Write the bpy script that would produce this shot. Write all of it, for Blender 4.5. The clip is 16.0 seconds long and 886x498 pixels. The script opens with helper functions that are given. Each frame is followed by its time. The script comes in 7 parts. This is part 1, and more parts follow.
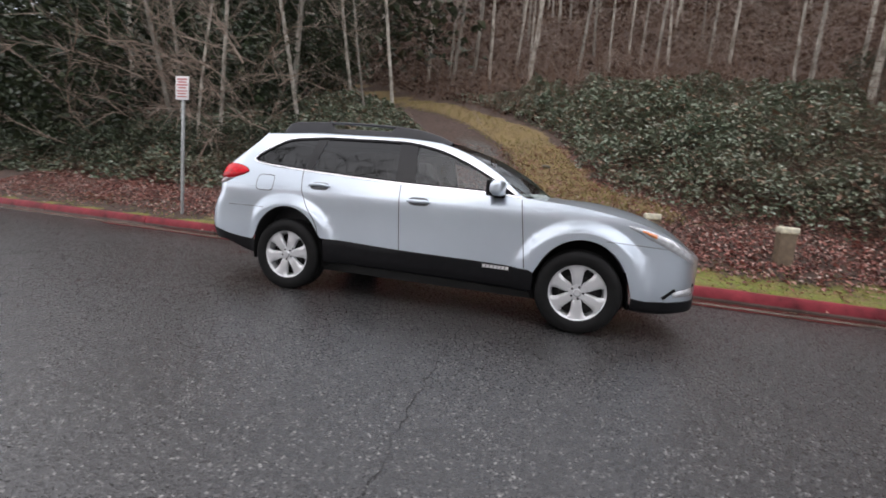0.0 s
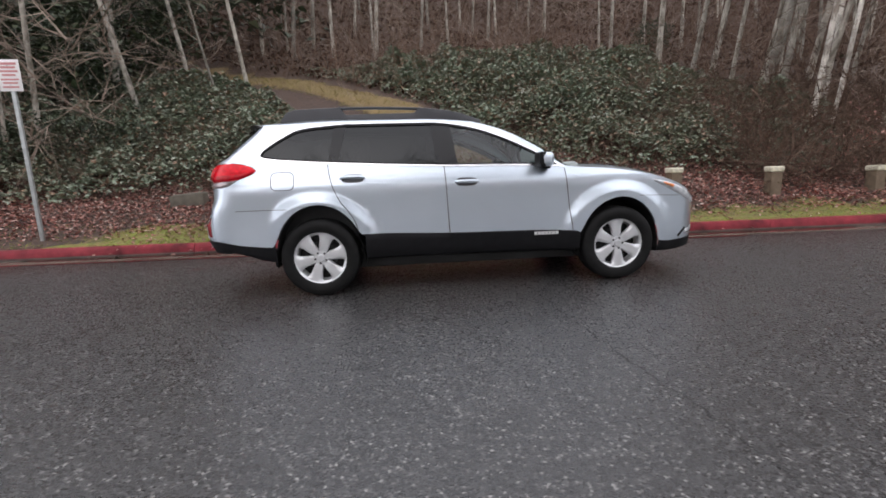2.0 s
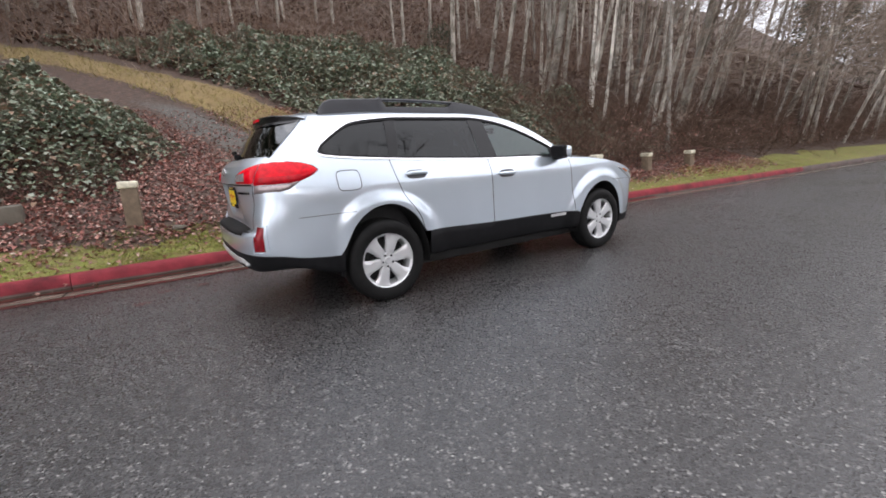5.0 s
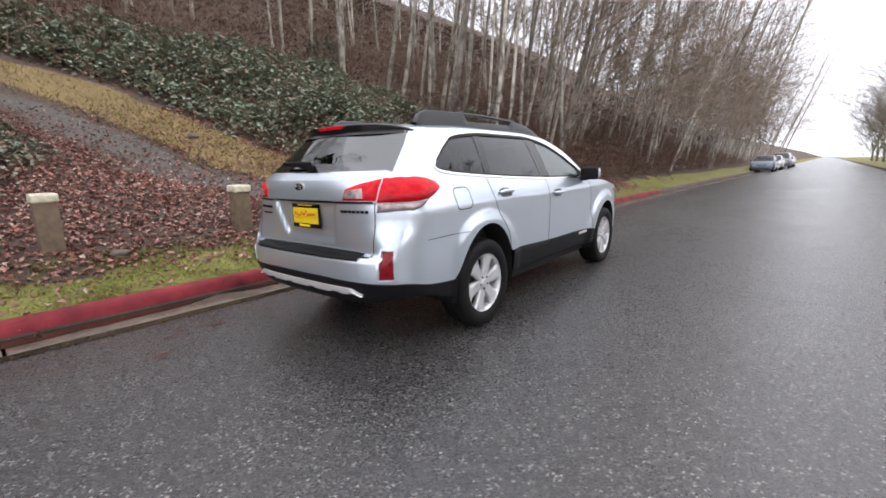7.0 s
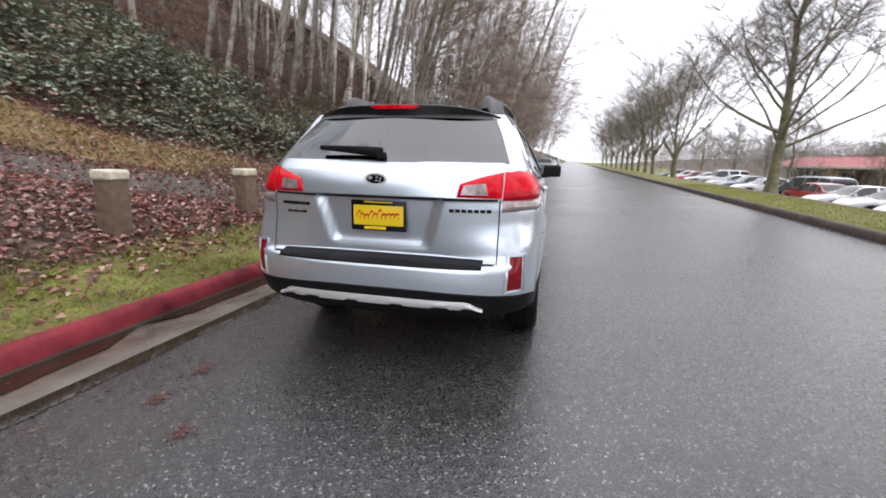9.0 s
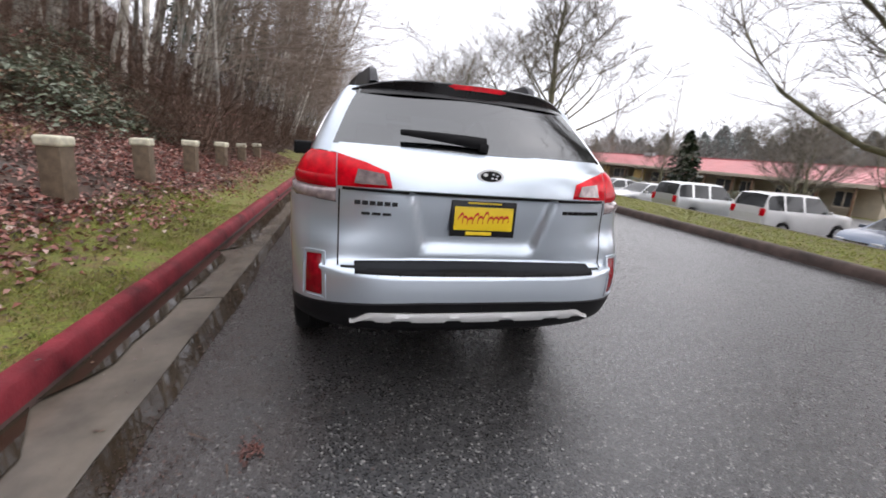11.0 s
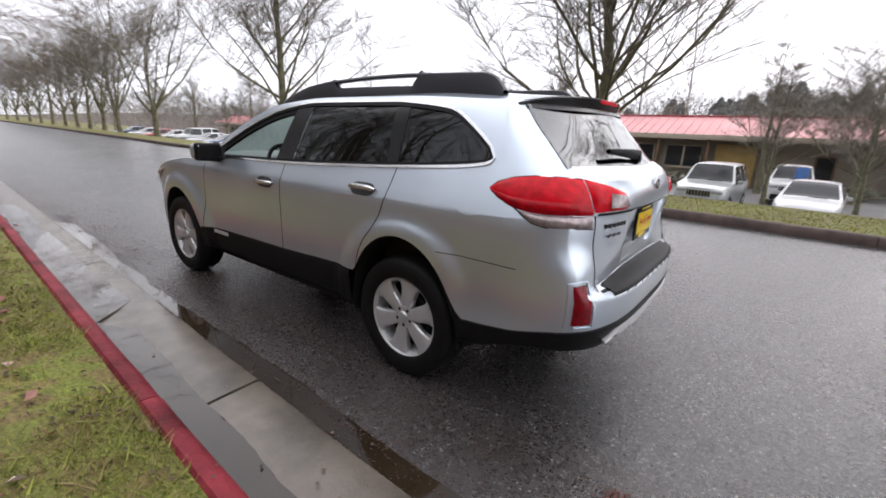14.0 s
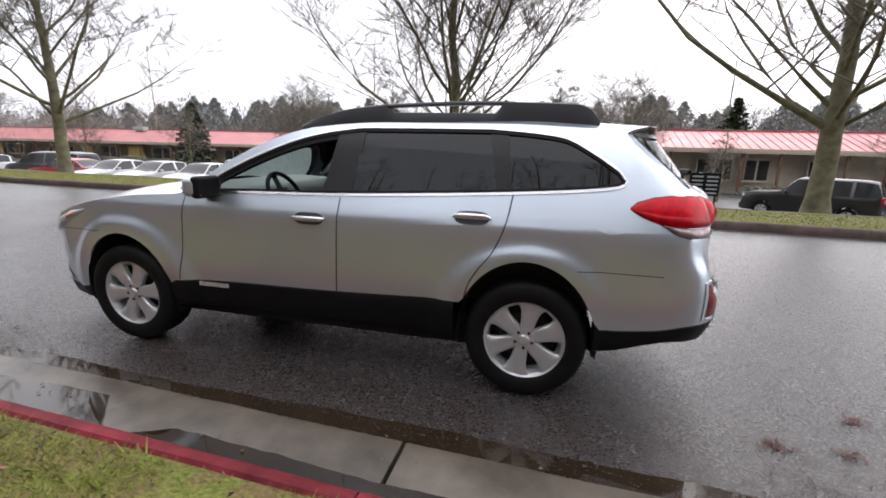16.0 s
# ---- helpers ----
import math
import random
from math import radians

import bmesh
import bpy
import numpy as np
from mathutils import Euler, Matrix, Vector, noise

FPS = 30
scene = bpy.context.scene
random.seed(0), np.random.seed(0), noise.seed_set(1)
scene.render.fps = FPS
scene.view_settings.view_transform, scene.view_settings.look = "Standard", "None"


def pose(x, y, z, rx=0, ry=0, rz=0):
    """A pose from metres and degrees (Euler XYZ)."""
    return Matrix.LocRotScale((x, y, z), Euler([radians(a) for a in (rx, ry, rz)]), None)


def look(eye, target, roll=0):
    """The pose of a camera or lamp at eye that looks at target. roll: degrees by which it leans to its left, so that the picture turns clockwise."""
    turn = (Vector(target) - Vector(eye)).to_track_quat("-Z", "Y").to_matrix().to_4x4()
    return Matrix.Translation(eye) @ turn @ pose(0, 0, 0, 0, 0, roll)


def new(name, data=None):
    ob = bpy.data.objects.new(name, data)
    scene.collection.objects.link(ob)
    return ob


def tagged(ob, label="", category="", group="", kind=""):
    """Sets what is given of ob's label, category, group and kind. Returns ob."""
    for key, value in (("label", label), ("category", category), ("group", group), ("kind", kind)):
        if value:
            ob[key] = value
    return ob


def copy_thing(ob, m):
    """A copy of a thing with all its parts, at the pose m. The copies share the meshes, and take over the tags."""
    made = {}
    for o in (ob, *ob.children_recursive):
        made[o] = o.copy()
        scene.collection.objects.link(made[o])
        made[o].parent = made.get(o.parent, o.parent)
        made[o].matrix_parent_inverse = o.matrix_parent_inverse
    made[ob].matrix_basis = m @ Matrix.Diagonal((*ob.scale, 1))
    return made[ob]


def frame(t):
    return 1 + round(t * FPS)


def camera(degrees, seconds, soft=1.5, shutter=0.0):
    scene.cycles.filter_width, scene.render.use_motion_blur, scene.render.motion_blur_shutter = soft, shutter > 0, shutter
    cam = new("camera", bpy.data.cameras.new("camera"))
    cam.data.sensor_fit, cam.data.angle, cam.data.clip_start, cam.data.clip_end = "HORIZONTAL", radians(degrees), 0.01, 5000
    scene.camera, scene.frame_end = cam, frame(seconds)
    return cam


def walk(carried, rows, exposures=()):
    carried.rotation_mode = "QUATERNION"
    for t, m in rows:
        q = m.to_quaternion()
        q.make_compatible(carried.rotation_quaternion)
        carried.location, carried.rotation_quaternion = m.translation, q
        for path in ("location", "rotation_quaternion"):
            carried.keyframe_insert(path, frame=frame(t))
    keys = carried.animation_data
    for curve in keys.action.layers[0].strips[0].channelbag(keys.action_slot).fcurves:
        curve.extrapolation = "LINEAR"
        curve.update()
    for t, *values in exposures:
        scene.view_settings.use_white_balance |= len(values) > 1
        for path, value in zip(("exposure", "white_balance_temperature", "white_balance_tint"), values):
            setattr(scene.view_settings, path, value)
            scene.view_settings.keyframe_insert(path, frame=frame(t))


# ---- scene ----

cam = camera(91.3, 16.0, 1.7, 0.3)
# seconds, eye, target, roll
PATH = [
    (0, (1.211, -4.522, 1.039), (0.686, -2.607, 0.797), 4.8),
    (0.5, (0.743, -4.629, 1.046), (0.434, -2.677, 0.741), 1.8),
    (1, (0.273, -4.645, 1.046), (0.028, -2.693, 0.687), -0.1),
    (1.5, (-0.172, -4.73, 1.037), (-0.145, -2.753, 0.738), -1.8),
    (2, (-0.584, -4.742, 1.041), (-0.428, -2.777, 0.702), -2.1),
    (2.5, (-0.985, -4.722, 1.059), (-0.718, -2.765, 0.745), -1.4),
    (3, (-1.391, -4.727, 1.075), (-0.882, -2.82, 0.75), -1.8),
    (3.5, (-1.763, -4.594, 1.076), (-1.174, -2.719, 0.704), -3.4),
    (4, (-2.144, -4.457, 1.079), (-1.381, -2.633, 0.776), -3.2),
    (4.2, (-2.304, -4.409, 1.095), (-1.456, -2.63, 0.75), -4.0),
    (6.3, (-3.721, -3.216, 1.215), (-2.377, -1.774, 0.879), -0.5),
    (6.5, (-3.852, -3.07, 1.218), (-2.436, -1.692, 0.908), -1.4),
    (7, (-4.151, -2.696, 1.255), (-2.62, -1.466, 0.881), -1.6),
    (7.5, (-4.313, -2.256, 1.256), (-2.711, -1.127, 0.861), -0.4),
    (8, (-4.47, -1.828, 1.257), (-2.708, -0.991, 0.816), 0.0),
    (8.5, (-4.539, -1.353, 1.246), (-2.706, -0.685, 0.805), 0.1),
    (9, (-4.621, -0.907, 1.262), (-2.715, -0.462, 0.85), 1.2),
    (9.2, (-4.6, -0.778, 1.262), (-2.684, -0.439, 0.798), 0.5),
    (11.3, (-4.173, 0.963, 1.247), (-2.355, 0.241, 0.827), 4.9),
    (11.5, (-4.097, 1.102, 1.237), (-2.336, 0.246, 0.826), 4.5),
    (12, (-3.912, 1.436, 1.234), (-2.282, 0.367, 0.782), 5.1),
    (12.5, (-3.671, 1.714, 1.232), (-2.164, 0.483, 0.77), 7.3),
    (13, (-3.485, 2.029, 1.332), (-2.194, 0.595, 0.806), 4.4),
    (13.5, (-3.245, 2.314, 1.36), (-1.982, 0.861, 0.817), -0.2),
    (14, (-2.895, 2.546, 1.367), (-1.731, 1.006, 0.842), 2.5),
    (14.5, (-2.541, 2.818, 1.343), (-1.64, 1.093, 0.883), 2.6),
    (15, (-2.158, 2.965, 1.328), (-1.261, 1.237, 0.871), 0.5),
    (15.5, (-1.799, 3.101, 1.34), (-1.171, 1.256, 0.893), 1.6),
    (16, (-1.426, 3.222, 1.408), (-0.987, 1.325, 0.953), 1.5),
]
walk(
    cam,
    [(t, look(eye, target, roll)) for t, eye, target, roll in PATH],
    exposures=[(0.0, 0.6, 6450, 15), (3.0, 0.75, 6450, 15), (4.2, 0.92, 6450, 15), (6.5, 0.95, 6450, 15), (9.0, 0.88, 6450, 15), (12.5, 0.7, 6450, 15), (14.0, 0.75, 6450, 15), (16.0, 0.8, 6450, 15)],
)

# world: overcast daylight
world = bpy.data.worlds.new("overcast_sky")
scene.world = world
world.use_nodes = True
wn, wl = world.node_tree.nodes, world.node_tree.links
wn.clear()
SUN_ELEV, SUN_ROT = radians(38), radians(197)
sky = wn.new("ShaderNodeTexSky")
sky.sky_type, sky.sun_disc = "NISHITA", False
sky.sun_elevation, sky.sun_rotation = SUN_ELEV, SUN_ROT
sky.air_density, sky.dust_density, sky.ozone_density = 1.0, 6.0, 1.0
grey = wn.new("ShaderNodeHueSaturation")
grey.inputs["Saturation"].default_value = 0.25
wl.new(sky.outputs[0], grey.inputs["Color"])
cloud = wn.new("ShaderNodeMix")
cloud.data_type = "RGBA"
cloud.inputs["Factor"].default_value = 0.8
wl.new(grey.outputs[0], cloud.inputs["A"])
cloud.inputs["B"].default_value = (8.0, 8.3, 8.8, 1)
bg = wn.new("ShaderNodeBackground")
bg.inputs["Strength"].default_value = 0.12
wl.new(cloud.outputs["Result"], bg.inputs["Color"])
wo = wn.new("ShaderNodeOutputWorld")
wl.new(bg.outputs[0], wo.inputs[0])

sun_data = bpy.data.lights.new("sun", "SUN")
sun_data.energy, sun_data.angle, sun_data.color = 1.05, radians(178), (1.0, 0.97, 0.93)
sun_ob = new("sun", sun_data)
sun_ob.matrix_world = look((0, 0, 60), (-10 * math.sin(SUN_ROT), -10 * math.cos(SUN_ROT), 60 - 8))

# materials
def link(nt, a, b):
    nt.links.new(a, b)


def node(nt, kind, **values):
    n = nt.nodes.new(kind)
    for key, value in values.items():
        n.inputs[key.replace("_", " ")].default_value = value
    return n


def noise_tex(nt, scale, detail=4.0, rough=0.55, coords="Object"):
    tc = nt.nodes.new("ShaderNodeTexCoord")
    t = node(nt, "ShaderNodeTexNoise", Scale=scale, Detail=detail, Roughness=rough)
    link(nt, tc.outputs[coords], t.inputs["Vector"])
    return t


def ramp(nt, source, stops):
    r = nt.nodes.new("ShaderNodeValToRGB")
    while len(r.color_ramp.elements) < len(stops):
        r.color_ramp.elements.new(0.5)
    for e, (at, colour) in zip(r.color_ramp.elements, stops):
        e.position, e.color = at, (*colour, 1)
    link(nt, source, r.inputs["Fac"])
    return r


def mixed(nt, factor, a, b):
    m = nt.nodes.new("ShaderNodeMix")
    m.data_type = "RGBA"
    for value, slot in ((factor, "Factor"), (a, "A"), (b, "B")):
        if hasattr(value, "is_linked"):
            link(nt, value, m.inputs[slot])
        else:
            m.inputs[slot].default_value = value if slot == "Factor" else (*value, 1)
    return m.outputs["Result"]


def bumped(nt, bsdf, height, strength=0.3, distance=0.01):
    b = node(nt, "ShaderNodeBump", Strength=strength, Distance=distance)
    link(nt, height, b.inputs["Height"])
    link(nt, b.outputs[0], bsdf.inputs["Normal"])


def plain(name, colour, rough=0.5, metal=0.0, vary=0.15, scale=6.0, bump=0.0, bump_scale=60.0, coat=0.0, spec=0.5, alpha=1.0, random_tint=0.0, coords="Object"):
    """A surface with two scales of variation and a fine relief."""
    m = bpy.data.materials.new(name)
    m.use_nodes = True
    nt = m.node_tree
    b = nt.nodes["Principled BSDF"]
    b.inputs["Roughness"].default_value, b.inputs["Metallic"].default_value = rough, metal
    b.inputs["Coat Weight"].default_value, b.inputs["Coat Roughness"].default_value = coat, 0.04
    b.inputs["Specular IOR Level"].default_value, b.inputs["Alpha"].default_value = spec, alpha
    dark, light = [c * (1 - vary) for c in colour], [min(1, c * (1 + vary)) for c in colour]
    big = noise_tex(nt, scale, 5, coords=coords)
    out = ramp(nt, big.outputs["Fac"], [(0.3, dark), (0.7, light)]).outputs[0]
    if random_tint:
        info = nt.nodes.new("ShaderNodeObjectInfo")
        hs = nt.nodes.new("ShaderNodeHueSaturation")
        mr = node(nt, "ShaderNodeMapRange", To_Min=1 - random_tint, To_Max=1 + random_tint)
        link(nt, info.outputs["Random"], mr.inputs["Value"])
        link(nt, mr.outputs[0], hs.inputs["Value"])
        link(nt, out, hs.inputs["Color"])
        out = hs.outputs[0]
    link(nt, out, b.inputs["Base Color"])
    if bump:
        bumped(nt, b, noise_tex(nt, bump_scale, 3, coords=coords).outputs["Fac"], bump, 0.01)
    return m


def glass(name, tint, rough=0.0, index=1.42):
    """Tinted pane: a clear sheet that lets through tint, with a true reflection."""
    m = bpy.data.materials.new(name)
    m.use_nodes = True
    nt = m.node_tree
    nt.nodes.clear()
    tr = node(nt, "ShaderNodeBsdfTransparent", Color=(*tint, 1))
    gl = node(nt, "ShaderNodeBsdfGlossy", Color=(0.85, 0.87, 0.88, 1), Roughness=rough)
    fr = node(nt, "ShaderNodeFresnel", IOR=index)
    mx = nt.nodes.new("ShaderNodeMixShader")
    link(nt, fr.outputs[0], mx.inputs[0])
    link(nt, tr.outputs[0], mx.inputs[1])
    link(nt, gl.outputs[0], mx.inputs[2])
    o = nt.nodes.new("ShaderNodeOutputMaterial")
    link(nt, mx.outputs[0], o.inputs[0])
    return m


def leafy(name, stops, rough=0.5, spec=0.4, patch=0.45, patch_scale=0.7):
    """Leaves: each one takes its own colour from the stops."""
    m = bpy.data.materials.new(name)
    m.use_nodes = True
    nt = m.node_tree
    b = nt.nodes["Principled BSDF"]
    b.inputs["Roughness"].default_value, b.inputs["Specular IOR Level"].default_value = rough, spec
    geo = nt.nodes.new("ShaderNodeNewGeometry")
    col = ramp(nt, geo.outputs["Random Per Island"], stops).outputs[0]
    big = noise_tex(nt, patch_scale, 3)
    col = mixed(nt, ramp(nt, big.outputs["Fac"], [(0.35, (0, 0, 0)), (0.7, (patch,) * 3)]).outputs[0], col, tuple(c * 0.6 for c in stops[-1][1]))
    link(nt, col, b.inputs["Base Color"])
    return m


def asphalt_material(name, base, wet, silt=False):
    m = bpy.data.materials.new(name)
    m.use_nodes = True
    nt = m.node_tree
    b = nt.nodes["Principled BSDF"]
    tc = nt.nodes.new("ShaderNodeTexCoord")
    vor = node(nt, "ShaderNodeTexVoronoi", Scale=105.0)
    link(nt, tc.outputs["Object"], vor.inputs["Vector"])
    white = nt.nodes.new("ShaderNodeTexWhiteNoise")
    link(nt, vor.outputs["Color"], white.inputs["Vector"])
    stone = ramp(nt, white.outputs["Value"], [(0.0, tuple(c * 0.5 for c in base)), (0.7, base), (0.88, tuple(c * 1.7 for c in base)), (0.955, (0.13, 0.125, 0.12)), (1.0, (0.4, 0.39, 0.37))])
    stain = noise_tex(nt, 0.45, 6, 0.6)
    worn = noise_tex(nt, 4.0, 5, 0.6)
    col = mixed(nt, ramp(nt, stain.outputs["Fac"], [(0.38, (0, 0, 0)), (0.62, (0.25, 0.25, 0.25))]).outputs[0], stone.outputs[0], tuple(c * 0.7 for c in base))
    col = mixed(nt, ramp(nt, worn.outputs["Fac"], [(0.45, (0, 0, 0)), (0.75, (0.3, 0.3, 0.3))]).outputs[0], col, tuple(c * 1.4 for c in base))
    if silt:
        # brown leaf silt washed along the gutter
        across_road = nt.nodes.new("ShaderNodeVectorMath")
        across_road.operation = "DOT_PRODUCT"
        link(nt, tc.outputs["Object"], across_road.inputs[0])
        across_road.inputs[1].default_value = (0.045, 1.0, 0.0)
        edge = node(nt, "ShaderNodeMath")
        edge.operation = "MULTIPLY_ADD"
        link(nt, worn.outputs["Fac"], edge.inputs[0])
        edge.inputs[1].default_value = 1.6
        link(nt, across_road.outputs["Value"], edge.inputs[2])
        away = node(nt, "ShaderNodeMapRange", From_Min=1.2, From_Max=2.3)
        link(nt, edge.outputs[0], away.inputs["Value"])
        col = mixed(nt, ramp(nt, away.outputs[0], [(0.0, (0, 0, 0)), (1.0, (0.7, 0.7, 0.7))]).outputs[0], col, (0.032, 0.019, 0.015))
    link(nt, col, b.inputs["Base Color"])
    rough = ramp(nt, stain.outputs["Fac"], [(0.3, (wet,) * 3), (0.7, (wet + 0.1,) * 3)])
    each = node(nt, "ShaderNodeMapRange", To_Min=-0.08, To_Max=0.16)
    link(nt, white.outputs["Value"], each.inputs["Value"])
    total = nt.nodes.new("ShaderNodeMath")
    total.operation = "ADD"
    link(nt, rough.outputs[0], total.inputs[0])
    link(nt, each.outputs[0], total.inputs[1])
    link(nt, total.outputs[0], b.inputs["Roughness"])
    b.inputs["Specular IOR Level"].default_value = 0.75
    bumped(nt, b, vor.outputs["Distance"], 0.42, 0.005)
    return m


def ground_material():
    """Leaf litter, forest floor, moss grass, gravel and parking grass, by the masks stored on the sheet."""
    m = bpy.data.materials.new("ground_cover")
    m.use_nodes = True
    nt = m.node_tree
    b = nt.nodes["Principled BSDF"]
    b.inputs["Roughness"].default_value = 0.85
    fine, mid, big = noise_tex(nt, 55, 4), noise_tex(nt, 9, 5), noise_tex(nt, 1.1, 5)
    forest = ramp(nt, mid.outputs["Fac"], [(0.3, (0.02, 0.011, 0.007)), (0.55, (0.06, 0.033, 0.022)), (0.75, (0.12, 0.07, 0.048))]).outputs[0]
    grass = ramp(nt, fine.outputs["Fac"], [(0.25, (0.05, 0.058, 0.01)), (0.5, (0.15, 0.17, 0.025)), (0.75, (0.26, 0.28, 0.045))]).outputs[0]
    straw = ramp(nt, fine.outputs["Fac"], [(0.25, (0.065, 0.042, 0.018)), (0.5, (0.18, 0.12, 0.045)), (0.75, (0.28, 0.21, 0.075))]).outputs[0]
    gravel = ramp(nt, fine.outputs["Fac"], [(0.3, (0.025, 0.022, 0.018)), (0.5, (0.07, 0.064, 0.055)), (0.7, (0.15, 0.14, 0.125))]).outputs[0]
    grass = mixed(nt, ramp(nt, mid.outputs["Fac"], [(0.44, (0, 0, 0)), (0.62, (0.9, 0.9, 0.9))]).outputs[0], grass, straw)
    col = forest
    for name, over in (("straw", straw), ("grass", grass), ("gravel", gravel)):
        at = nt.nodes.new("ShaderNodeAttribute")
        at.attribute_name = name
        add = nt.nodes.new("ShaderNodeMath")
        add.operation = "MULTIPLY_ADD"
        link(nt, at.outputs["Fac"], add.inputs[0])
        add.inputs[1].default_value = 1.5
        sub = nt.nodes.new("ShaderNodeMath")
        sub.operation = "SUBTRACT"
        link(nt, mid.outputs["Fac"], sub.inputs[0])
        sub.inputs[1].default_value = 0.75
        link(nt, sub.outputs[0], add.inputs[2])
        mask = ramp(nt, add.outputs[0], [(0.3, (0, 0, 0)), (0.6, (1, 1, 1))]).outputs[0]
        col = mixed(nt, mask, col, over)
    col = mixed(nt, ramp(nt, big.outputs["Fac"], [(0.4, (0, 0, 0)), (0.7, (0.35, 0.35, 0.35))]).outputs[0], col, (0.05, 0.032, 0.02))
    link(nt, col, b.inputs["Base Color"])
    bumped(nt, b, mid.outputs["Fac"], 0.6, 0.05)
    return m


M_ASPHALT = asphalt_material("wet_asphalt", (0.04, 0.039, 0.039), 0.21, True)
M_LOT = asphalt_material("lot_asphalt", (0.07, 0.068, 0.066), 0.45)
M_GROUND = ground_material()
M_CONCRETE = plain("wet_concrete", (0.112, 0.094, 0.075), 0.24, vary=0.45, scale=2.6, bump=0.12, bump_scale=80)
M_RED = plain("worn_red_paint", (0.165, 0.022, 0.029), 0.6, vary=0.6, scale=3.5, bump=0.5, bump_scale=50, spec=0.15)
M_DARK_KERB = plain("dark_mossy_kerb", (0.075, 0.05, 0.042), 0.7, vary=0.5, scale=4, bump=0.4, bump_scale=40)
M_PAINT = plain("silver_paint", (0.6, 0.675, 0.75), 0.3, 0.76, vary=0.02, scale=3, coat=0.9)
M_BLACK = plain("black_plastic", (0.008, 0.008, 0.009), 0.5, vary=0.2, scale=20, bump=0.06, bump_scale=400, spec=0.14)
M_GLOSS_BLACK = plain("gloss_black", (0.008, 0.008, 0.009), 0.2, vary=0.1, spec=0.3)
M_RAIL = plain("grey_rail_plastic", (0.028, 0.029, 0.034), 0.42, vary=0.1)
M_UNDER = plain("underbody_black", (0.006, 0.006, 0.006), 0.8, vary=0.3)
M_TYRE = plain("wet_tyre_rubber", (0.009, 0.009, 0.009), 0.55, vary=0.25, scale=14, bump=0.1, bump_scale=160, spec=0.14)
M_ALLOY = plain("machined_alloy", (0.62, 0.63, 0.64), 0.3, 0.55, vary=0.04)
M_ALLOY_DARK = plain("shaded_alloy", (0.1, 0.1, 0.105), 0.45, 0.7, vary=0.2)
M_CHROME = plain("chrome", (0.8, 0.81, 0.83), 0.2, 1.0, vary=0.03)
M_SKID = plain("satin_silver_plastic", (0.68, 0.68, 0.68), 0.35, 0.5, vary=0.06)
M_TAIL_RED = plain("red_lens", (0.6, 0.004, 0.014), 0.18, vary=0.3, scale=24, spec=0.2)
M_TAIL_DEEP = plain("deep_red_lens", (0.4, 0.003, 0.01), 0.18, vary=0.3, scale=30, spec=0.2)
M_MIRROR = plain("mirror_glass", (0.35, 0.36, 0.38), 0.03, 1.0, vary=0.02)
M_TAIL_CLEAR = plain("clear_lens", (0.32, 0.26, 0.26), 0.1, 0.3, vary=0.4, scale=30, coat=0.5)
M_REFLECTOR = plain("dark_red_reflector", (0.19, 0.003, 0.008), 0.15, vary=0.35, scale=40, spec=0.35)
M_AMBER = plain("amber_lens", (0.7, 0.2, 0.05), 0.1, vary=0.1, coat=1.0)
M_HEAD = plain("headlight_lens", (0.62, 0.64, 0.66), 0.06, 0.4, vary=0.3, scale=20, coat=1.0)
M_PLATE_Y = plain("yellow_plate", (0.85, 0.6, 0.012), 0.4, vary=0.04)
M_PLATE_R = plain("red_print", (0.55, 0.01, 0.012), 0.45, vary=0.05)
M_GLASS_DARK = glass("privacy_glass", (0.03, 0.032, 0.035), index=1.48)
M_GLASS_REAR = glass("rear_privacy_glass", (0.03, 0.032, 0.035), index=2.3)
M_GLASS_CLEAR = glass("clear_glass", (0.72, 0.8, 0.78))
M_GLASS_FRONT = glass("lightly_tinted_glass", (0.32, 0.35, 0.35), index=1.6)
M_INTERIOR = plain("dark_interior", (0.02, 0.02, 0.021), 0.7, vary=0.2, scale=30)
M_HEADLINING = plain("grey_headlining", (0.3, 0.3, 0.29), 0.8, vary=0.08, scale=30)
M_DASH = plain("dash_vinyl", (0.27, 0.31, 0.295), 0.5, vary=0.1, scale=30)
M_POST = plain("weathered_post_wood", (0.125, 0.09, 0.058), 0.75, vary=0.35, scale=9, bump=0.4, bump_scale=40)
M_CAP = plain("cream_cap_paint", (0.55, 0.52, 0.4), 0.6, vary=0.3, scale=14, bump=0.2, bump_scale=60)
M_GALV = plain("galvanised_steel", (0.38, 0.4, 0.4), 0.5, 0.5, vary=0.15, scale=12)
M_SIGN = plain("white_sign_face", (0.72, 0.7, 0.7), 0.4, vary=0.06)
M_SIGN_RED = plain("red_sign_print", (0.5, 0.2, 0.2), 0.45, vary=0.05)

# plan frame of the road: u along it, v across it to the woods
ROAD_TURN = -math.atan(0.045)
CR, SR = math.cos(ROAD_TURN), math.sin(ROAD_TURN)
KERB_FACE, KERB_BACK, GUTTER_EDGE, FAR_KERB = 1.86, 1.985, 1.425, -6.3


def plan(u, v, z=0.0):
    return Vector((u * CR - v * SR, u * SR + v * CR, z))


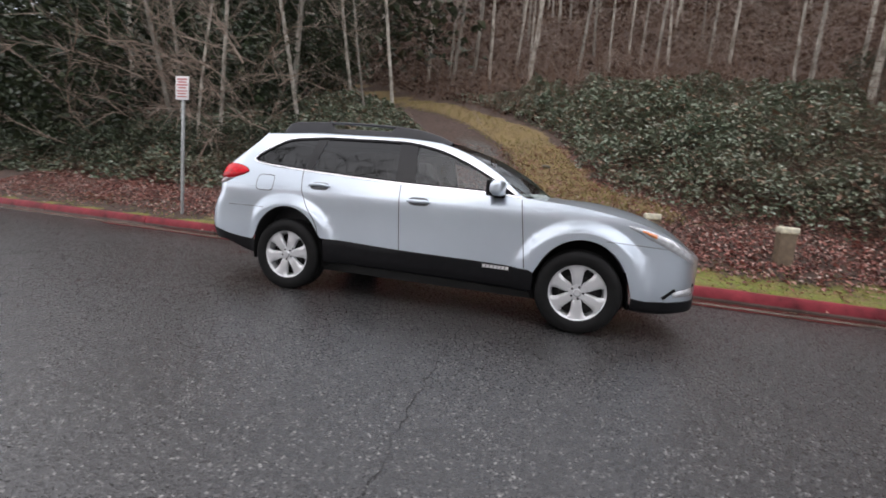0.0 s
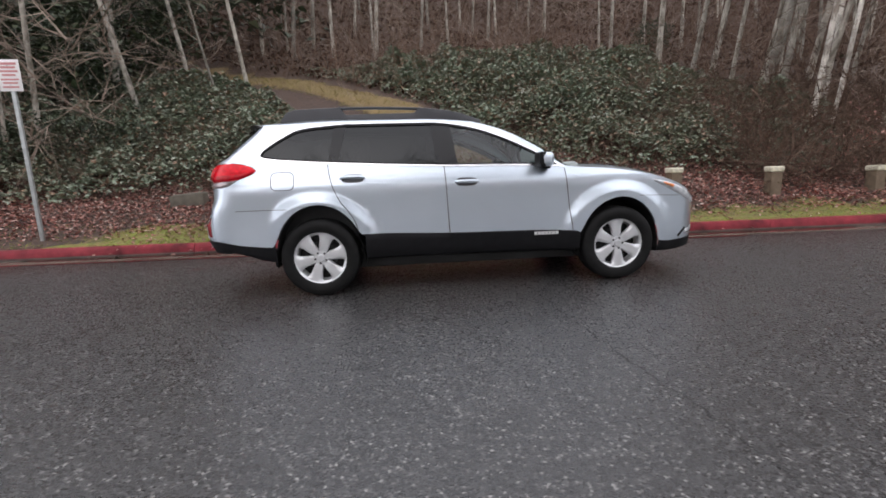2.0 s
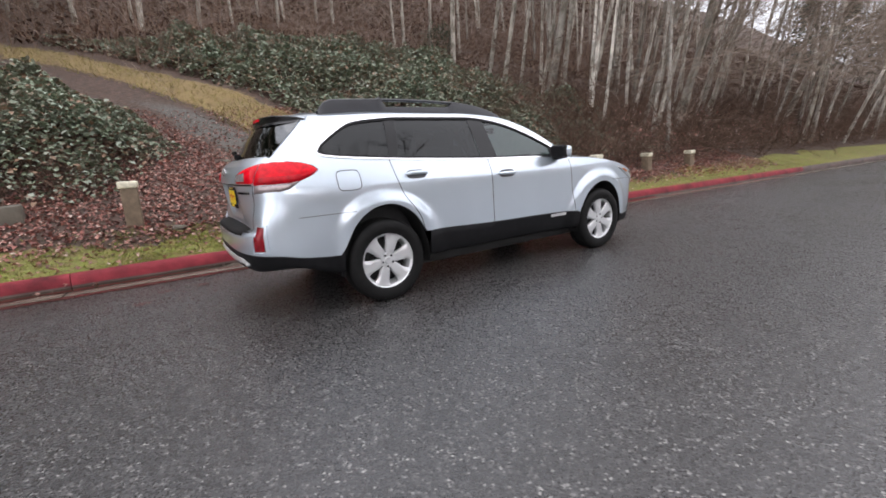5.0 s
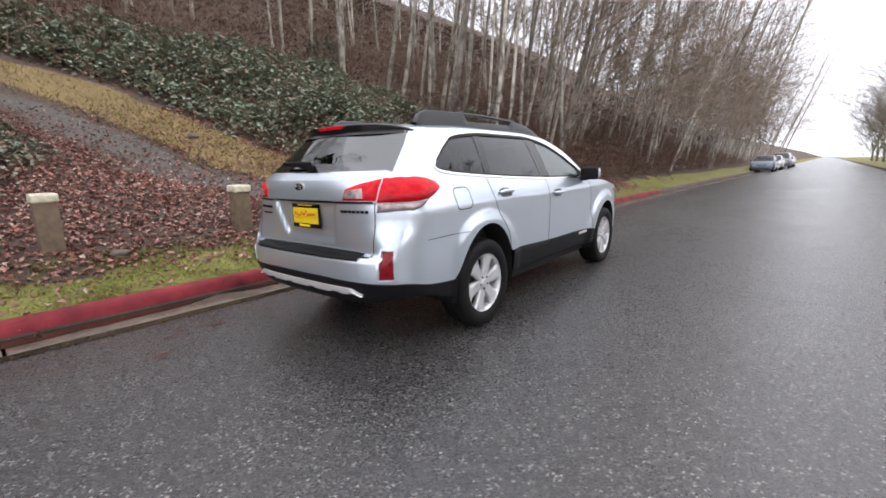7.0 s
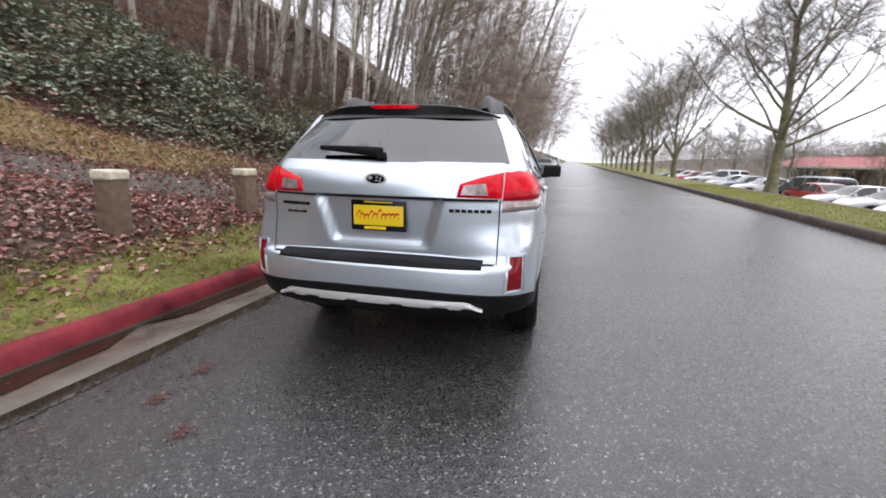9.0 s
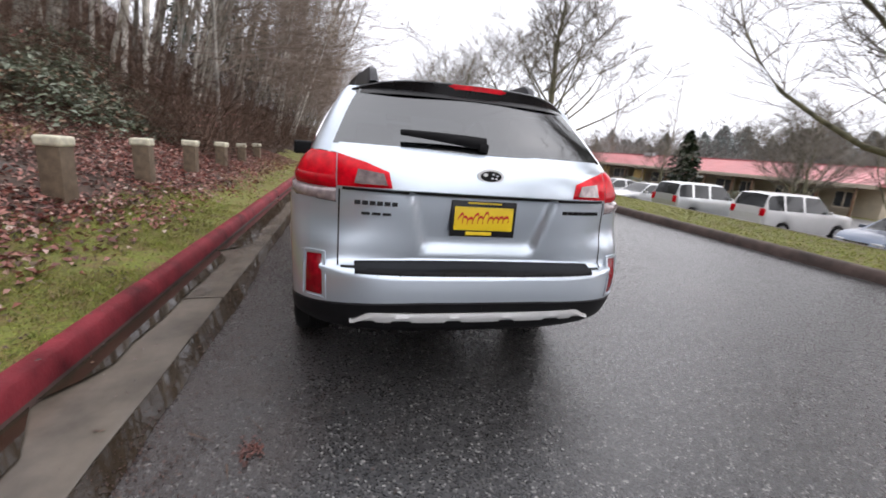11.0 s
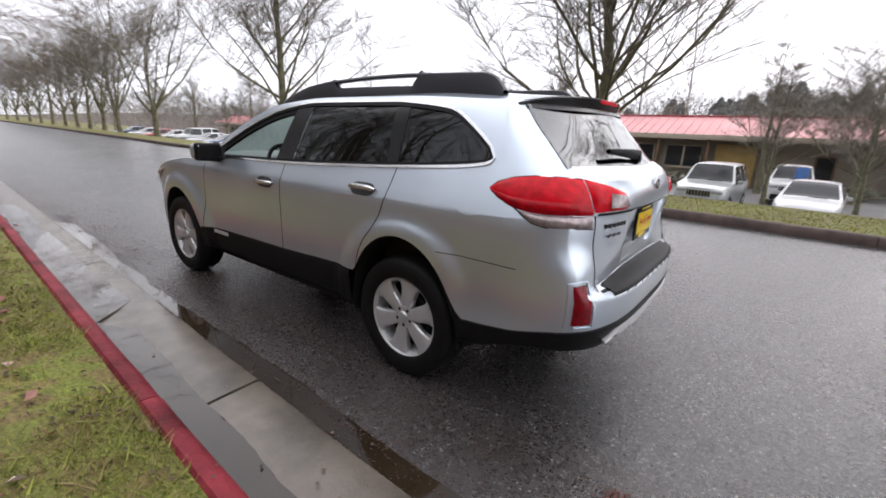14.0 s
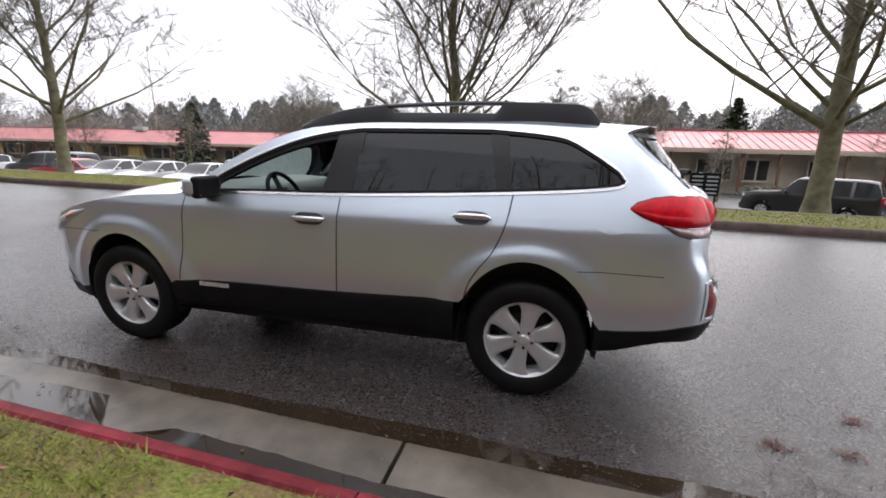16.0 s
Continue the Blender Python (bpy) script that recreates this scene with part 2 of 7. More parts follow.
def curve_through(xs, ys):
    """A smooth curve through points that does not overshoot."""
    xs, ys = np.array(xs, float), np.array(ys, float)
    if xs[0] > xs[-1]:
        xs, ys = xs[::-1], ys[::-1]
    h, d = np.diff(xs), np.diff(ys) / np.diff(xs)
    m = np.zeros(len(xs))
    m[0], m[-1] = d[0], d[-1]
    for i in range(1, len(xs) - 1):
        if d[i - 1] * d[i] > 0:
            w1, w2 = 2 * h[i] + h[i - 1], h[i] + 2 * h[i - 1]
            m[i] = (w1 + w2) / (w1 / d[i - 1] + w2 / d[i])

    def at(x):
        x = min(max(x, xs[0]), xs[-1])
        i = min(max(int(np.searchsorted(xs, x)) - 1, 0), len(h) - 1)
        t = (x - xs[i]) / h[i]
        return float((1 + 2 * t) * (1 - t) ** 2 * ys[i] + t * (1 - t) ** 2 * h[i] * m[i] + t * t * (3 - 2 * t) * ys[i + 1] + t * t * (t - 1) * h[i] * m[i + 1])

    return at


def step(a, b, x):
    t = min(max((x - a) / (b - a), 0.0), 1.0)
    return t * t * (3 - 2 * t)


HILL = curve_through([0, 0.4, 1.1, 2.5, 4.7, 6.9, 12, 22, 26, 40, 60, 90, 150, 700], [0.14, 0.2, 0.42, 0.82, 1.45, 2.2, 4.2, 8.2, 9.8, 18, 30.5, 46, 58, 60])
RIGHT = curve_through([0, 0.25, 2.6, 3.4, 5.2, 9, 60, 110, 200, 900], [0.14, 0.15, 0.12, -0.02, -0.95, -1.15, -1.7, 1.5, 8, 12])
TRAIL = [(1.6, 3.3), (1.0, 4.3), (0.2, 5.4), (-0.6, 6.7), (-1.2, 8.9), (-2.0, 11.0), (-4.6, 14.3), (-8.0, 17.8), (-14, 23), (-22, 29)]


def trail_distance(x, y):
    """Signed distance to the trail's middle; positive on its right going up."""
    best, sign = 1e9, 1
    for (ax, ay), (bx, by) in zip(TRAIL, TRAIL[1:]):
        dx, dy = bx - ax, by - ay
        t = min(max(((x - ax) * dx + (y - ay) * dy) / (dx * dx + dy * dy), 0), 1)
        ex, ey = x - ax - t * dx, y - ay - t * dy
        d = math.hypot(ex, ey)
        if d < best:
            best, sign = d, (1 if ex * dy - ey * dx > 0 else -1)
    return best * sign


def soft_noise(x, y, scale, seed=0.0):
    return noise.noise((x * scale, y * scale, seed))


def height(x, y):
    """Height of the ground sheet."""
    u, v = x * CR + y * SR, -x * SR + y * CR
    d = v - KERB_BACK
    if d > -0.03:
        z = HILL(max(d, 0)) + soft_noise(x, y, 0.5, 3.0) * 0.12 * step(0.5, 3, d) + soft_noise(x, y, 0.12, 5.0) * 0.5 * step(6, 14, d)
        z -= max(z - 8.0, 0.0) * 0.5 * (1 - step(0.1, 0.55, d / max(u + 5, 1.0)))
        t = abs(trail_distance(x, y))
        return z - 0.12 * (1 - step(0.5, 1.6, t)) * step(1.0, 3.0, d)
    e = FAR_KERB - 0.16 - v
    if e > -0.03:
        return RIGHT(max(e, 0)) + soft_noise(x, y, 0.4, 9.0) * 0.03 * step(0.3, 1.0, e)
    return -0.12


def bush_right(x, y):
    """Cover of the bramble bank on the trail's right."""
    v = -x * SR + y * CR
    t = trail_distance(x, y) + 0.35 * soft_noise(x, y, 0.9, 2)
    edge = 2.05 + 0.5 * step(3, 12, v) + 0.6 * step(10, 20, v)
    lower = 4.3 + 0.5 * soft_noise(x, y, 0.6, 7) + 1.1 * step(3.6, 2.4, x)
    return (0.35 * step(edge, edge + 0.6, t) + 0.65 * step(edge + 0.3, edge + 2.6, t)) * (0.4 * step(lower, lower + 0.6, v) + 0.6 * step(lower + 0.2, lower + 2.4, v)) * (1 - step(17, 22, v + 2 * soft_noise(x, y, 0.3, 1))) * (1 - step(9.5, 13.0, x + 2.0 * soft_noise(x, y, 0.4, 6)))


def bush_left(x, y):
    """Cover of the bramble bank on the trail's left."""
    v = -x * SR + y * CR
    t = -trail_distance(x, y) + 0.35 * soft_noise(x, y, 0.9, 12)
    lower = 4.1 + 0.45 * soft_noise(x, y, 0.7, 17) + 2.6 * step(-3.9, -2.4, x)
    return (0.35 * step(1.1, 1.8, t) + 0.65 * step(1.4, 3.4, t)) * (0.4 * step(lower, lower + 0.6, v) + 0.6 * step(lower + 0.2, lower + 2.4, v)) * (1 - step(13, 17, v)) * (1 - step(15, 22, -x))


def spaced(dense, reach, near):
    """Coordinates that are dense in one stretch and widen towards the reach."""
    lo, hi = dense
    out = list(np.arange(lo, hi + 1e-6, near))
    for sign, edge, end in ((1, out[-1], reach[1]), (-1, out[0], reach[0])):
        s = near
        while sign * edge < sign * end:
            s *= 1.22
            edge += sign * s
            out.append(edge)
    return sorted(out)


def sheet(name, us, vs, place, material):
    verts = [place(u, v) for v in vs for u in us]
    n = len(us)
    faces = [(j * n + i, j * n + i + 1, (j + 1) * n + i + 1, (j + 1) * n + i) for j in range(len(vs) - 1) for i in range(n - 1)]
    me = bpy.data.meshes.new(name)
    me.from_pydata([tuple(p) for p in verts], [], faces)
    me.polygons.foreach_set("use_smooth", [True] * len(faces))
    me.materials.append(material)
    return new(name, me), verts


def ground_place(u, v):
    p = plan(u, v)
    return Vector((p.x, p.y, height(p.x, p.y)))


g_us = spaced((-14, 17), (-500, 700), 0.28)
g_vs = sorted(set([round(v, 3) for v in spaced((1.985, 15), (1.985, 700), 0.24) if v > 1.98] + [round(v, 3) for v in spaced((-12, -6.46), (-900, -6.46), 0.5) if v < -6.45] + [-6.44, -6.38, -4, -2, 0, 1.945]))
ground, g_verts = sheet("ground", g_us, g_vs, ground_place, M_GROUND)
g_grass, g_gravel, g_straw = [], [], []
for p in g_verts:
    u, v = p.x * CR + p.y * SR, -p.x * SR + p.y * CR
    d, t = v - KERB_BACK, trail_distance(p.x, p.y)
    n = soft_noise(p.x, p.y, 0.9, 4)
    verge = 1 - step(0.55, 1.15, d + 0.5 * n) if d > 0 else 1 - step(32, 50, FAR_KERB - v)
    if d > 0:
        verge *= (0.3 + 0.7 * step(-6.5, -4.0, u)) * (1 - 0.42 * step(1.5, 4.0, u))
    if d > 0 and u > 9:
        verge = 1 - step(0.9, 1.6, d + 0.4 * n)
    bank = step(0.55, 1.0, t) * (1 - step(2.3, 3.0, t + 0.3 * n)) * step(2.4, 3.6, d) if d > 0 else 0.0
    g_grass.append(verge)
    g_straw.append(bank * 0.66)
    g_gravel.append((1 - step(0.32, 0.72, abs(t) + 0.25 * n)) * step(1.6, 2.4, d) * (1 - step(7, 12, d)) * 0.95 if d > 0 else 0.0)
for key, values in (("grass", g_grass), ("gravel", g_gravel), ("straw", g_straw)):
    ground.data.attributes.new(key, "FLOAT", "POINT").data.foreach_set("value", values)
tagged(ground, "wooded bank with leaf litter, mossy verge grass and a gravel trail", "ground", kind="structure")

road_us = spaced((-14, 20), (-500, 700), 1.0)


def road_place(u, v):
    p = plan(u, v)
    return Vector((p.x, p.y, 0.012 * soft_noise(p.x, p.y, 0.35, 8) * step(0, 1.5, abs(p.y) - 1.0)))


road, _ = sheet("road", road_us, [FAR_KERB - 0.02, -5, -3.5, -2, -0.5, 0.6, GUTTER_EDGE], road_place, M_ASPHALT)
tagged(road, "wet dark asphalt road with pale specks of stone", "road", kind="structure")


def box_bm(size, at=(0, 0, 0), bevel=0.0, segments=2, bm=None):
    own = bmesh.new()
    bmesh.ops.create_cube(own, size=1.0, matrix=Matrix.Translation(at) @ Matrix.Diagonal((*size, 1)))
    if bevel:
        bmesh.ops.bevel(own, geom=own.edges[:], offset=bevel, segments=segments, affect="EDGES", profile=0.6)
    return own


def mesh_of(name, bm, material, smooth=True):
    me = bpy.data.meshes.new(name)
    bm.to_mesh(me)
    bm.free()
    if smooth:
        me.polygons.foreach_set("use_smooth", [True] * len(me.polygons))
        me.set_sharp_from_angle(angle=radians(38))
    me.materials.append(material)
    return me


def part(name, bm, material, parent, label="", smooth=True):
    ob = new(name, mesh_of(name, bm, material, smooth))
    ob.parent = parent
    return tagged(ob, label)


def thing(name, label, category, group="", at=(0, 0, 0), turn=0.0, kind=""):
    ob = new(name)
    ob.matrix_world = pose(*at, 0, 0, turn)
    return tagged(ob, label, category, group, kind)


# kerb stones and gutter slabs, piece by piece
def kerb_mesh(name, length, material, face, top, height_top):
    bm = bmesh.new()
    prof = [(face, -0.15), (face, 0.025), (face + 0.012, 0.075), (face + 0.025, height_top - 0.03), (face + 0.05, height_top - 0.006), (face + 0.075, height_top), (top - 0.02, height_top), (top, height_top - 0.02), (top, -0.15)]
    rows = []
    cuts = 10
    for k in range(cuts + 1):
        u = length * (k / cuts - 0.5)
        u = min(max(u, -length / 2 + 0.004), length / 2 - 0.004)
        rows.append([bm.verts.new((u, v + 0.006 * noise.noise((u * 3, v * 9, 1)), z + 0.006 * noise.noise((u * 2.2, z * 9, 5)))) for v, z in prof])
    for a, b in zip(rows, rows[1:]):
        for i in range(len(prof) - 1):
            bm.faces.new((a[i], a[i + 1], b[i + 1], b[i]))
    for f in bm.faces:
        if max(v.co.z for v in f.verts) < 0.06:
            f.material_index = 1
    bm.faces.new(rows[0][::-1])
    bm.faces.new(rows[-1])
    bmesh.ops.recalc_face_normals(bm, faces=bm.faces)
    me = mesh_of(name, bm, material)
    me.materials.append(M_DARK_KERB)
    return me


kerb = thing("kerb", "red painted concrete kerb, chipped and weathered", "kerb", kind="structure")
kerb_me = kerb_mesh("kerb_stone", 3.0, M_RED, KERB_FACE, KERB_BACK, 0.15)
kerb_old = kerb_mesh("kerb_stone_bare", 3.0, M_DARK_KERB, KERB_FACE, KERB_BACK, 0.15)
far_kerb = thing("kerb", "dark mossy concrete kerb along the far verge", "kerb", kind="structure")
far_me = kerb_mesh("far_kerb_stone", 3.0, M_DARK_KERB, 0.0, 0.18, 0.16)
gutter = thing("gutter", "wet concrete gutter slabs beside the kerb", "gutter", kind="structure")
gb = bmesh.new()
g_prof = [(GUTTER_EDGE, -0.1), (GUTTER_EDGE, 0.006), (GUTTER_EDGE + 0.02, 0.01), (1.62, 0.0), (1.78, -0.012), (KERB_FACE + 0.01, -0.012), (KERB_FACE + 0.01, -0.1)]
g_rows = []
for k in range(13):
    u = -1.488 + 2.976 * k / 12
    g_rows.append([gb.verts.new((u, v + (0.012 * noise.noise((u * 5, 0, 0)) if v < 1.45 else 0), z + 0.003 * noise.noise((u * 2, v * 5, 0)))) for v, z in g_prof])
for a, b in zip(g_rows, g_rows[1:]):
    for i in range(len(g_prof) - 1):
        gb.faces.new((a[i], a[i + 1], b[i + 1], b[i]))
gb.faces.new(g_rows[0][::-1])
gb.faces.new(g_rows[-1])
bmesh.ops.recalc_face_normals(gb, faces=gb.faces)
slab_me = mesh_of("slab", gb, M_CONCRETE)
for k in range(-14, 36):
    u = -0.92 + 1.5 + 3.0 * k
    base = Matrix.Translation(plan(u, 0)) @ Matrix.Rotation(ROAD_TURN, 4, "Z")
    for name, me, parent in (("kerb_stone", kerb_me if u < 13 else kerb_old, kerb), ("slab", slab_me, gutter)):
        piece = new(name, me)
        piece.parent = parent
        piece.matrix_local = base
    piece = new("kerb_stone", far_me)
    piece.parent = far_kerb
    piece.matrix_local = Matrix.Translation(plan(u, FAR_KERB)) @ Matrix.Rotation(ROAD_TURN + math.pi, 4, "Z")

# ---- the parked estate car: x forward, y to its left ----
XS, REAR_N = -1.8, 5.0
W_Z = curve_through([0.22, 0.36, 0.50, 0.65, 0.82, 0.93, 0.985, 1.03, 1.09, 1.15, 1.25, 1.40, 1.50, 1.56], [0.80, 0.852, 0.868, 0.877, 0.884, 0.888, 0.886, 0.871, 0.846, 0.82, 0.775, 0.705, 0.645, 0.59])
TAPER = curve_through([-1.8, -1.0, 0, 1.2, 1.6, 1.9, 2.05, 2.18, 2.28, 2.34], [1.012, 1.006, 1.0, 1.0, 0.985, 0.945, 0.895, 0.80, 0.66, 0.46])
X_MID = curve_through([0.28, 0.36, 0.44, 0.50, 0.56, 0.62, 0.67, 0.692, 0.72, 0.80, 0.98, 1.035, 1.055, 1.12, 1.18, 1.215, 1.245, 1.36, 1.50, 1.54], [-2.28, -2.37, -2.42, -2.435, -2.45, -2.455, -2.453, -2.435, -2.322, -2.335, -2.372, -2.378, -2.395, -2.388, -2.36, -2.325, -2.27, -2.185, -2.075, -2.04])
X_COR = curve_through([0.28, 0.44, 0.50, 0.56, 0.70, 0.80, 0.86, 0.92, 1.05, 1.18, 1.25, 1.50, 1.54], [-2.22, -2.35, -2.385, -2.405, -2.40, -2.375, -2.335, -2.305, -2.29, -2.26, -2.185, -1.865, -1.83])
Z_TOP = curve_through([-2.8, -1.8, -1.16, -0.44, 0.03, 0.30, 0.62, 0.9, 1.226, 1.45, 1.73, 1.9, 2.02, 2.11, 2.2, 2.34], [1.53, 1.53, 1.552, 1.55, 1.513, 1.435, 1.268, 1.075, 1.05, 1.02, 0.963, 0.912, 0.863, 0.81, 0.752, 0.685])
WIN_LO = curve_through([-2.8, -2.0, -1.86, -1.80, -1.70, -1.55, -1.25, -0.3, 0.8, 0.9, 2.34], [1.24, 1.24, 1.24, 1.226, 1.21, 1.195, 1.172, 1.12, 1.083, 1.06, 0.6])
WIN_HI = curve_through([-2.8, -2.0, -1.86, -1.80, -1.66, -1.50, -1.20, -1.08, -0.335, -0.16, 0.06, 0.32, 0.58, 0.76, 0.82, 0.9, 2.34], [1.505, 1.49, 1.272, 1.312, 1.405, 1.482, 1.515, 1.522, 1.518, 1.5, 1.455, 1.36, 1.232, 1.125, 1.086, 1.065, 0.62])
WHEEL_R = 0.348
WHEELS = ((1.37, 0.33, 0.455), (-1.37, 0.36, 0.46))


def sill(s):
    """Lower edge of the painted body."""
    z = curve_through([-2.8, -2.24, -2.03, -1.765, -1.74, -1.0, -0.24, 0.96, 1.0, 1.77, 1.9, 2.34], [0.553, 0.53, 0.488, 0.464, 0.5, 0.548, 0.522, 0.49, 0.47, 0.36, 0.34, 0.36])(s)
    for xw, base, rise in WHEELS:
        q = (s - xw - 0.01) / 0.388
        if abs(q) < 1:
            z = max(z, base + rise * math.sqrt(1 - q * q))
    return z


def half_width(x, z):
    y = W_Z(z) * TAPER(x)
    for xw, _, _ in WHEELS:
        r = math.hypot(x - xw, z - 0.36)
        y += 0.034 * (1 - step(0.475, 0.59, r)) * (1 - step(0.84, 1.02, z)) * step(-1.83, -1.66, x)
    return y


def rear_x(z, f):
    return X_MID(z) + (X_COR(z) - X_MID(z)) * min(f / 0.93, 1.0) ** 2.8


F_CORNER = (1 - 0.85**REAR_N) ** (1 / REAR_N)


def surf(s, z, out=0.0, side=1):
    """A point of the body's skin: s is x along the flank, and goes on round the tail to its middle at about -3.1."""
    if s >= XS:
        p = Vector((s, half_width(s, z), z))
    else:
        b = half_width(XS, z)
        if s > XS - 0.51:
            g = (XS - s) / 0.6
            f = (1 - g**REAR_N) ** (1 / REAR_N)
        else:
            f = max(F_CORNER - (XS - 0.51 - s) / 0.88, 0.0)
            g = (1 - f**REAR_N) ** (1 / REAR_N)
        x = XS + (rear_x(z, f) - XS) * g
        p = Vector((x, f * b, z))
        # number plate recess
        if z < 1.05:
            m = step(0.37, 0.33, f * b + 0.28 * (1.03 - z)) * step(0.775, 0.80, z) * step(1.05, 1.035, z)
            p.x += 0.03 * m
    if out:
        e = 0.004
        du = surf(s + e, z) - surf(s - e, z)
        dz = surf(s, z + e) - surf(s, z - e)
        n = dz.cross(du)
        n = n.normalized() if n.length > 1e-9 else Vector((-1, 0, 0))
        if n.y < -0.2 or (s < XS - 0.3 and n.x > 0):
            n = -n
        p = p + n * out
    return Vector((p.x, p.y * side, p.z))


def tail_s(y, z):
    """The s at which the tail's skin has this half width."""
    f = abs(y) / half_width(XS, z)
    if f < F_CORNER:
        return XS - 0.51 - (F_CORNER - f) * 0.88
    return XS - 0.6 * max(1 - min(f, 1) ** REAR_N, 0) ** (1 / REAR_N)


S_END = XS - 0.51 - F_CORNER * 0.88
front_s = [2.34, 2.32, 2.29, 2.25, 2.2, 2.14, 2.08, 2.02, 1.96, 1.9, 1.83] + list(np.arange(1.78, 0.97, -0.03)) + list(np.arange(0.96, -0.94, -0.05)) + list(np.arange(-0.96, -1.79, -0.03))
front_s = sorted(set(round(float(s), 4) for s in front_s + [0.89, -0.22, 0.81, -1.84 + 0.04]), reverse=True)
tail_list = [round(float(s), 4) for s in list(np.arange(XS, XS - 0.53, -0.03)) + list(np.linspace(XS - 0.53, S_END, 34))]
COLS = [s for s in front_s if s > XS + 0.005] + tail_list
S_GLASS = tail_s(0.672, 1.3)
COLS = sorted(set(COLS + [round(S_GLASS, 4), -1.845]), reverse=True)
T_LOW = sorted(set([round(k / 26, 4) for k in range(27)] + [0.167, 0.217, 0.246, 0.703, 0.732, 0.913]))
ROWS_A, ROWS_B, ROWS_C = len(T_LOW), 8, 4


def row_z(s, i):
    zb, lo, hi, top = sill(s), WIN_LO(s), WIN_HI(s), Z_TOP(s)
    if s > 0.9:
        k = step(0.9, 1.1, s)
        lo, hi = lo + (zb + (top - zb) * 0.9 - lo) * k, hi + (zb + (top - zb) * 0.93 - hi) * k
    if i < ROWS_A:
        return zb + (lo - zb) * T_LOW[i]
    if i < ROWS_A + ROWS_B:
        return lo + (hi - lo) * (i - ROWS_A + 1) / ROWS_B
    return hi + (top - hi) * (i - ROWS_A - ROWS_B + 1) / ROWS_C


def region(s, z, i):
    """Which panel a face of the skin belongs to, or None for an opening."""
    window = ROWS_A <= i + 1 and ROWS_A - 1 <= i < ROWS_A + ROWS_B - 1
    if window and (-1.845 < s < 0.81 or s < S_GLASS):
        return None
    if s < tail_s(0.66, z) and z > 0.70:
        return "tailgate"
    if -0.22 < s < 0.89 and i < ROWS_A - 1:
        return "front_door"
    if i < ROWS_A - 1 and s < -0.22:
        edge = curve_through([0.4, 0.646, 0.75, 0.85, 1.02, 1.2], [-0.99, -1.035, -1.09, -1.165, -1.232, -1.262])(z)
        if s > edge:
            return "rear_door"
    return "body"


car = thing("car", "silver estate car with black cladding parked beside the kerb", "car")
n_rows = ROWS_A + ROWS_B + ROWS_C
grid = [[(s, row_z(s, i)) for i in range(n_rows)] for s in COLS]
skin_p = [[surf(s, z) for s, z in col] for col in grid]


def skin_normal(j, i):
    a, b = skin_p[max(j - 1, 0)][i], skin_p[min(j + 1, len(COLS) - 1)][i]
    c, d = skin_p[j][max(i - 1, 0)], skin_p[j][min(i + 1, n_rows - 1)]
    n = (d - c).cross(b - a)
    if n.length < 1e-10:
        return Vector((0, 1, 0))
    n.normalize()
    out = Vector((skin_p[j][i].x * 0.3 if skin_p[j][i].x < -1.9 else 0, max(skin_p[j][i].y, 0.05), 0))
    n = -n if n.dot(out) < 0 else n
    if j == len(COLS) - 1:
        n.y = 0
        n.normalize()
    return n


skin_n = [[skin_normal(j, i) for i in range(n_rows)] for j in range(len(COLS))]


def shell_mesh(name, keep, sides, extra=None):
    """The faces of the skin that belong to one panel, with the skin's own normals."""
    verts, normals, index, faces = [], [], {}, []
    for side in sides:
        for j in range(len(COLS) - 1):
            for i in range(n_rows - 1):
                s = (COLS[j] + COLS[j + 1]) / 2
                z = (grid[j][i][1] + grid[j + 1][i][1] + grid[j][i + 1][1] + grid[j + 1][i + 1][1]) / 4
                if region(s, z, i) != keep:
                    continue
                quad = []
                for a, b in ((j, i), (j + 1, i), (j + 1, i + 1), (j, i + 1)):
                    key = (a, b, side)
                    if key not in index:
                        index[key] = len(verts)
                        p, n = skin_p[a][b], skin_n[a][b]
                        verts.append((p.x, p.y * side, p.z))
                        normals.append((n.x, n.y * side, n.z))
                    if index[key] not in quad:
                        quad.append(index[key])
                if len(quad) > 2:
                    faces.append(quad[::-1] if side < 0 else quad)
    me = bpy.data.meshes.new(name)
    me.from_pydata(verts, [], faces)
    me.polygons.foreach_set("use_smooth", [True] * len(faces))
    me.normals_split_custom_set_from_vertices(normals)
    me.materials.append(M_PAINT)
    return me


def car_part(name, me, label="", parent=None):
    ob = new(name, me)
    ob.parent = parent or car
    return tagged(ob, label)


def surface(rows, material, name, thick=0.0, closed=False):
    """A mesh through rows of points."""
    bm = bmesh.new()
    vs = [[bm.verts.new(p) for p in row] for row in rows]
    for a, b in zip(vs, vs[1:]):
        for i in range(len(a) - 1):
            bm.faces.new((a[i], a[i + 1], b[i + 1], b[i]))
        if closed:
            bm.faces.new((a[-1], a[0], b[0], b[-1]))
    bmesh.ops.remove_doubles(bm, verts=bm.verts, dist=0.0004)
    bmesh.ops.recalc_face_normals(bm, faces=bm.faces)
    if thick:
        bmesh.ops.solidify(bm, geom=bm.faces[:], thickness=thick)
    return mesh_of(name, bm, material)


def outward(me, towards):
    """Turns all faces so that the first looks along the given way."""
    total = sum((p.normal * p.area for p in me.polygons), Vector())
    if total.dot(Vector(towards)) < 0:
        me.flip_normals()
    return me


body = car_part("body", shell_mesh("body", "body", (1, -1)), "silver metallic painted body shell")
doors = {}
for side in (1, -1):
    for key in ("front_door", "rear_door"):
        doors[key, side] = car_part(key, shell_mesh(key, key, (side,)))
tailgate = car_part("tailgate", shell_mesh("tailgate", "tailgate", (1, -1)))


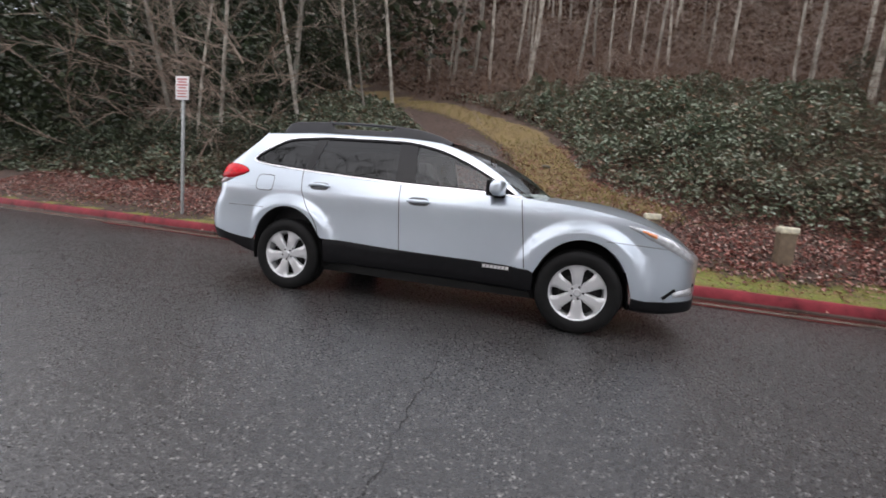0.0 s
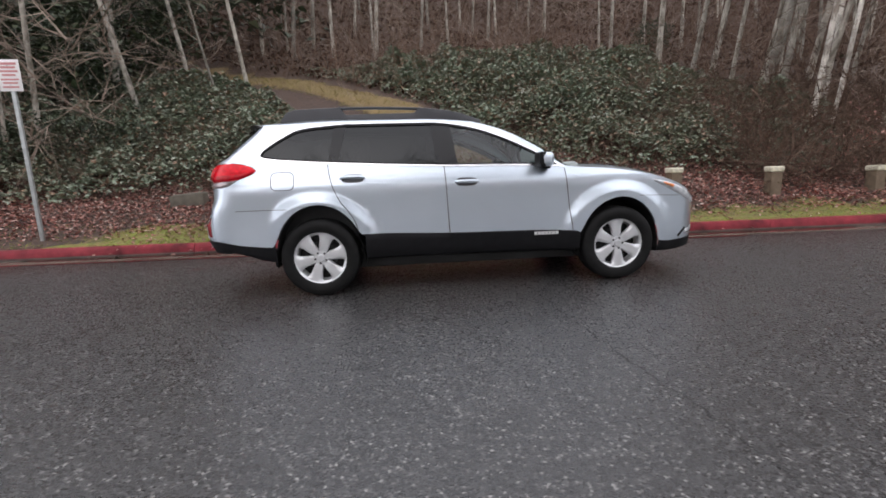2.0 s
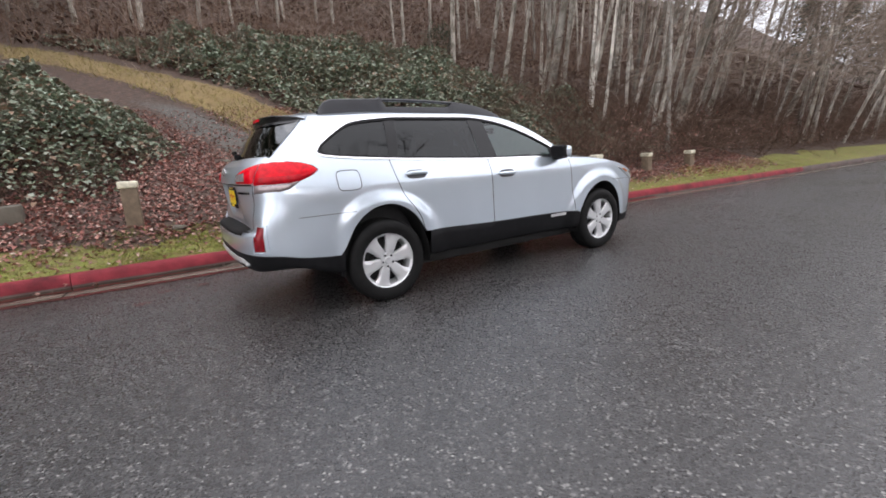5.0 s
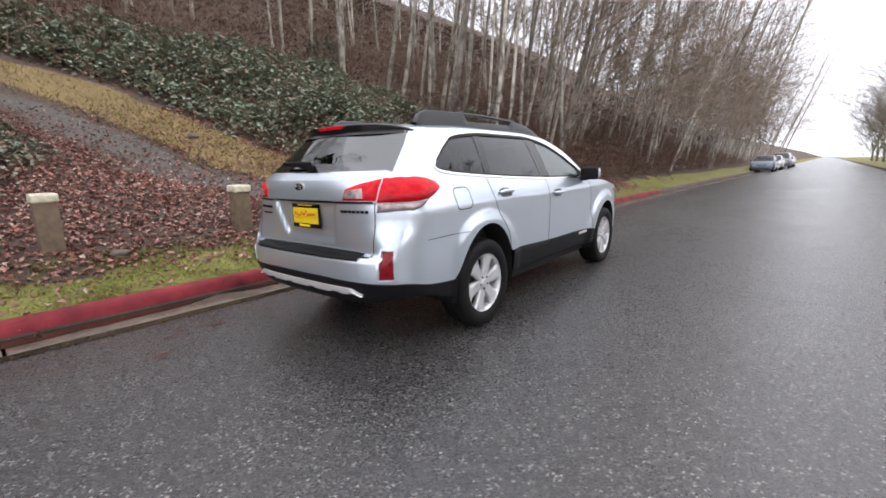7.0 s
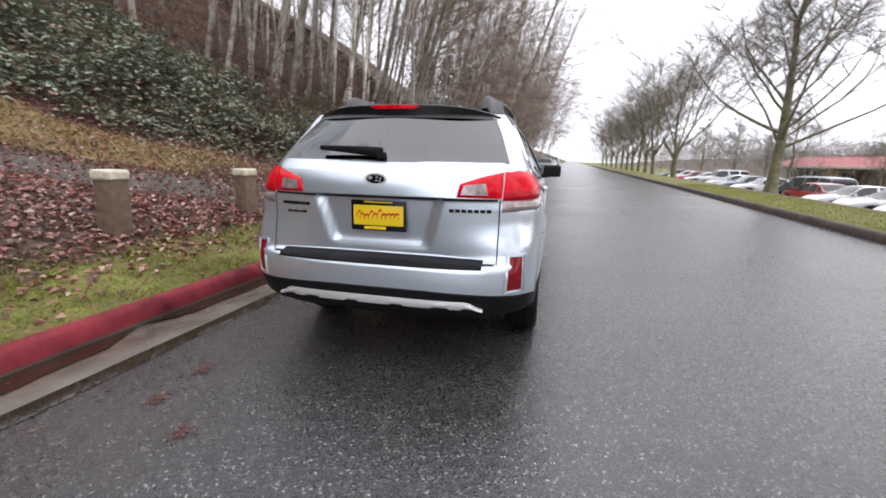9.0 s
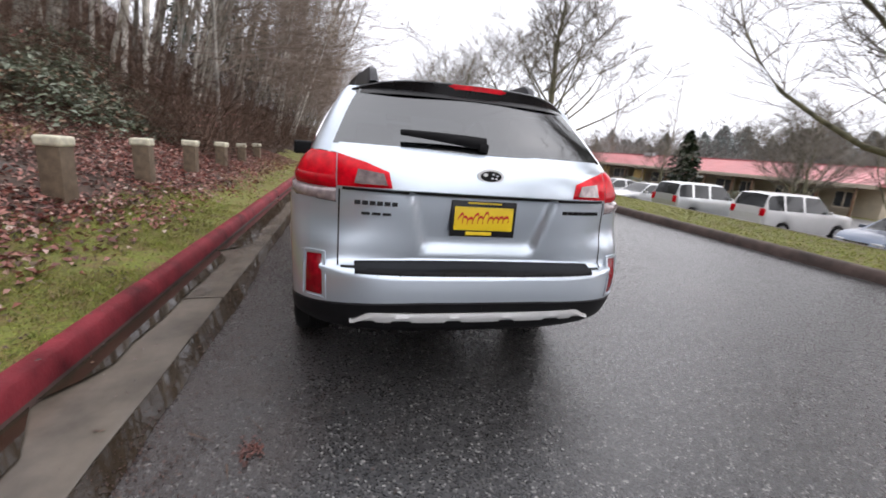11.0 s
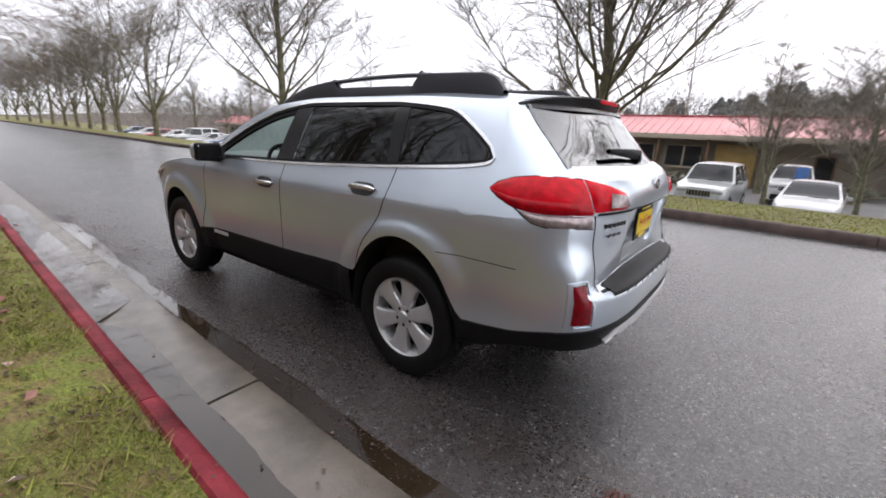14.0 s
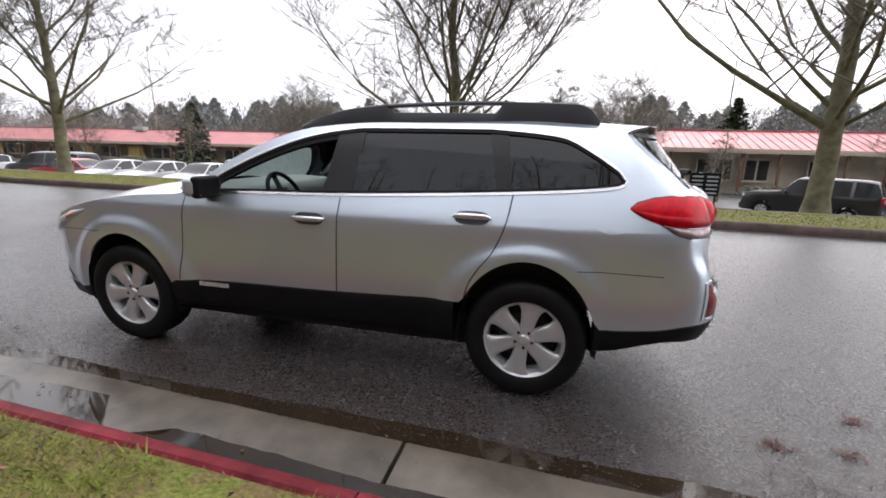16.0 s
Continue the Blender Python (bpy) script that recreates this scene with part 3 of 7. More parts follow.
# roof, windscreen, bonnet
def edge_point(s):
    return surf(s, Z_TOP(s))


def across(s, bow, crown, n=17, power=2.0):
    e = edge_point(s)
    out = []
    for k in range(n):
        v = -1 + 2 * k / (n - 1)
        q = 1 - abs(v) ** power
        out.append(Vector((e.x + bow * (1 - v * v), e.y * v, e.z + crown * q)))
    return out


roof_rows = []
for k in range(34):
    s = 0.06 - (0.06 - XS) * k / 33
    row = across(s, 0.14 * (1 - k / 33) ** 2, 0.034 + 0.024 * math.sin(math.pi * min(k / 20, 1) * 0.5), power=4.5)
    q = max((-1.25 - s) / (-1.25 - XS), 0.0) ** 2
    for p in row:
        p.x += q * (surf(tail_s(abs(p.y), 1.53), 1.53).x - XS - 0.022)
        p.z -= 0.022 * q
    roof_rows.append(row)
car_part("roof", outward(surface(roof_rows, M_PAINT, "roof"), (0, 0, 1)))
glass_rows = [across(0.9 - 0.84 * k / 12, 0.24 - 0.1 * k / 12, 0.012 + 0.02 * k / 12) for k in range(13)]
screen = car_part("windscreen", outward(surface(glass_rows, M_GLASS_CLEAR, "windscreen"), (1, 0, 1)), "clear windscreen")
screen.visible_shadow = False
hood_rows = [across(0.9 + 1.44 * k / 24, 0.22 * (1 - k / 24) + 0.03, 0.04 + 0.015 * math.sin(math.pi * k / 24), power=2.2) for k in range(25)]
car_part("bonnet", outward(surface(hood_rows, M_PAINT, "bonnet"), (0, 0, 1)))
nose = [[Vector((p.x + 0.03 * (1 - v * v), p.y * v, p.z)) for v in (-1, -0.6, -0.2, 0.2, 0.6, 1)] for p in skin_p[0]]
car_part("nose", outward(surface(nose, M_PAINT, "nose"), (1, 0, 0)))


# black cladding under the paint
def skirt(s):
    return curve_through([-3.2, -2.5, -2.2, -1.76, -1.0, 0.96, 1.8, 1.95, 2.34], [0.40, 0.40, 0.43, 0.33, 0.33, 0.31, 0.26, 0.24, 0.26])(s)


def clad_runs():
    keep = [s for s in COLS if not any(abs(s - xw - 0.01) < 0.375 for xw, _, _ in WHEELS)]
    runs, last = [[]], None
    for s in COLS:
        if s in keep:
            runs[-1].append(s)
        elif runs[-1]:
            runs.append([])
    return [r for r in runs if len(r) > 1]


for side in (1, -1):
    for run in clad_runs():
        rows = []
        for s in run:
            zt, zb = sill(s), skirt(s)
            col = [surf(s, zt, 0.0, side)]
            col += [surf(s, zt + (zb - zt) * t, 0.006 if 0 < t < 1 else 0.0, side) for t in (0.04, 0.3, 0.6, 0.9)]
            low = surf(s, zb, 0.0, side)
            col += [low, Vector((low.x * 0.99, low.y * 0.93, low.z - 0.02)), Vector((low.x * 0.97, low.y * 0.7, low.z))]
            rows.append(col)
        name = "front_bumper_trim" if run[0] > 1.7 else "rear_bumper_trim" if run[-1] < -1.8 else "sill_cladding"
        me = outward(surface(rows, M_BLACK, name), (1 if name[0] == "f" else -1 if name[0] == "r" else 0, side, 0))
        car_part(name, me, "black plastic lower trim")


def patch(low, high, nv, out, side=1, n=None):
    """Rows of skin points between two lines of (s, z), each resampled to n points."""
    def resample(line, n):
        pts = [Vector((a, b)) for a, b in line]
        d = [0.0]
        for a, b in zip(pts, pts[1:]):
            d.append(d[-1] + (b - a).length)
        res = []
        for k in range(n):
            t = d[-1] * k / (n - 1)
            i = max(min(int(np.searchsorted(d, t)) - 1, len(pts) - 2), 0)
            q = (t - d[i]) / max(d[i + 1] - d[i], 1e-9)
            res.append(pts[i].lerp(pts[i + 1], min(max(q, 0), 1)))
        return res
    n = n or 14
    a, b = resample(low, n), resample(high, n)
    rows = []
    for k in range(nv + 1):
        t = k / nv
        rows.append([surf(*p.lerp(q, t), out, side) for p, q in zip(a, b)])
    return rows


def lens(low, high, out, side, n=16, nv=6, dome=0.006):
    """A lamp lens that swells a little from its rim."""
    rows = patch(low, high, nv, 0.0, side, n)
    full = patch(low, high, nv, out + dome, side, n)
    for j, row in enumerate(rows):
        for i in range(len(row)):
            e = min(i, len(row) - 1 - i, 2) / 2 * min(j, nv - j, 2) / 2
            row[i] = row[i].lerp(full[j][i], 0.45 + 0.55 * e) if 0 < i < len(row) - 1 and 0 < j < nv else row[i].lerp(full[j][i], 0.12)
    return rows


def ribbon(line, width, out, side=1, low=0.0):
    """A strip along a line of (s, z) on the skin."""
    rows = []
    for k, (s, z) in enumerate(line):
        a, b = line[max(k - 1, 0)], line[min(k + 1, len(line) - 1)]
        d = Vector((b[0] - a[0], b[1] - a[1]))
        d = d.normalized() if d.length > 1e-9 else Vector((1, 0))
        q = Vector((-d.y, d.x)) * width / 2
        rows.append([surf(s + q.x * e, z + q.y * e, o, side) for e, o in ((-1, low), (-0.85, out), (0.85, out), (1, low))])
    return rows


def facing(me, side):
    return outward(me, (0, side, 0))


# glazing
def pane(bl, br, tl, tr, out, side, n=16, nv=6):
    rows = []
    for k in range(nv + 1):
        t = k / nv
        row = []
        for i in range(n):
            q = i / (n - 1)
            s = (bl + (br - bl) * q) * (1 - t) + (tl + (tr - tl) * q) * t
            row.append(surf(s, WIN_LO(s) + (WIN_HI(s) - WIN_LO(s)) * t, out, side))
        rows.append(row)
    return rows


def window_part(rows, name, material, side, label, parent=None):
    ob = car_part(name, facing(surface(rows, material, name), side), label, parent)
    ob.visible_shadow = False
    return ob


for side in (1, -1):
    window_part(pane(-1.835, -1.25, -1.835, -1.20, -0.006, side, 20), "quarter_window", M_GLASS_DARK, side, "dark tinted glass")
    window_part(pane(-1.17, -0.30, -1.09, -0.335, -0.006, side), "rear_door_window", M_GLASS_DARK, side, "dark tinted glass", doors["rear_door", side])
    if side < 0:
        window_part(pane(-0.11, 0.80, -0.16, 0.80, -0.006, side, 24), "front_door_window", M_GLASS_FRONT, side, "lightly tinted glass", doors["front_door", side])
    for edges, name in (((-0.30, -0.11, -0.335, -0.16), "door_pillar"), ((-1.25, -1.17, -1.20, -1.09), "rear_pillar")):
        car_part(name, facing(surface(pane(*edges, -0.002, side, 5), M_GLOSS_BLACK, name), side), "black pillar cover")
    line = [(s, WIN_LO(s)) for s in np.linspace(0.84, -1.84, 60)]
    line += [(-1.862, 1.257)] + [(s, WIN_HI(s)) for s in np.linspace(-1.84, 0.80, 70)]
    car_part("window_trim", facing(surface(ribbon(line, 0.017, 0.007, side), M_CHROME, "window_trim"), side), "thin bright window surround")
    inner = [(s, WIN_LO(s) + 0.014) for s in np.linspace(0.78, -1.80, 60)] + [(-1.832, 1.258)] + [(s, WIN_HI(s) - 0.016) for s in np.linspace(-1.80, 0.74, 70)]
    car_part("window_seal", facing(surface(ribbon(inner, 0.02, 0.002, side, -0.012), M_BLACK, "window_seal"), side), "black rubber seal")
    if side > 0:
        # the driver's window is down: an open frame with a thick black header
        header_line = [(s, WIN_HI(s) - 0.034) for s in np.linspace(-0.15, 0.66, 20)]
        car_part("window_header", facing(surface(ribbon(header_line, 0.045, -0.004, side, -0.02), M_BLACK, "window_header"), side))

rows = []
for k in range(9):
    z = 1.234 + (1.512 - 1.234) * k / 8
    half = surf(S_GLASS, z).y + 0.006
    edge_x = surf(S_GLASS, z).x - X_MID(z)
    rows.append([Vector((X_MID(z) + edge_x * abs(t) ** 2.4 - 0.004, half * t, z)) for t in np.linspace(1, -1, 33)])
rear_glass = car_part("rear_window", outward(surface(rows, M_GLASS_REAR, "rear_window"), (-1, 0, 0)), "dark tinted rear glass", tailgate)
rear_glass.visible_shadow = False

# seams between the panels, and a painted shadow line across the tailgate
rear_edge = curve_through([0.4, 0.646, 0.75, 0.85, 1.02, 1.2], [-0.99, -1.035, -1.09, -1.165, -1.232, -1.262])
for side in (1, -1):
    for line, parent in (
        ([(0.852 + (0.925 - 0.852) * (1.06 - z) / 0.56, z) for z in np.linspace(1.06, 0.5, 20)], doors["front_door", side]),
        ([(-0.237 + 0.034 * (1.1 - z) / 0.67, z) for z in np.linspace(1.105, 0.43, 20)], doors["front_door", side]),
        ([(rear_edge(z), z) for z in np.linspace(1.165, 0.56, 24)], doors["rear_door", side]),
        ([(tail_s(0.672, z), z) for z in np.linspace(1.19, 0.705, 20)], tailgate),
        ([(tail_s(y, 0.703), 0.703) for y in np.linspace(0.66, 0.0, 20)], tailgate),
        ([(s, 0.79) for s in np.linspace(-1.62, -2.06, 12)], body),
        ([(1.55 + 0.45 * k / 8, 0.79 - 0.02 * k / 8) for k in range(9)], body),
    ):
        wide = 0.004 if parent is body else 0.007
        car_part("seam", facing(surface(ribbon(line, wide, 0.0012, side, 0.0006), M_UNDER, "seam"), side), parent=parent)
    # dark strip draws the shadow under the tailgate's upper lip, not a panel gap
    car_part("seam", outward(surface(ribbon([(tail_s(y, 1.044), 1.044) for y in np.linspace(0.66, 0.0, 24)], 0.014, 0.0015, side, 0.0008), M_UNDER, "seam"), (-1, 0, 0)), parent=tailgate)
    # pull handles
    for key, s0, z0 in (("front_door", -0.045, 0.967), ("rear_door", -1.042, 1.03)):
        # no hollow behind the grip: its shade is a flat dark patch
        cup = []
        for k in range(7):
            t = -1 + 2 * k / 6
            cup.append([surf(s0 + 0.098 * math.cos(a) * (1 - 0.0 * t), z0 + t * 0.036 * math.sqrt(max(1 - math.cos(a) ** 4, 0.0)) + 0.004, 0.0015, side) for a in np.linspace(0.02, math.pi - 0.02, 17)])
        car_part("handle_cup", facing(surface(cup, M_ALLOY_DARK, "handle_cup"), side), "flat dark patch for the shade of the grip recess", doors[key, side])
        bar = []
        for k in range(15):
            t = -1 + 2 * k / 14
            lift = 0.008 + 0.026 * (1 - t**4)
            c = surf(s0 + 0.108 * t, z0 + 0.006, lift, side)
            thick = 0.016 * (1 - 0.55 * t**6)
            bar.append([c + Vector((0, side * 0.011 * math.cos(a), thick * math.sin(a))) for a in np.linspace(0, 2 * math.pi, 11)[:-1]])
        car_part("handle", surface(bar, M_CHROME if side > 0 else M_PAINT, "handle", closed=True), "bright pull handle", doors[key, side])

# fuel flap on the right flank
flap = []
for a in np.linspace(0, 2 * math.pi, 41):
    c, q = math.cos(a), math.sin(a)
    flap.append((-1.64 + 0.095 * math.copysign(abs(c) ** 0.45, c), 1.03 + 0.076 * math.copysign(abs(q) ** 0.45, q)))
car_part("fuel_flap", facing(surface(ribbon(flap, 0.006, 0.0012, -1, 0.0006), M_UNDER, "fuel_flap"), -1), "rounded fuel filler flap line")

# lamps
SPLIT = 0.685
for side in (1, -1):
    def sp(y, z):
        return (tail_s(y, z), z)
    top = [(-1.875, 1.128), (-1.92, 1.158), (-2.02, 1.183), (-2.15, 1.196), sp(0.76, 1.196), sp(SPLIT, 1.19)]
    mid = [(-1.876, 1.122), (-1.93, 1.092), (-2.03, 1.06), (-2.14, 1.046), sp(0.77, 1.042), sp(SPLIT, 1.042)]
    low = [(-2.07, 1.05), (-2.11, 1.028), (-2.16, 1.006), (-2.23, 0.992), sp(0.76, 0.988), sp(SPLIT, 0.983)]
    mid2 = [(-2.07, 1.053), (-2.12, 1.046), (-2.18, 1.042), sp(0.77, 1.04), sp(SPLIT, 1.04)]
    lamp = car_part("tail_lamp", surface(lens(mid, top, 0.012, side), M_TAIL_RED, "tail_lamp"), "red tail lamp lens")
    band = [(a[0] + (b[0] - a[0]) * 0.42, a[1] + (b[1] - a[1]) * 0.42) for a, b in zip(mid, top)]
    car_part("lamp_band", surface(lens(mid, band, 0.0135, side), M_TAIL_DEEP, "lamp_band"), "dark red lower band of the lens", lamp)
    car_part("lower_lens", surface(lens(low, mid2, 0.009, side), M_TAIL_CLEAR, "lower_lens"), "clear lower lens", lamp)
    rim = low[::-1] + [(-1.878, 1.124)] + top
    car_part("lamp_seal", surface(ribbon(rim, 0.008, 0.002, side), M_UNDER, "lamp_seal"), "dark rubber edge", lamp)
    inner = car_part("tailgate_lamp", surface(lens([sp(SPLIT - 0.004, 1.053), sp(0.55, 1.056), sp(0.447, 1.058)], [sp(SPLIT - 0.004, 1.192), sp(0.56, 1.162), sp(0.462, 1.128)], 0.009, side), M_TAIL_RED, "tailgate_lamp"), "red lamp on the tailgate", tailgate)
    car_part("reverse_lens", surface(patch([sp(0.605, 1.068), sp(0.466, 1.07)], [sp(0.59, 1.128), sp(0.484, 1.118)], 4, 0.0185, side, 8), M_TAIL_CLEAR, "reverse_lens"), "clear reversing lens", tailgate)
    ref_low, ref_top = [sp(0.808, 0.567), sp(0.736, 0.567)], [sp(0.806, 0.746), sp(0.742, 0.746)]
    refl = car_part("reflector", surface(lens(ref_low, ref_top, 0.008, side, 6, 5, 0.002), M_REFLECTOR, "reflector"), "dark red bumper reflector")
    frame_line = [sp(0.822, 0.555), sp(0.82, 0.757), sp(0.732, 0.757), sp(0.724, 0.553), sp(0.822, 0.553)]
    dense = []
    for a, b in zip(frame_line, frame_line[1:]):
        dense += [(a[0] + (b[0] - a[0]) * t, a[1] + (b[1] - a[1]) * t) for t in (0, 0.25, 0.5, 0.75)]
    car_part("reflector_rim", surface(ribbon(dense, 0.014, 0.006, side), M_PAINT, "reflector_rim"), "bright recessed rim", refl)
    # headlamp and fog lamp
    head = car_part("headlamp", surface(lens([(1.7, 0.918), (1.85, 0.845), (2.05, 0.75), (2.25, 0.655)], [(1.7, 0.932), (1.85, 0.905), (2.05, 0.838), (2.25, 0.72)], 0.008, side), M_HEAD, "headlamp"), "clear headlamp lens")
    car_part("indicator", surface(lens([(1.78, 0.89), (1.93, 0.825)], [(1.78, 0.915), (1.93, 0.876)], 0.018, side, 8, 4), M_AMBER, "indicator"), "amber turn signal", head)
    car_part("fog_lamp", surface(lens([(2.1, 0.385), (2.27, 0.40)], [(2.1, 0.43), (2.27, 0.47)], 0.008, side, 8, 4), M_HEAD, "fog_lamp"), "fog lamp in the bumper")
    car_part("fog_surround", surface(ribbon([(2.02, 0.37), (2.1, 0.44), (2.28, 0.485)], 0.03, 0.004, side), M_BLACK, "fog_surround"), "black fog lamp surround")

# tail details
plate_x = X_MID(0.93) + 0.03 - 0.012
plate = part("number_plate", box_bm((0.012, 0.328, 0.172), (plate_x, 0.0, 0.936), 0.004), M_GLOSS_BLACK, tailgate, "yellow dealer plate in a black frame")
part("plate_face", box_bm((0.004, 0.296, 0.112), (plate_x - 0.0075, 0.0, 0.938), 0.001), M_PLATE_Y, plate, "bright yellow plate face")
for y, w, z, h in ((0.0, 0.17, 1.012, 0.008), (0.02, 0.13, 0.867, 0.017)):
    part("frame_print", box_bm((0.003, w, h), (plate_x - 0.007, y, z), 0.0006), M_PLATE_Y, plate, "yellow bar printed on the frame")
swash = bmesh.new()
stroke = []
for t in np.linspace(0, 1, 170):
    tall_stroke = sum(math.exp(-(((t - c) / 0.045) ** 2)) * h for c, h in ((0.06, 0.026), (0.36, 0.02), (0.52, 0.016)))
    z = 0.926 + 0.014 * t + 0.013 * math.sin(t * 62) + tall_stroke * (0.5 + 0.5 * math.sin(t * 62 + 0.6)) * 1.6
    y = 0.125 - 0.25 * t + 0.007 * math.cos(t * 62) - 0.25 * (z - 0.93)
    stroke.append((y, z))
for (y0, z0), (y1, z1) in zip(stroke, stroke[1:]):
    vs = [swash.verts.new((plate_x - 0.0112, y, z + dz)) for y, z, dz in ((y0, z0, -0.006), (y1, z1, -0.006), (y1, z1, 0.006), (y0, z0, 0.006))]
    swash.faces.new(vs)
bmesh.ops.remove_doubles(swash, verts=swash.verts, dist=0.0001)
part("plate_print", swash, M_PLATE_R, plate, "red slanted print strokes")


def blocks(name, y0, y1, z, h, count, material, parent, label):
    w = (y1 - y0) / count
    me = mesh_of(name, box_bm((0.006, w * 0.82, h), (0, 0, 0), 0.001), material, False)
    for k in range(count):
        ob = car_part(name, me, label, parent)
        y = y0 + w * (k + 0.5)
        ob.matrix_local = Matrix.Translation((surf(tail_s(abs(y), z), z).x - 0.002, y, z))


blocks("badge_bar", 0.415, 0.61, 0.988, 0.019, 6, M_GLOSS_BLACK, tailgate, "dark badge strokes")
blocks("badge_bar", 0.44, 0.58, 0.94, 0.012, 3, M_GLOSS_BLACK, tailgate, "small dark badge strokes")
blocks("badge_bar", -0.635, -0.405, 0.985, 0.018, 7, M_GLOSS_BLACK, tailgate, "dark badge strokes")


def disc_bm(ry, rz, depth, at, n=32, dome=0.0):
    bm = bmesh.new()
    rings = []
    for q, d in ((1.0, 0.0), (0.97, depth), (0.7, depth + dome * 0.5), (0.3, depth + dome)):
        rings.append([bm.verts.new((at[0] - d, at[1] + ry * q * math.cos(a), at[2] + rz * q * math.sin(a))) for a in np.linspace(0, 2 * math.pi, n, endpoint=False)])
    for a, b in zip(rings, rings[1:]):
        for i in range(n):
            bm.faces.new((a[i], a[(i + 1) % n], b[(i + 1) % n], b[i]))
    bm.faces.new(rings[-1])
    bmesh.ops.recalc_face_normals(bm, faces=bm.faces)
    return bm


emblem_x = X_MID(1.141)
emblem = part("emblem", disc_bm(0.066, 0.034, 0.006, (emblem_x, 0, 1.142), dome=0.001), M_SKID, tailgate, "oval silver emblem")
part("emblem_field", disc_bm(0.052, 0.024, 0.003, (emblem_x - 0.006, 0, 1.142)), M_GLOSS_BLACK, emblem, "dark oval field")
for y, z, r in ((0.028, 1.148, 0.012), (-0.01, 1.152, 0.006), (-0.03, 1.146, 0.006), (-0.006, 1.134, 0.006), (-0.026, 1.132, 0.006)):
    part("emblem_dot", disc_bm(r, r * 0.7, 0.002, (emblem_x - 0.0095, y, z), 12), M_SKID, emblem)

# black band between the roof and the rear glass
rows = []
for k in range(4):
    z = 1.49 + 0.014 * k
    half = surf(S_GLASS, min(z, 1.53)).y + 0.012
    rows.append([Vector((surf(tail_s(half * abs(t), z), z).x - 0.008, half * t, z)) for t in np.linspace(1, -1, 33)])
car_part("glass_header", outward(surface(rows, M_GLOSS_BLACK, "glass_header"), (-1, 0, 0)), "black band above the rear glass", tailgate)

# wiper
arm = []
for t in np.linspace(0, 1, 13):
    y, z = 0.0 + 0.40 * t, 1.262 + 0.045 * t - 0.02 * t * t
    w = 0.026 * (1 - 0.65 * t) + 0.004
    c = surf(tail_s(y, z), z, 0.03)
    arm.append([c + Vector((-0.012 * math.cos(a), 0, w * math.sin(a))) for a in np.linspace(0, 2 * math.pi, 9)[:-1]])
wiper = car_part("wiper", surface(arm, M_BLACK, "wiper", closed=True), "black rear wiper arm", tailgate)
pivot = surf(tail_s(0.01, 1.258), 1.258, 0.012)
part("wiper_pivot", box_bm((0.045, 0.05, 0.042), pivot, 0.012), M_BLACK, tailgate)

# spoiler lip with the high brake lamp
edge = roof_rows[-1]
drop = [0.03 + 0.042 * (1 - (p.y / 0.64) ** 2) for p in edge]
lip = [[p + Vector((dx, 0, dz - d * k)) for p, d in zip(edge, drop)] for dx, dz, k in ((0.0, 0.001, 0.0), (-0.011, -0.006, 0.0), (-0.004, -0.004, 1.0), (0.05, -0.006, 1.0), (0.1, -0.006, 0.9))]
spoiler = car_part("spoiler", outward(surface(lip, M_GLOSS_BLACK, "spoiler"), (-1, 0, 0)), "black spoiler lip above the rear glass")
lamp_cols = [p for p in edge if abs(p.y) < 0.26]
bl = [[p.lerp(q, 0.0) + Vector((-0.016, 0, dz)) for p, q in zip(lamp_cols, lamp_cols)] for dz in (-0.004, -0.014, -0.026)]
for row, k in zip(bl, (0.85, 1.0, 0.8)):
    for p in row:
        p.y *= k * 0.8
car_part("brake_lamp", outward(surface(bl, M_TAIL_RED, "brake_lamp", 0.004), (-1, 0, 0)), "red high brake lamp", spoiler)

# rear step pad with ribs, silver skid bar
pad_y = np.linspace(0.6, -0.6, 41)
rows = [[surf(tail_s(abs(y), z), z, o, 1 if y >= 0 else -1) for y in pad_y] for z, o in ((0.68, 0.001), (0.684, 0.005), (0.692, 0.007), (0.7, 0.006), (0.708, 0.005), (0.715, 0.005), (0.723, 0.002))]
for row in rows:
    for p, y in zip(row, pad_y):
        p.y = y
pad = car_part("step_pad", outward(surface(rows, M_BLACK, "step_pad"), (-1, 0, 0.3)), "ribbed black bumper step pad")
for k in range(11):
    y = -0.5 + 0.1 * k
    p = surf(tail_s(abs(y), 0.675), 0.675, 0.011)
    part("pad_rib", box_bm((0.004, 0.004, 0.018), (p.x + 0.003, y, 0.69), 0.001), M_BLACK, pad)
rows = []
for y in np.linspace(-0.615, 0.615, 83):
    end = step(0.52, 0.615, abs(y))
    zt = 0.497 - 0.04 * end
    block = any(a < abs(y) < b for a, b in ((-0.1, 0.09), (0.17, 0.34), (0.42, 0.50)))
    zb = (0.445 if block else 0.453) - 0.012 * end
    x = surf(tail_s(abs(y), 0.47), 0.47, 0.016).x
    rows.append([Vector((x + 0.02, y, zt + 0.004)), Vector((x - 0.006, y, zt)), Vector((x - 0.01, y, 0.475 - 0.03 * end)), Vector((x - 0.002, y, zb + 0.008)), Vector((x + 0.03, y, zb))])
car_part("skid_bar", outward(surface(rows, M_SKID, "skid_bar"), (-1, 0, 0)), "silver skid bar under the bumper")

# badge strokes on the sills
stroke_me = mesh_of("sill_badge", box_bm((0.027, 0.006, 0.028), (0, 0, 0), 0.001), M_SKID, False)
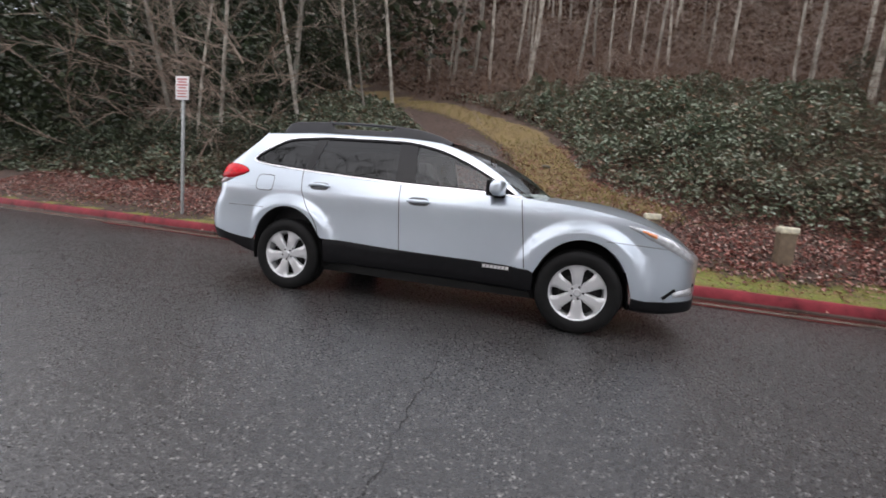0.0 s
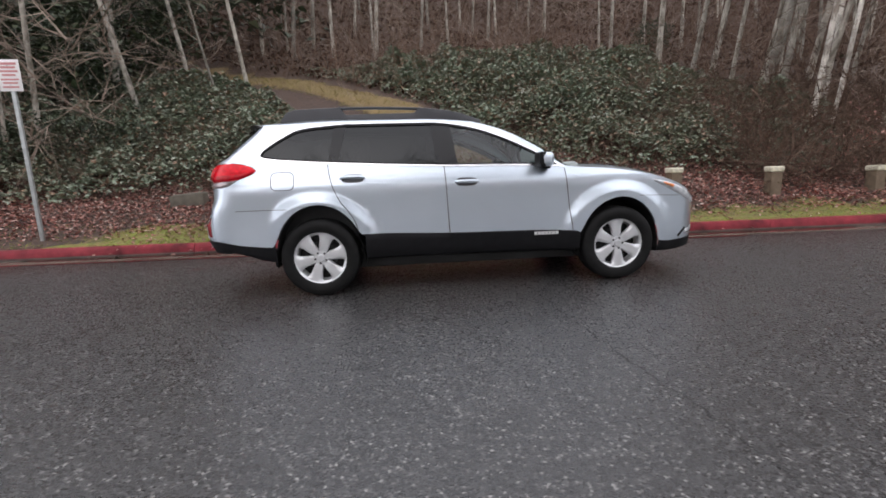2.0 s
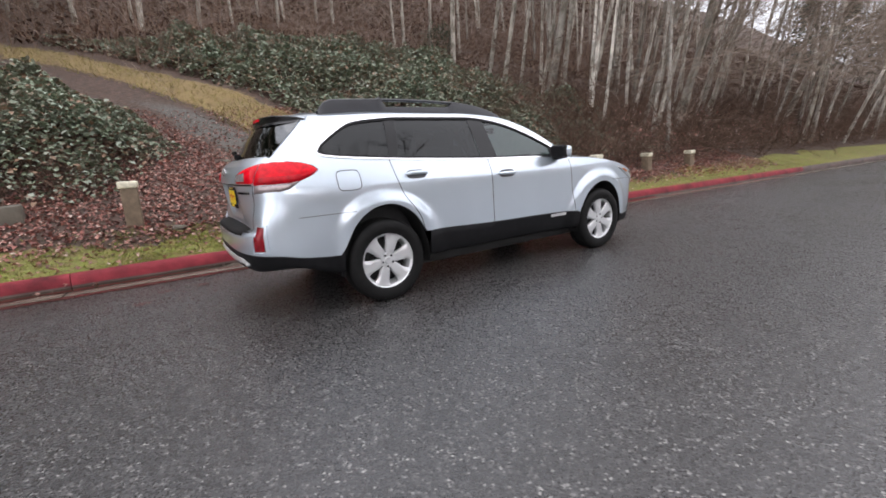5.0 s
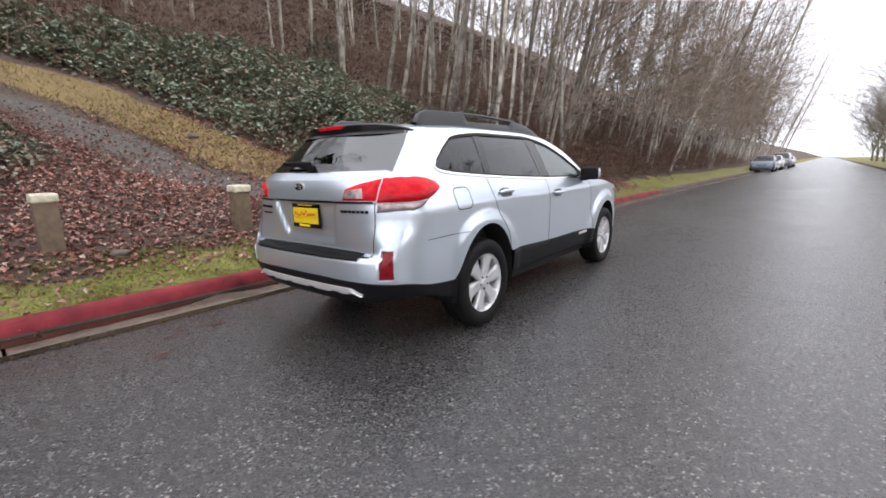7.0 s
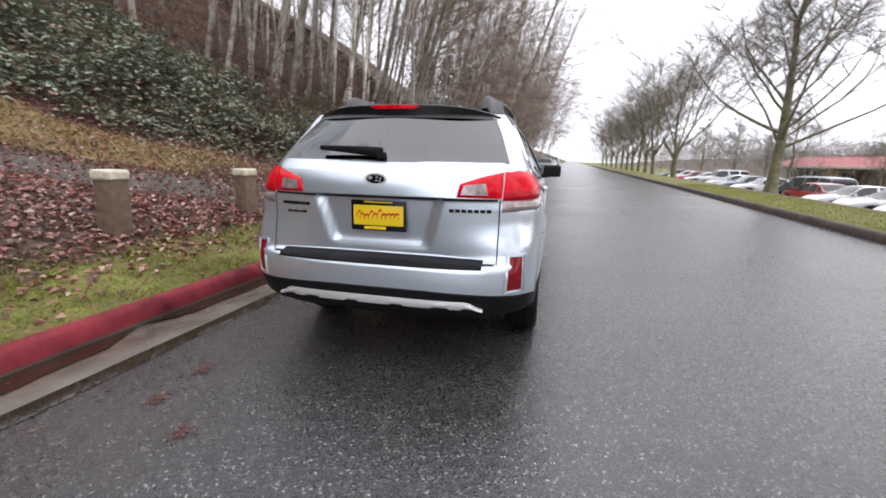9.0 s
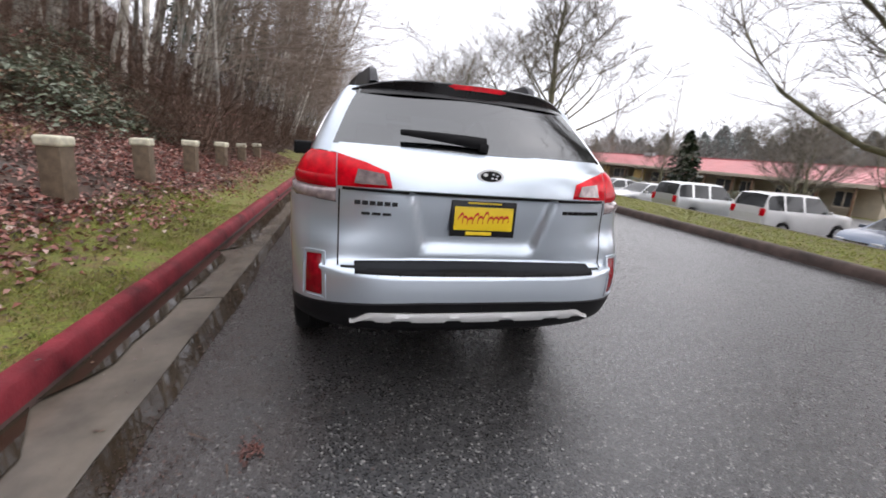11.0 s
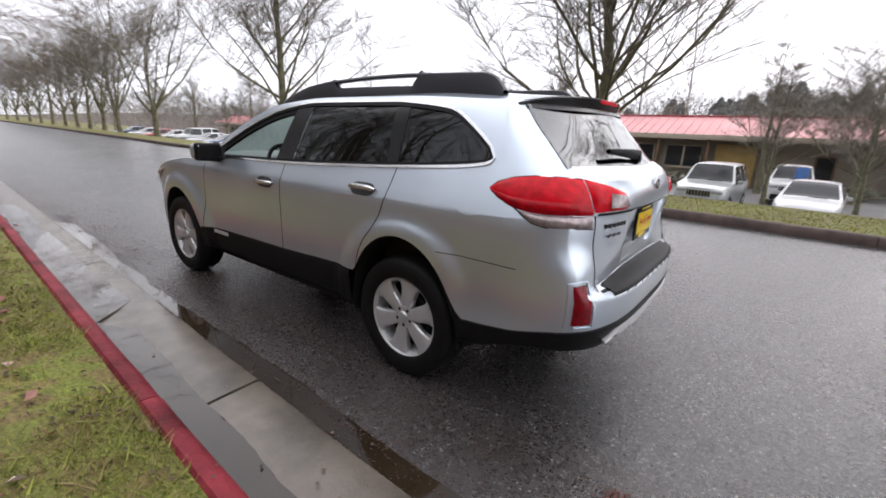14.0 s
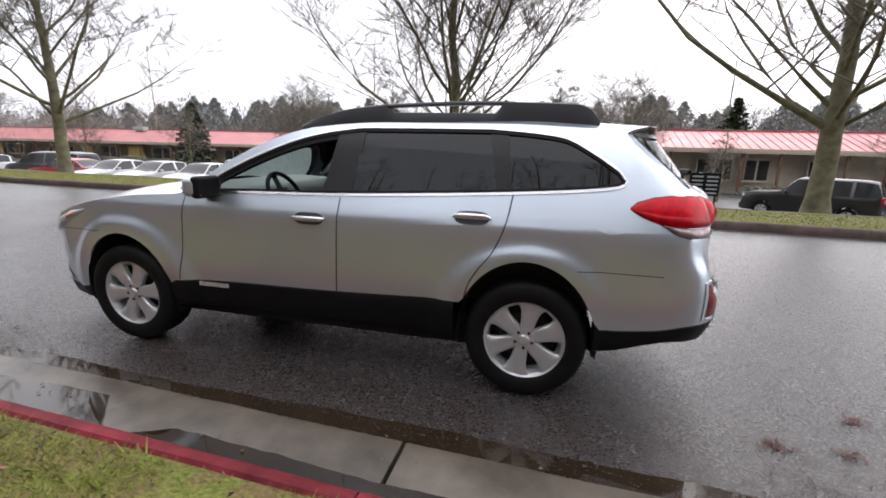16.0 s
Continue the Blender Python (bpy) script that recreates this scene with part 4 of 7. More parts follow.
for side in (1, -1):
    for k in range(7):
        ob = car_part("sill_badge", stroke_me, "pale badge stroke on the sill")
        ob.matrix_local = Matrix.Translation(surf(0.585 + 0.033 * k, 0.478, 0.01, side))

# roof rails
RAIL_TOP = curve_through([0.14, 0.06, -0.05, -0.2, -0.45, -1.13, -1.56, -1.64, -1.7], [1.535, 1.568, 1.604, 1.638, 1.662, 1.684, 1.678, 1.655, 1.585])


def roof_z(x, y):
    e = edge_point(max(min(x, 0.05), XS))
    return e.z + 0.055 * (1 - (abs(y) / e.y) ** 4.5)


for side in (1, -1):
    def rail_section(x, z0, z1, wide):
        y = 0.555 - 0.07 * step(-0.6, -1.7, x)
        return [Vector((x, side * (y + a * wide), z0 + (z1 - z0) * b)) for a, b in ((-1, 0), (-0.92, 0.6), (-0.55, 0.95), (0, 1), (0.55, 0.95), (0.95, 0.6), (1.1, 0))]
    rows = []
    for x in np.linspace(0.14, -1.7, 72):
        base = roof_z(x, 0.555) - 0.03
        high = RAIL_TOP(x) if x > -0.42 or x < -1.16 else base + 0.078
        for a, b in ((-0.42, -0.47), (-1.16, -1.11)):
            if min(a, b) < x < max(a, b):
                k = (x - b) / (a - b)
                high = base + 0.078 + (RAIL_TOP(x) - base - 0.055) * k
        rows.append(rail_section(x, base, max(high, base + 0.01), 0.034))
    rail = car_part("roof_rail", outward(surface(rows, M_RAIL, "roof_rail"), (0, side, 1)), "dark grey plastic roof rail")
    rows = []
    for x in np.linspace(-0.36, -1.22, 12):
        y, z = side * (0.555 - 0.07 * step(-0.6, -1.7, x)), RAIL_TOP(x) - 0.012
        rows.append([Vector((x, y + 0.024 * math.cos(a), z + 0.014 * math.sin(a))) for a in np.linspace(0, 2 * math.pi, 9)[:-1]])
    car_part("rail_bar", surface(rows, M_RAIL, "rail_bar", closed=True), "thin grip bar", rail)

# door mirrors
for side in (1, -1):
    shell = box_bm((0.125, 0.2, 0.14), (0, 0, 0), 0.05, 5)
    for v in shell.verts:
        v.co.x += 0.03 * (v.co.y / 0.1) * side * -1 * 0.4
        v.co.z *= 1 - 0.18 * (v.co.y * side / 0.11 + 1) / 2
        if v.co.x > 0:
            v.co.x *= 1.0 - 1.6 * abs(v.co.y) ** 1.3
    bmesh.ops.transform(shell, matrix=Matrix.Translation((0.65, side * 0.96, 1.14)), verts=shell.verts)
    mirror = part("door_mirror", shell, M_PAINT, car, "silver door mirror housing")
    part("mirror_bezel", box_bm((0.06, 0.194, 0.134), (0.6, side * 0.96, 1.139), 0.028, 4), M_BLACK, mirror, "black mirror bezel")
    part("mirror_glass", box_bm((0.006, 0.16, 0.1), (0.574, side * 0.96, 1.139), 0.002), M_MIRROR, mirror, "mirror glass")
    part("mirror_foot", box_bm((0.09, 0.12, 0.05), (0.665, side * 0.86, 1.085), 0.018, 3), M_BLACK, mirror, "black mirror foot")
    tri = patch([(0.60, WIN_LO(0.60) + 0.004), (0.80, 1.088)], [(0.60, WIN_HI(0.60) - 0.02), (0.80, 1.096)], 3, 0.001, side, 6)
    car_part("mirror_sail", facing(surface(tri, M_BLACK, "mirror_sail"), side), "black corner cover", mirror)

# wheels
def lathe(profile, n=48):
    bm = bmesh.new()
    rings = [[bm.verts.new((r * math.cos(a), y, r * math.sin(a))) for a in np.linspace(0, 2 * math.pi, n, endpoint=False)] for r, y in profile]
    for a, b in zip(rings, rings[1:]):
        for i in range(n):
            bm.faces.new((a[i], a[(i + 1) % n], b[(i + 1) % n], b[i]))
    bmesh.ops.recalc_face_normals(bm, faces=bm.faces)
    return bm


R = WHEEL_R
tyre_me = mesh_of("tyre", lathe([(0.222, 0.088), (0.232, 0.102), (0.25, 0.111), (0.285, 0.116), (0.318, 0.112), (0.336, 0.099), (R - 0.006, 0.088), (R - 0.001, 0.07), (R, 0.03), (R - 0.006, 0.027), (R - 0.006, 0.02), (R, 0.017), (R, -0.017), (R - 0.006, -0.02), (R - 0.006, -0.027), (R, -0.03), (R - 0.001, -0.07), (R - 0.006, -0.088), (0.318, -0.112), (0.25, -0.111), (0.222, -0.09)], 64), M_TYRE)
lip_me = mesh_of("rim", lathe([(0.19, -0.08), (0.2, 0.0), (0.204, 0.06), (0.212, 0.084), (0.222, 0.09), (0.228, 0.098), (0.234, 0.1), (0.236, 0.094)], 64), M_ALLOY)
disc_me = mesh_of("brake_disc", lathe([(0.02, 0.035), (0.145, 0.035), (0.148, 0.02), (0.2, 0.0), (0.2, -0.05), (0.02, -0.05)], 40), M_UNDER)


def spoke_bm():
    bm = bmesh.new()
    rows = []
    for r, w, y in ((0.03, 0.018, 0.078), (0.06, 0.031, 0.084), (0.085, 0.04, 0.088), (0.105, 0.042, 0.09), (0.135, 0.046, 0.091), (0.165, 0.052, 0.09), (0.188, 0.061, 0.09), (0.205, 0.076, 0.091), (0.218, 0.1, 0.092)):
        rows.append([bm.verts.new((r * 1.0 if a == 0 else math.sqrt(max(r * r - (a * w) ** 2 * 0.5, 1e-6)), y + dy, a * w)) for a, dy in ((-1, -0.04), (-1, -0.012), (-0.86, -0.004), (-0.3, 0.001), (0, -0.003), (0.3, 0.001), (0.86, -0.004), (1, -0.012), (1, -0.04))])
    for a, b in zip(rows, rows[1:]):
        for i in range(8):
            bm.faces.new((a[i], a[i + 1], b[i + 1], b[i]))
    bmesh.ops.recalc_face_normals(bm, faces=bm.faces)
    return bm


far_tyre_me = mesh_of("far_tyre", lathe([(0.222, 0.088), (0.25, 0.111), (0.318, 0.112), (R - 0.006, 0.088), (R, 0.05), (R, -0.06), (0.318, -0.112), (0.222, -0.09)], 22), M_TYRE)
far_rim_me = mesh_of("far_rim", lathe([(0.19, -0.08), (0.204, 0.06), (0.228, 0.098), (0.236, 0.094)], 22), M_ALLOY)
spoke_me = outward(mesh_of("spoke", spoke_bm(), M_ALLOY), (0, 1, 0))
hub_me = mesh_of("hub_cap", lathe([(0.001, 0.096), (0.026, 0.096), (0.031, 0.092), (0.033, 0.086), (0.066, 0.086), (0.07, 0.07)], 32), M_ALLOY)
nut_me = mesh_of("wheel_nut", lathe([(0.001, 0.0905), (0.006, 0.0905), (0.0095, 0.0865), (0.011, 0.08)], 10), M_UNDER)
for xw, side, spin in ((1.37, 1, 8), (1.37, -1, 35), (-1.37, 1, 20), (-1.37, -1, 12)):
    wheel = new("wheel")
    wheel.parent = car
    wheel.matrix_local = pose(xw, side * 0.785, R, 0, 0, 0 if side > 0 else 180)
    tagged(wheel, "alloy wheel with six broad spokes")
    for name, me in (("tyre", tyre_me), ("rim", lip_me), ("brake_disc", disc_me), ("hub_cap", hub_me)):
        car_part(name, me, "", wheel)
    for k in range(6):
        ob = car_part("spoke", spoke_me, "", wheel)
        ob.matrix_local = pose(0, 0, 0, 0, spin + 60 * k, 0)
    for k in range(5):
        ob = car_part("wheel_nut", nut_me, "", wheel)
        ob.matrix_local = pose(0, 0, 0, 0, spin + 72 * k, 0) @ Matrix.Translation((0.05, 0, 0))

# wheel housings and underbody
for xw, base, rise in WHEELS:
    for side in (1, -1):
        rows = []
        for y in (0.875, 0.84, 0.7, 0.5):
            rows.append([Vector((xw + 0.01 + 0.387 * math.cos(a), side * (y if y < 0.86 else surf(xw + 0.01 + 0.38 * math.cos(a), min(base + rise * math.sin(a), 1)).y - 0.002), base - 0.06 + (rise + 0.06) * math.sin(a))) for a in np.linspace(-0.05, math.pi + 0.05, 25)])
        rows.append([Vector((xw + 0.01, side * 0.5, base - 0.06)) for _ in range(25)])
        car_part("wheel_housing", surface(rows, M_UNDER, "wheel_housing"), "black wheel arch liner")
        flap_x = xw - 0.39
        part("mud_guard", box_bm((0.02, 0.17, 0.16), (flap_x, side * 0.77, 0.36), 0.008), M_BLACK, car, "black mud guard")
part("underbody", box_bm((3.3, 1.5, 0.22), (0.1, 0, 0.32), 0.05), M_UNDER, car, "dark underbody")
for x, w in ((1.37, 1.36), (-1.37, 1.36)):
    part("axle", box_bm((0.12, w, 0.1), (x, 0, 0.32), 0.03), M_UNDER, car)
part("exhaust_box", box_bm((0.36, 0.5, 0.12), (-1.95, 0.1, 0.5), 0.05), M_UNDER, car, "dark silencer under the tail")

# cabin
cab = []
for x in np.linspace(0.92, -2.0, 20):
    w = half_width(max(x, XS), 1.05) - 0.08
    cab.append([Vector((x, a, z)) for a, z in ((w - 0.03, 1.09), (w - 0.06, 0.8), (w - 0.1, 0.5), (0, 0.46), (-w + 0.1, 0.5), (-w + 0.06, 0.8), (-w + 0.03, 1.09))])
car_part("cabin_lining", outward(surface(cab, M_INTERIOR, "cabin_lining"), (0, 0, 1)), "dark cabin lining")
head_rows = [[p + Vector((0, 0, -0.035)) for p in row] for row in roof_rows[2:-3]]
car_part("headlining", outward(surface(head_rows, M_HEADLINING, "headlining"), (0, 0, -1)), "pale grey headlining")
dash = box_bm((0.5, 1.44, 0.26), (0.82, 0, 0.985), 0.08, 4)
for v in dash.verts:
    v.co.z += 0.04 * (v.co.x - 0.82)
part("dashboard", dash, M_DASH, car, "grey dashboard")
bm = bmesh.new()
seg, ring = 36, 10
vs = [[bm.verts.new(((0.18 + 0.016 * math.cos(b)) * math.cos(a), (0.18 + 0.016 * math.cos(b)) * math.sin(a), 0.016 * math.sin(b))) for b in np.linspace(0, 2 * math.pi, ring, endpoint=False)] for a in np.linspace(0, 2 * math.pi, seg, endpoint=False)]
for i in range(seg):
    for j in range(ring):
        bm.faces.new((vs[i][j], vs[(i + 1) % seg][j], vs[(i + 1) % seg][(j + 1) % ring], vs[i][(j + 1) % ring]))
bmesh.ops.transform(bm, matrix=pose(0.43, 0.37, 1.035, 0, -62, 0), verts=bm.verts)
wheel_rim = part("steering_wheel", bm, M_BLACK, car, "black steering wheel")
hubm = box_bm((0.13, 0.15, 0.03), (0, 0, 0.0), 0.012)
for w, at in (((0.05, 0.34, 0.018), (0, 0, 0)), ((0.16, 0.045, 0.018), (0.09, 0, 0))):
    b = box_bm(w, at, 0.006)
    tmp = bpy.data.meshes.new("t")
    b.to_mesh(tmp)
    hubm.from_mesh(tmp)
    bpy.data.meshes.remove(tmp)
bmesh.ops.transform(hubm, matrix=pose(0.45, 0.37, 1.03, 0, -62, 0), verts=hubm.verts)
part("wheel_boss", hubm, M_ALLOY_DARK, wheel_rim, "steering wheel spokes")
part("inside_mirror", box_bm((0.03, 0.25, 0.07), (0.44, 0.0, 1.415), 0.014, 3), M_BLACK, car, "inside mirror")
for y in (0.37, -0.37):
    for size, at in (((0.16, 0.5, 0.62), (-0.28, y, 0.95)), ((0.55, 0.5, 0.16), (0.02, y, 0.62))):
        seat = box_bm(size, at, 0.06, 3)
        if size[2] > 0.3:
            for v in seat.verts:
                v.co.x -= 0.25 * (v.co.z - 0.65)
        part("seat_cushion", seat, M_INTERIOR, car, "dark cloth seat")
    part("headrest", box_bm((0.1, 0.26, 0.18), (-0.42, y, 1.31), 0.04, 3), M_INTERIOR, car, "dark headrest")
rear_seat = box_bm((0.16, 1.3, 0.6), (-1.15, 0, 0.92), 0.06, 3)
part("rear_seat", rear_seat, M_INTERIOR, car, "dark rear seat back")
for y in (0.42, -0.42):
    part("headrest", box_bm((0.09, 0.24, 0.15), (-1.25, y, 1.27), 0.04, 3), M_INTERIOR, car, "dark headrest")

# ---- plants and the wooded bank ----
rng = np.random.default_rng(7)
GX, GY, GSTEP = (-30.0, 50.0), (1.0, 48.0), 0.4
gx = np.arange(GX[0], GX[1] + GSTEP, GSTEP)
gy = np.arange(GY[0], GY[1] + GSTEP, GSTEP)
FIELD_H = np.array([[height(x, y) for x in gx] for y in gy])
FIELD_R = np.array([[bush_right(x, y) if y < 26 and -20 < x < 16 else 0.0 for x in gx] for y in gy])
FIELD_L = np.array([[bush_left(x, y) if y < 20 and x < 2 else 0.0 for x in gx] for y in gy])
FIELD_T = np.array([[trail_distance(x, y) for x in gx] for y in gy])


def field(table, x, y):
    i = np.clip((np.asarray(x) - GX[0]) / GSTEP, 0, len(gx) - 1.001)
    j = np.clip((np.asarray(y) - GY[0]) / GSTEP, 0, len(gy) - 1.001)
    a, b = i.astype(int), j.astype(int)
    p, q = i - a, j - b
    return table[b, a] * (1 - p) * (1 - q) + table[b, a + 1] * p * (1 - q) + table[b + 1, a] * (1 - p) * q + table[b + 1, a + 1] * p * q


def stuff(name, verts, faces, material, label, category):
    me = bpy.data.meshes.new(name)
    me.from_pydata(verts, [], faces)
    me.materials.append(material)
    return tagged(new(name, me), label, category, kind="stuff")


def turns(n, tilt):
    """Random orthonormal frames, tilted up to so much from level."""
    yaw = rng.uniform(0, 2 * math.pi, n)
    tip = rng.uniform(-tilt, tilt, n)
    roll = rng.uniform(-tilt, tilt, n)
    a = np.stack([np.cos(yaw) * np.cos(tip), np.sin(yaw) * np.cos(tip), np.sin(tip)], 1)
    side = np.stack([-np.sin(yaw), np.cos(yaw), np.zeros(n)], 1)
    up = np.cross(a, side)
    b = side * np.cos(roll)[:, None] + up * np.sin(roll)[:, None]
    return a, b, np.cross(a, b)


def leaves(centres, length, width, tilt, fold=0.25):
    """Folded leaves: two triangles pairs that share a midrib, as vertices and faces."""
    n = len(centres)
    a, b, c = turns(n, tilt)
    ln, wd = (length * rng.uniform(0.6, 1.3, n))[:, None], (width * rng.uniform(0.7, 1.2, n))[:, None]
    pts = [centres - a * ln / 2, centres + b * wd / 2 + c * wd * fold, centres + a * ln / 2, centres - b * wd / 2 + c * wd * fold]
    verts = np.stack(pts, 1).reshape(-1, 3)
    base = np.arange(n) * 4
    faces = np.concatenate([np.stack([base, base + 1, base + 2], 1), np.stack([base, base + 2, base + 3], 1)])
    return verts.tolist(), faces.tolist()


def sticks(starts, ends, radius):
    """Thin three-sided twigs that taper to a point."""
    starts, ends = np.asarray(starts, float), np.asarray(ends, float)
    d = ends - starts
    d /= np.linalg.norm(d, axis=1, keepdims=True) + 1e-9
    ref = np.where(np.abs(d[:, 2:3]) > 0.9, [[1.0, 0, 0]], [[0, 0, 1.0]])
    p = np.cross(d, ref)
    p /= np.linalg.norm(p, axis=1, keepdims=True) + 1e-9
    q = np.cross(d, p)
    r = np.asarray(radius, float).reshape(-1, 1) * np.ones((len(starts), 1))
    ring = [starts + r * (p * math.cos(t) + q * math.sin(t)) for t in (0, 2.094, 4.189)]
    verts = np.stack([*ring, ends], 1).reshape(-1, 3)
    base = np.arange(len(starts)) * 4
    faces = np.concatenate([np.stack([base + k, base + (k + 1) % 3, base + 3], 1) for k in range(3)])
    return verts.tolist(), faces.tolist()


M_BRAMBLE = leafy("bramble_leaf", [(0.0, (0.095, 0.125, 0.075)), (0.3, (0.15, 0.19, 0.125)), (0.6, (0.215, 0.26, 0.195)), (0.8, (0.29, 0.33, 0.27)), (0.86, (0.22, 0.14, 0.09)), (1.0, (0.25, 0.165, 0.115))], 0.5, 0.3, 0.32, 0.6)
M_IVY = leafy("dark_evergreen_leaf", [(0.0, (0.012, 0.02, 0.01)), (0.5, (0.024, 0.04, 0.018)), (0.9, (0.045, 0.066, 0.03)), (1.0, (0.07, 0.08, 0.04))], 0.45)
M_LITTER = leafy("fallen_leaf", [(0.0, (0.045, 0.015, 0.012)), (0.3, (0.17, 0.045, 0.035)), (0.6, (0.29, 0.095, 0.07)), (0.8, (0.38, 0.18, 0.14)), (0.94, (0.46, 0.31, 0.26)), (1.0, (0.52, 0.42, 0.36))], 0.4, 0.4, 0.3)
M_STRAY = leafy("wet_stray_leaf", [(0.0, (0.03, 0.018, 0.012)), (0.6, (0.08, 0.045, 0.03)), (1.0, (0.16, 0.1, 0.06))], 0.4)
M_MOSS = leafy("verge_grass", [(0.0, (0.075, 0.1, 0.015)), (0.4, (0.18, 0.22, 0.028)), (0.7, (0.3, 0.335, 0.05)), (0.85, (0.24, 0.19, 0.07)), (1.0, (0.24, 0.17, 0.085))], 0.6, 0.3, 0.55, 2.0)
M_STRAW = leafy("dry_grass", [(0.0, (0.09, 0.065, 0.022)), (0.4, (0.2, 0.145, 0.05)), (0.7, (0.3, 0.24, 0.085)), (1.0, (0.2, 0.22, 0.05))], 0.7)
M_TWIG = leafy("brown_twig", [(0.0, (0.045, 0.024, 0.016)), (0.6, (0.115, 0.068, 0.046)), (1.0, (0.21, 0.14, 0.1))], 0.8)
def blotched_bark(name, pale, dark, tint):
    """Pale bark with dark lichen blotches and a darker, mossy side."""
    m = plain(name, pale, 0.8, vary=0.4, scale=3.0, bump=0.4, bump_scale=18, random_tint=tint)
    nt = m.node_tree
    b = nt.nodes["Principled BSDF"]
    under = b.inputs["Base Color"].links[0].from_socket
    tc = nt.nodes.new("ShaderNodeTexCoord")
    mp = node(nt, "ShaderNodeMapping", Scale=(5.0, 5.0, 1.6))
    spots = node(nt, "ShaderNodeTexNoise", Scale=1.0, Detail=5.0, Roughness=0.65)
    link(nt, tc.outputs["Object"], mp.inputs["Vector"])
    link(nt, mp.outputs[0], spots.inputs["Vector"])
    mask = ramp(nt, spots.outputs["Fac"], [(0.47, (0, 0, 0)), (0.6, (0.85, 0.85, 0.85))]).outputs[0]
    link(nt, mixed(nt, mask, under, dark), b.inputs["Base Color"])
    return m


M_BARK = blotched_bark("alder_bark", (0.3, 0.275, 0.235), (0.085, 0.07, 0.05), 0.45)
M_BRANCH = plain("branch_bark", (0.185, 0.145, 0.113), 0.85, vary=0.4, scale=2, random_tint=0.2)

# bramble banks
for table, box, count, name in ((FIELD_R, (-18, 14, 4, 24), 400000, "bramble_bank"), (FIELD_L, (-22, -1, 4, 18), 250000, "bramble_bank")):
    x, y = rng.uniform(box[0], box[1], count), rng.uniform(box[2], box[3], count)
    cover = field(table, x, y)
    far = np.hypot(x + 1, y + 4)
    keep = (cover > rng.uniform(0.05, 0.7, count)) & (rng.uniform(0, 1, count) < np.clip(14 / far, 0.3, 1) ** 1.3)
    x, y, cover, far = x[keep], y[keep], cover[keep], far[keep]
    lump = np.array([soft_noise(a, b, 0.55, 21) + 0.7 * soft_noise(a, b, 1.5, 22) + 0.3 * soft_noise(a, b, 4, 23) for a, b in zip(x, y)])
    top = cover * (1.0 + 0.95 * lump)
    z = field(FIELD_H, x, y) + np.maximum(top, 0.05) * rng.uniform(0.1, 1.0, len(x)) ** 0.3
    size = 0.1 * np.clip(far / 10, 1, 2.0)
    verts, faces = leaves(np.stack([x, y, z], 1), size, size * 0.72, 0.7)
    stuff(name, verts, faces, M_BRAMBLE, "dense bramble bank with green and browned leaves", "bramble")
    n = 9000
    i = rng.integers(0, len(x), n)
    a = np.stack([x[i], y[i], field(FIELD_H, x[i], y[i])], 1)
    b = a + np.stack([rng.normal(0, 0.5, n), rng.normal(0, 0.5, n), cover[i] * rng.uniform(0.5, 1.5, n)], 1)
    verts, faces = sticks(a, b, rng.uniform(0.004, 0.01, n))
    stuff("bramble_canes", verts, faces, M_TWIG, "brown bramble canes through the leaves", "canes")

# fallen leaves on the lower bank
count = 120000
x, y = rng.uniform(-14, 14, count), rng.uniform(1.6, 11, count)
v = -x * SR + y * CR
d = v - KERB_BACK
t = field(FIELD_T, x, y)
p = np.clip((d - 0.3) / 0.7, 0.1, 1) * ((d > 0.3) | (x < -3.8) | (rng.uniform(0, 1, count) < 0.5)) * np.where(np.abs(t) < 0.7, 0.4, 1.0) * np.where((t > 0.8) & (t < 2.4) & (d > 3), 0.5, 1.0) * np.clip(1.3 - field(FIELD_R, x, y) - field(FIELD_L, x, y), 0.15, 1) * np.clip(1.5 - d / 8, 0.25, 1)
keep = rng.uniform(0, 1, count) < p
x, y = x[keep], y[keep]
verts, faces = leaves(np.stack([x, y, field(FIELD_H, x, y) + rng.uniform(0.004, 0.035, len(x))], 1), 0.066, 0.05, 0.6, 0.35)
stuff("leaf_litter", verts, faces, M_LITTER, "wet brown and maroon fallen leaves on the bank", "leaves")
# scattered single leaves on verge, gutter and road edge
n = 260
x, y = rng.uniform(-7, 8, n), rng.uniform(1.35, 3.0, n)
zz = np.array([height(a, b) if (-a * SR + b * CR) > KERB_BACK else (0.155 if (-a * SR + b * CR) > KERB_FACE else 0.008) for a, b in zip(x, y)])
verts, faces = leaves(np.stack([x, y, zz + 0.004], 1), 0.024, 0.018, 0.12, 0.12)
more_x, more_y = rng.uniform(-4.5, 6, 2600), rng.uniform(2.0, 3.2, 2600)
lump = np.array([soft_noise(a, b, 2.2, 35) for a, b in zip(more_x, more_y)])
keep = ((-more_x * SR + more_y * CR) > KERB_BACK + 0.02) & (lump > rng.uniform(-0.3, 0.4, 2600))
more_x, more_y = more_x[keep], more_y[keep]
more, more_faces = leaves(np.stack([more_x, more_y, np.array([height(a, b) for a, b in zip(more_x, more_y)]) + 0.012], 1), 0.03, 0.02, 0.5, 0.3)
faces += [[i + len(verts) for i in f] for f in more_faces]
verts += more
stuff("stray_leaves", verts, faces, M_STRAY, "single brown leaves strewn on verge and gutter", "leaves")


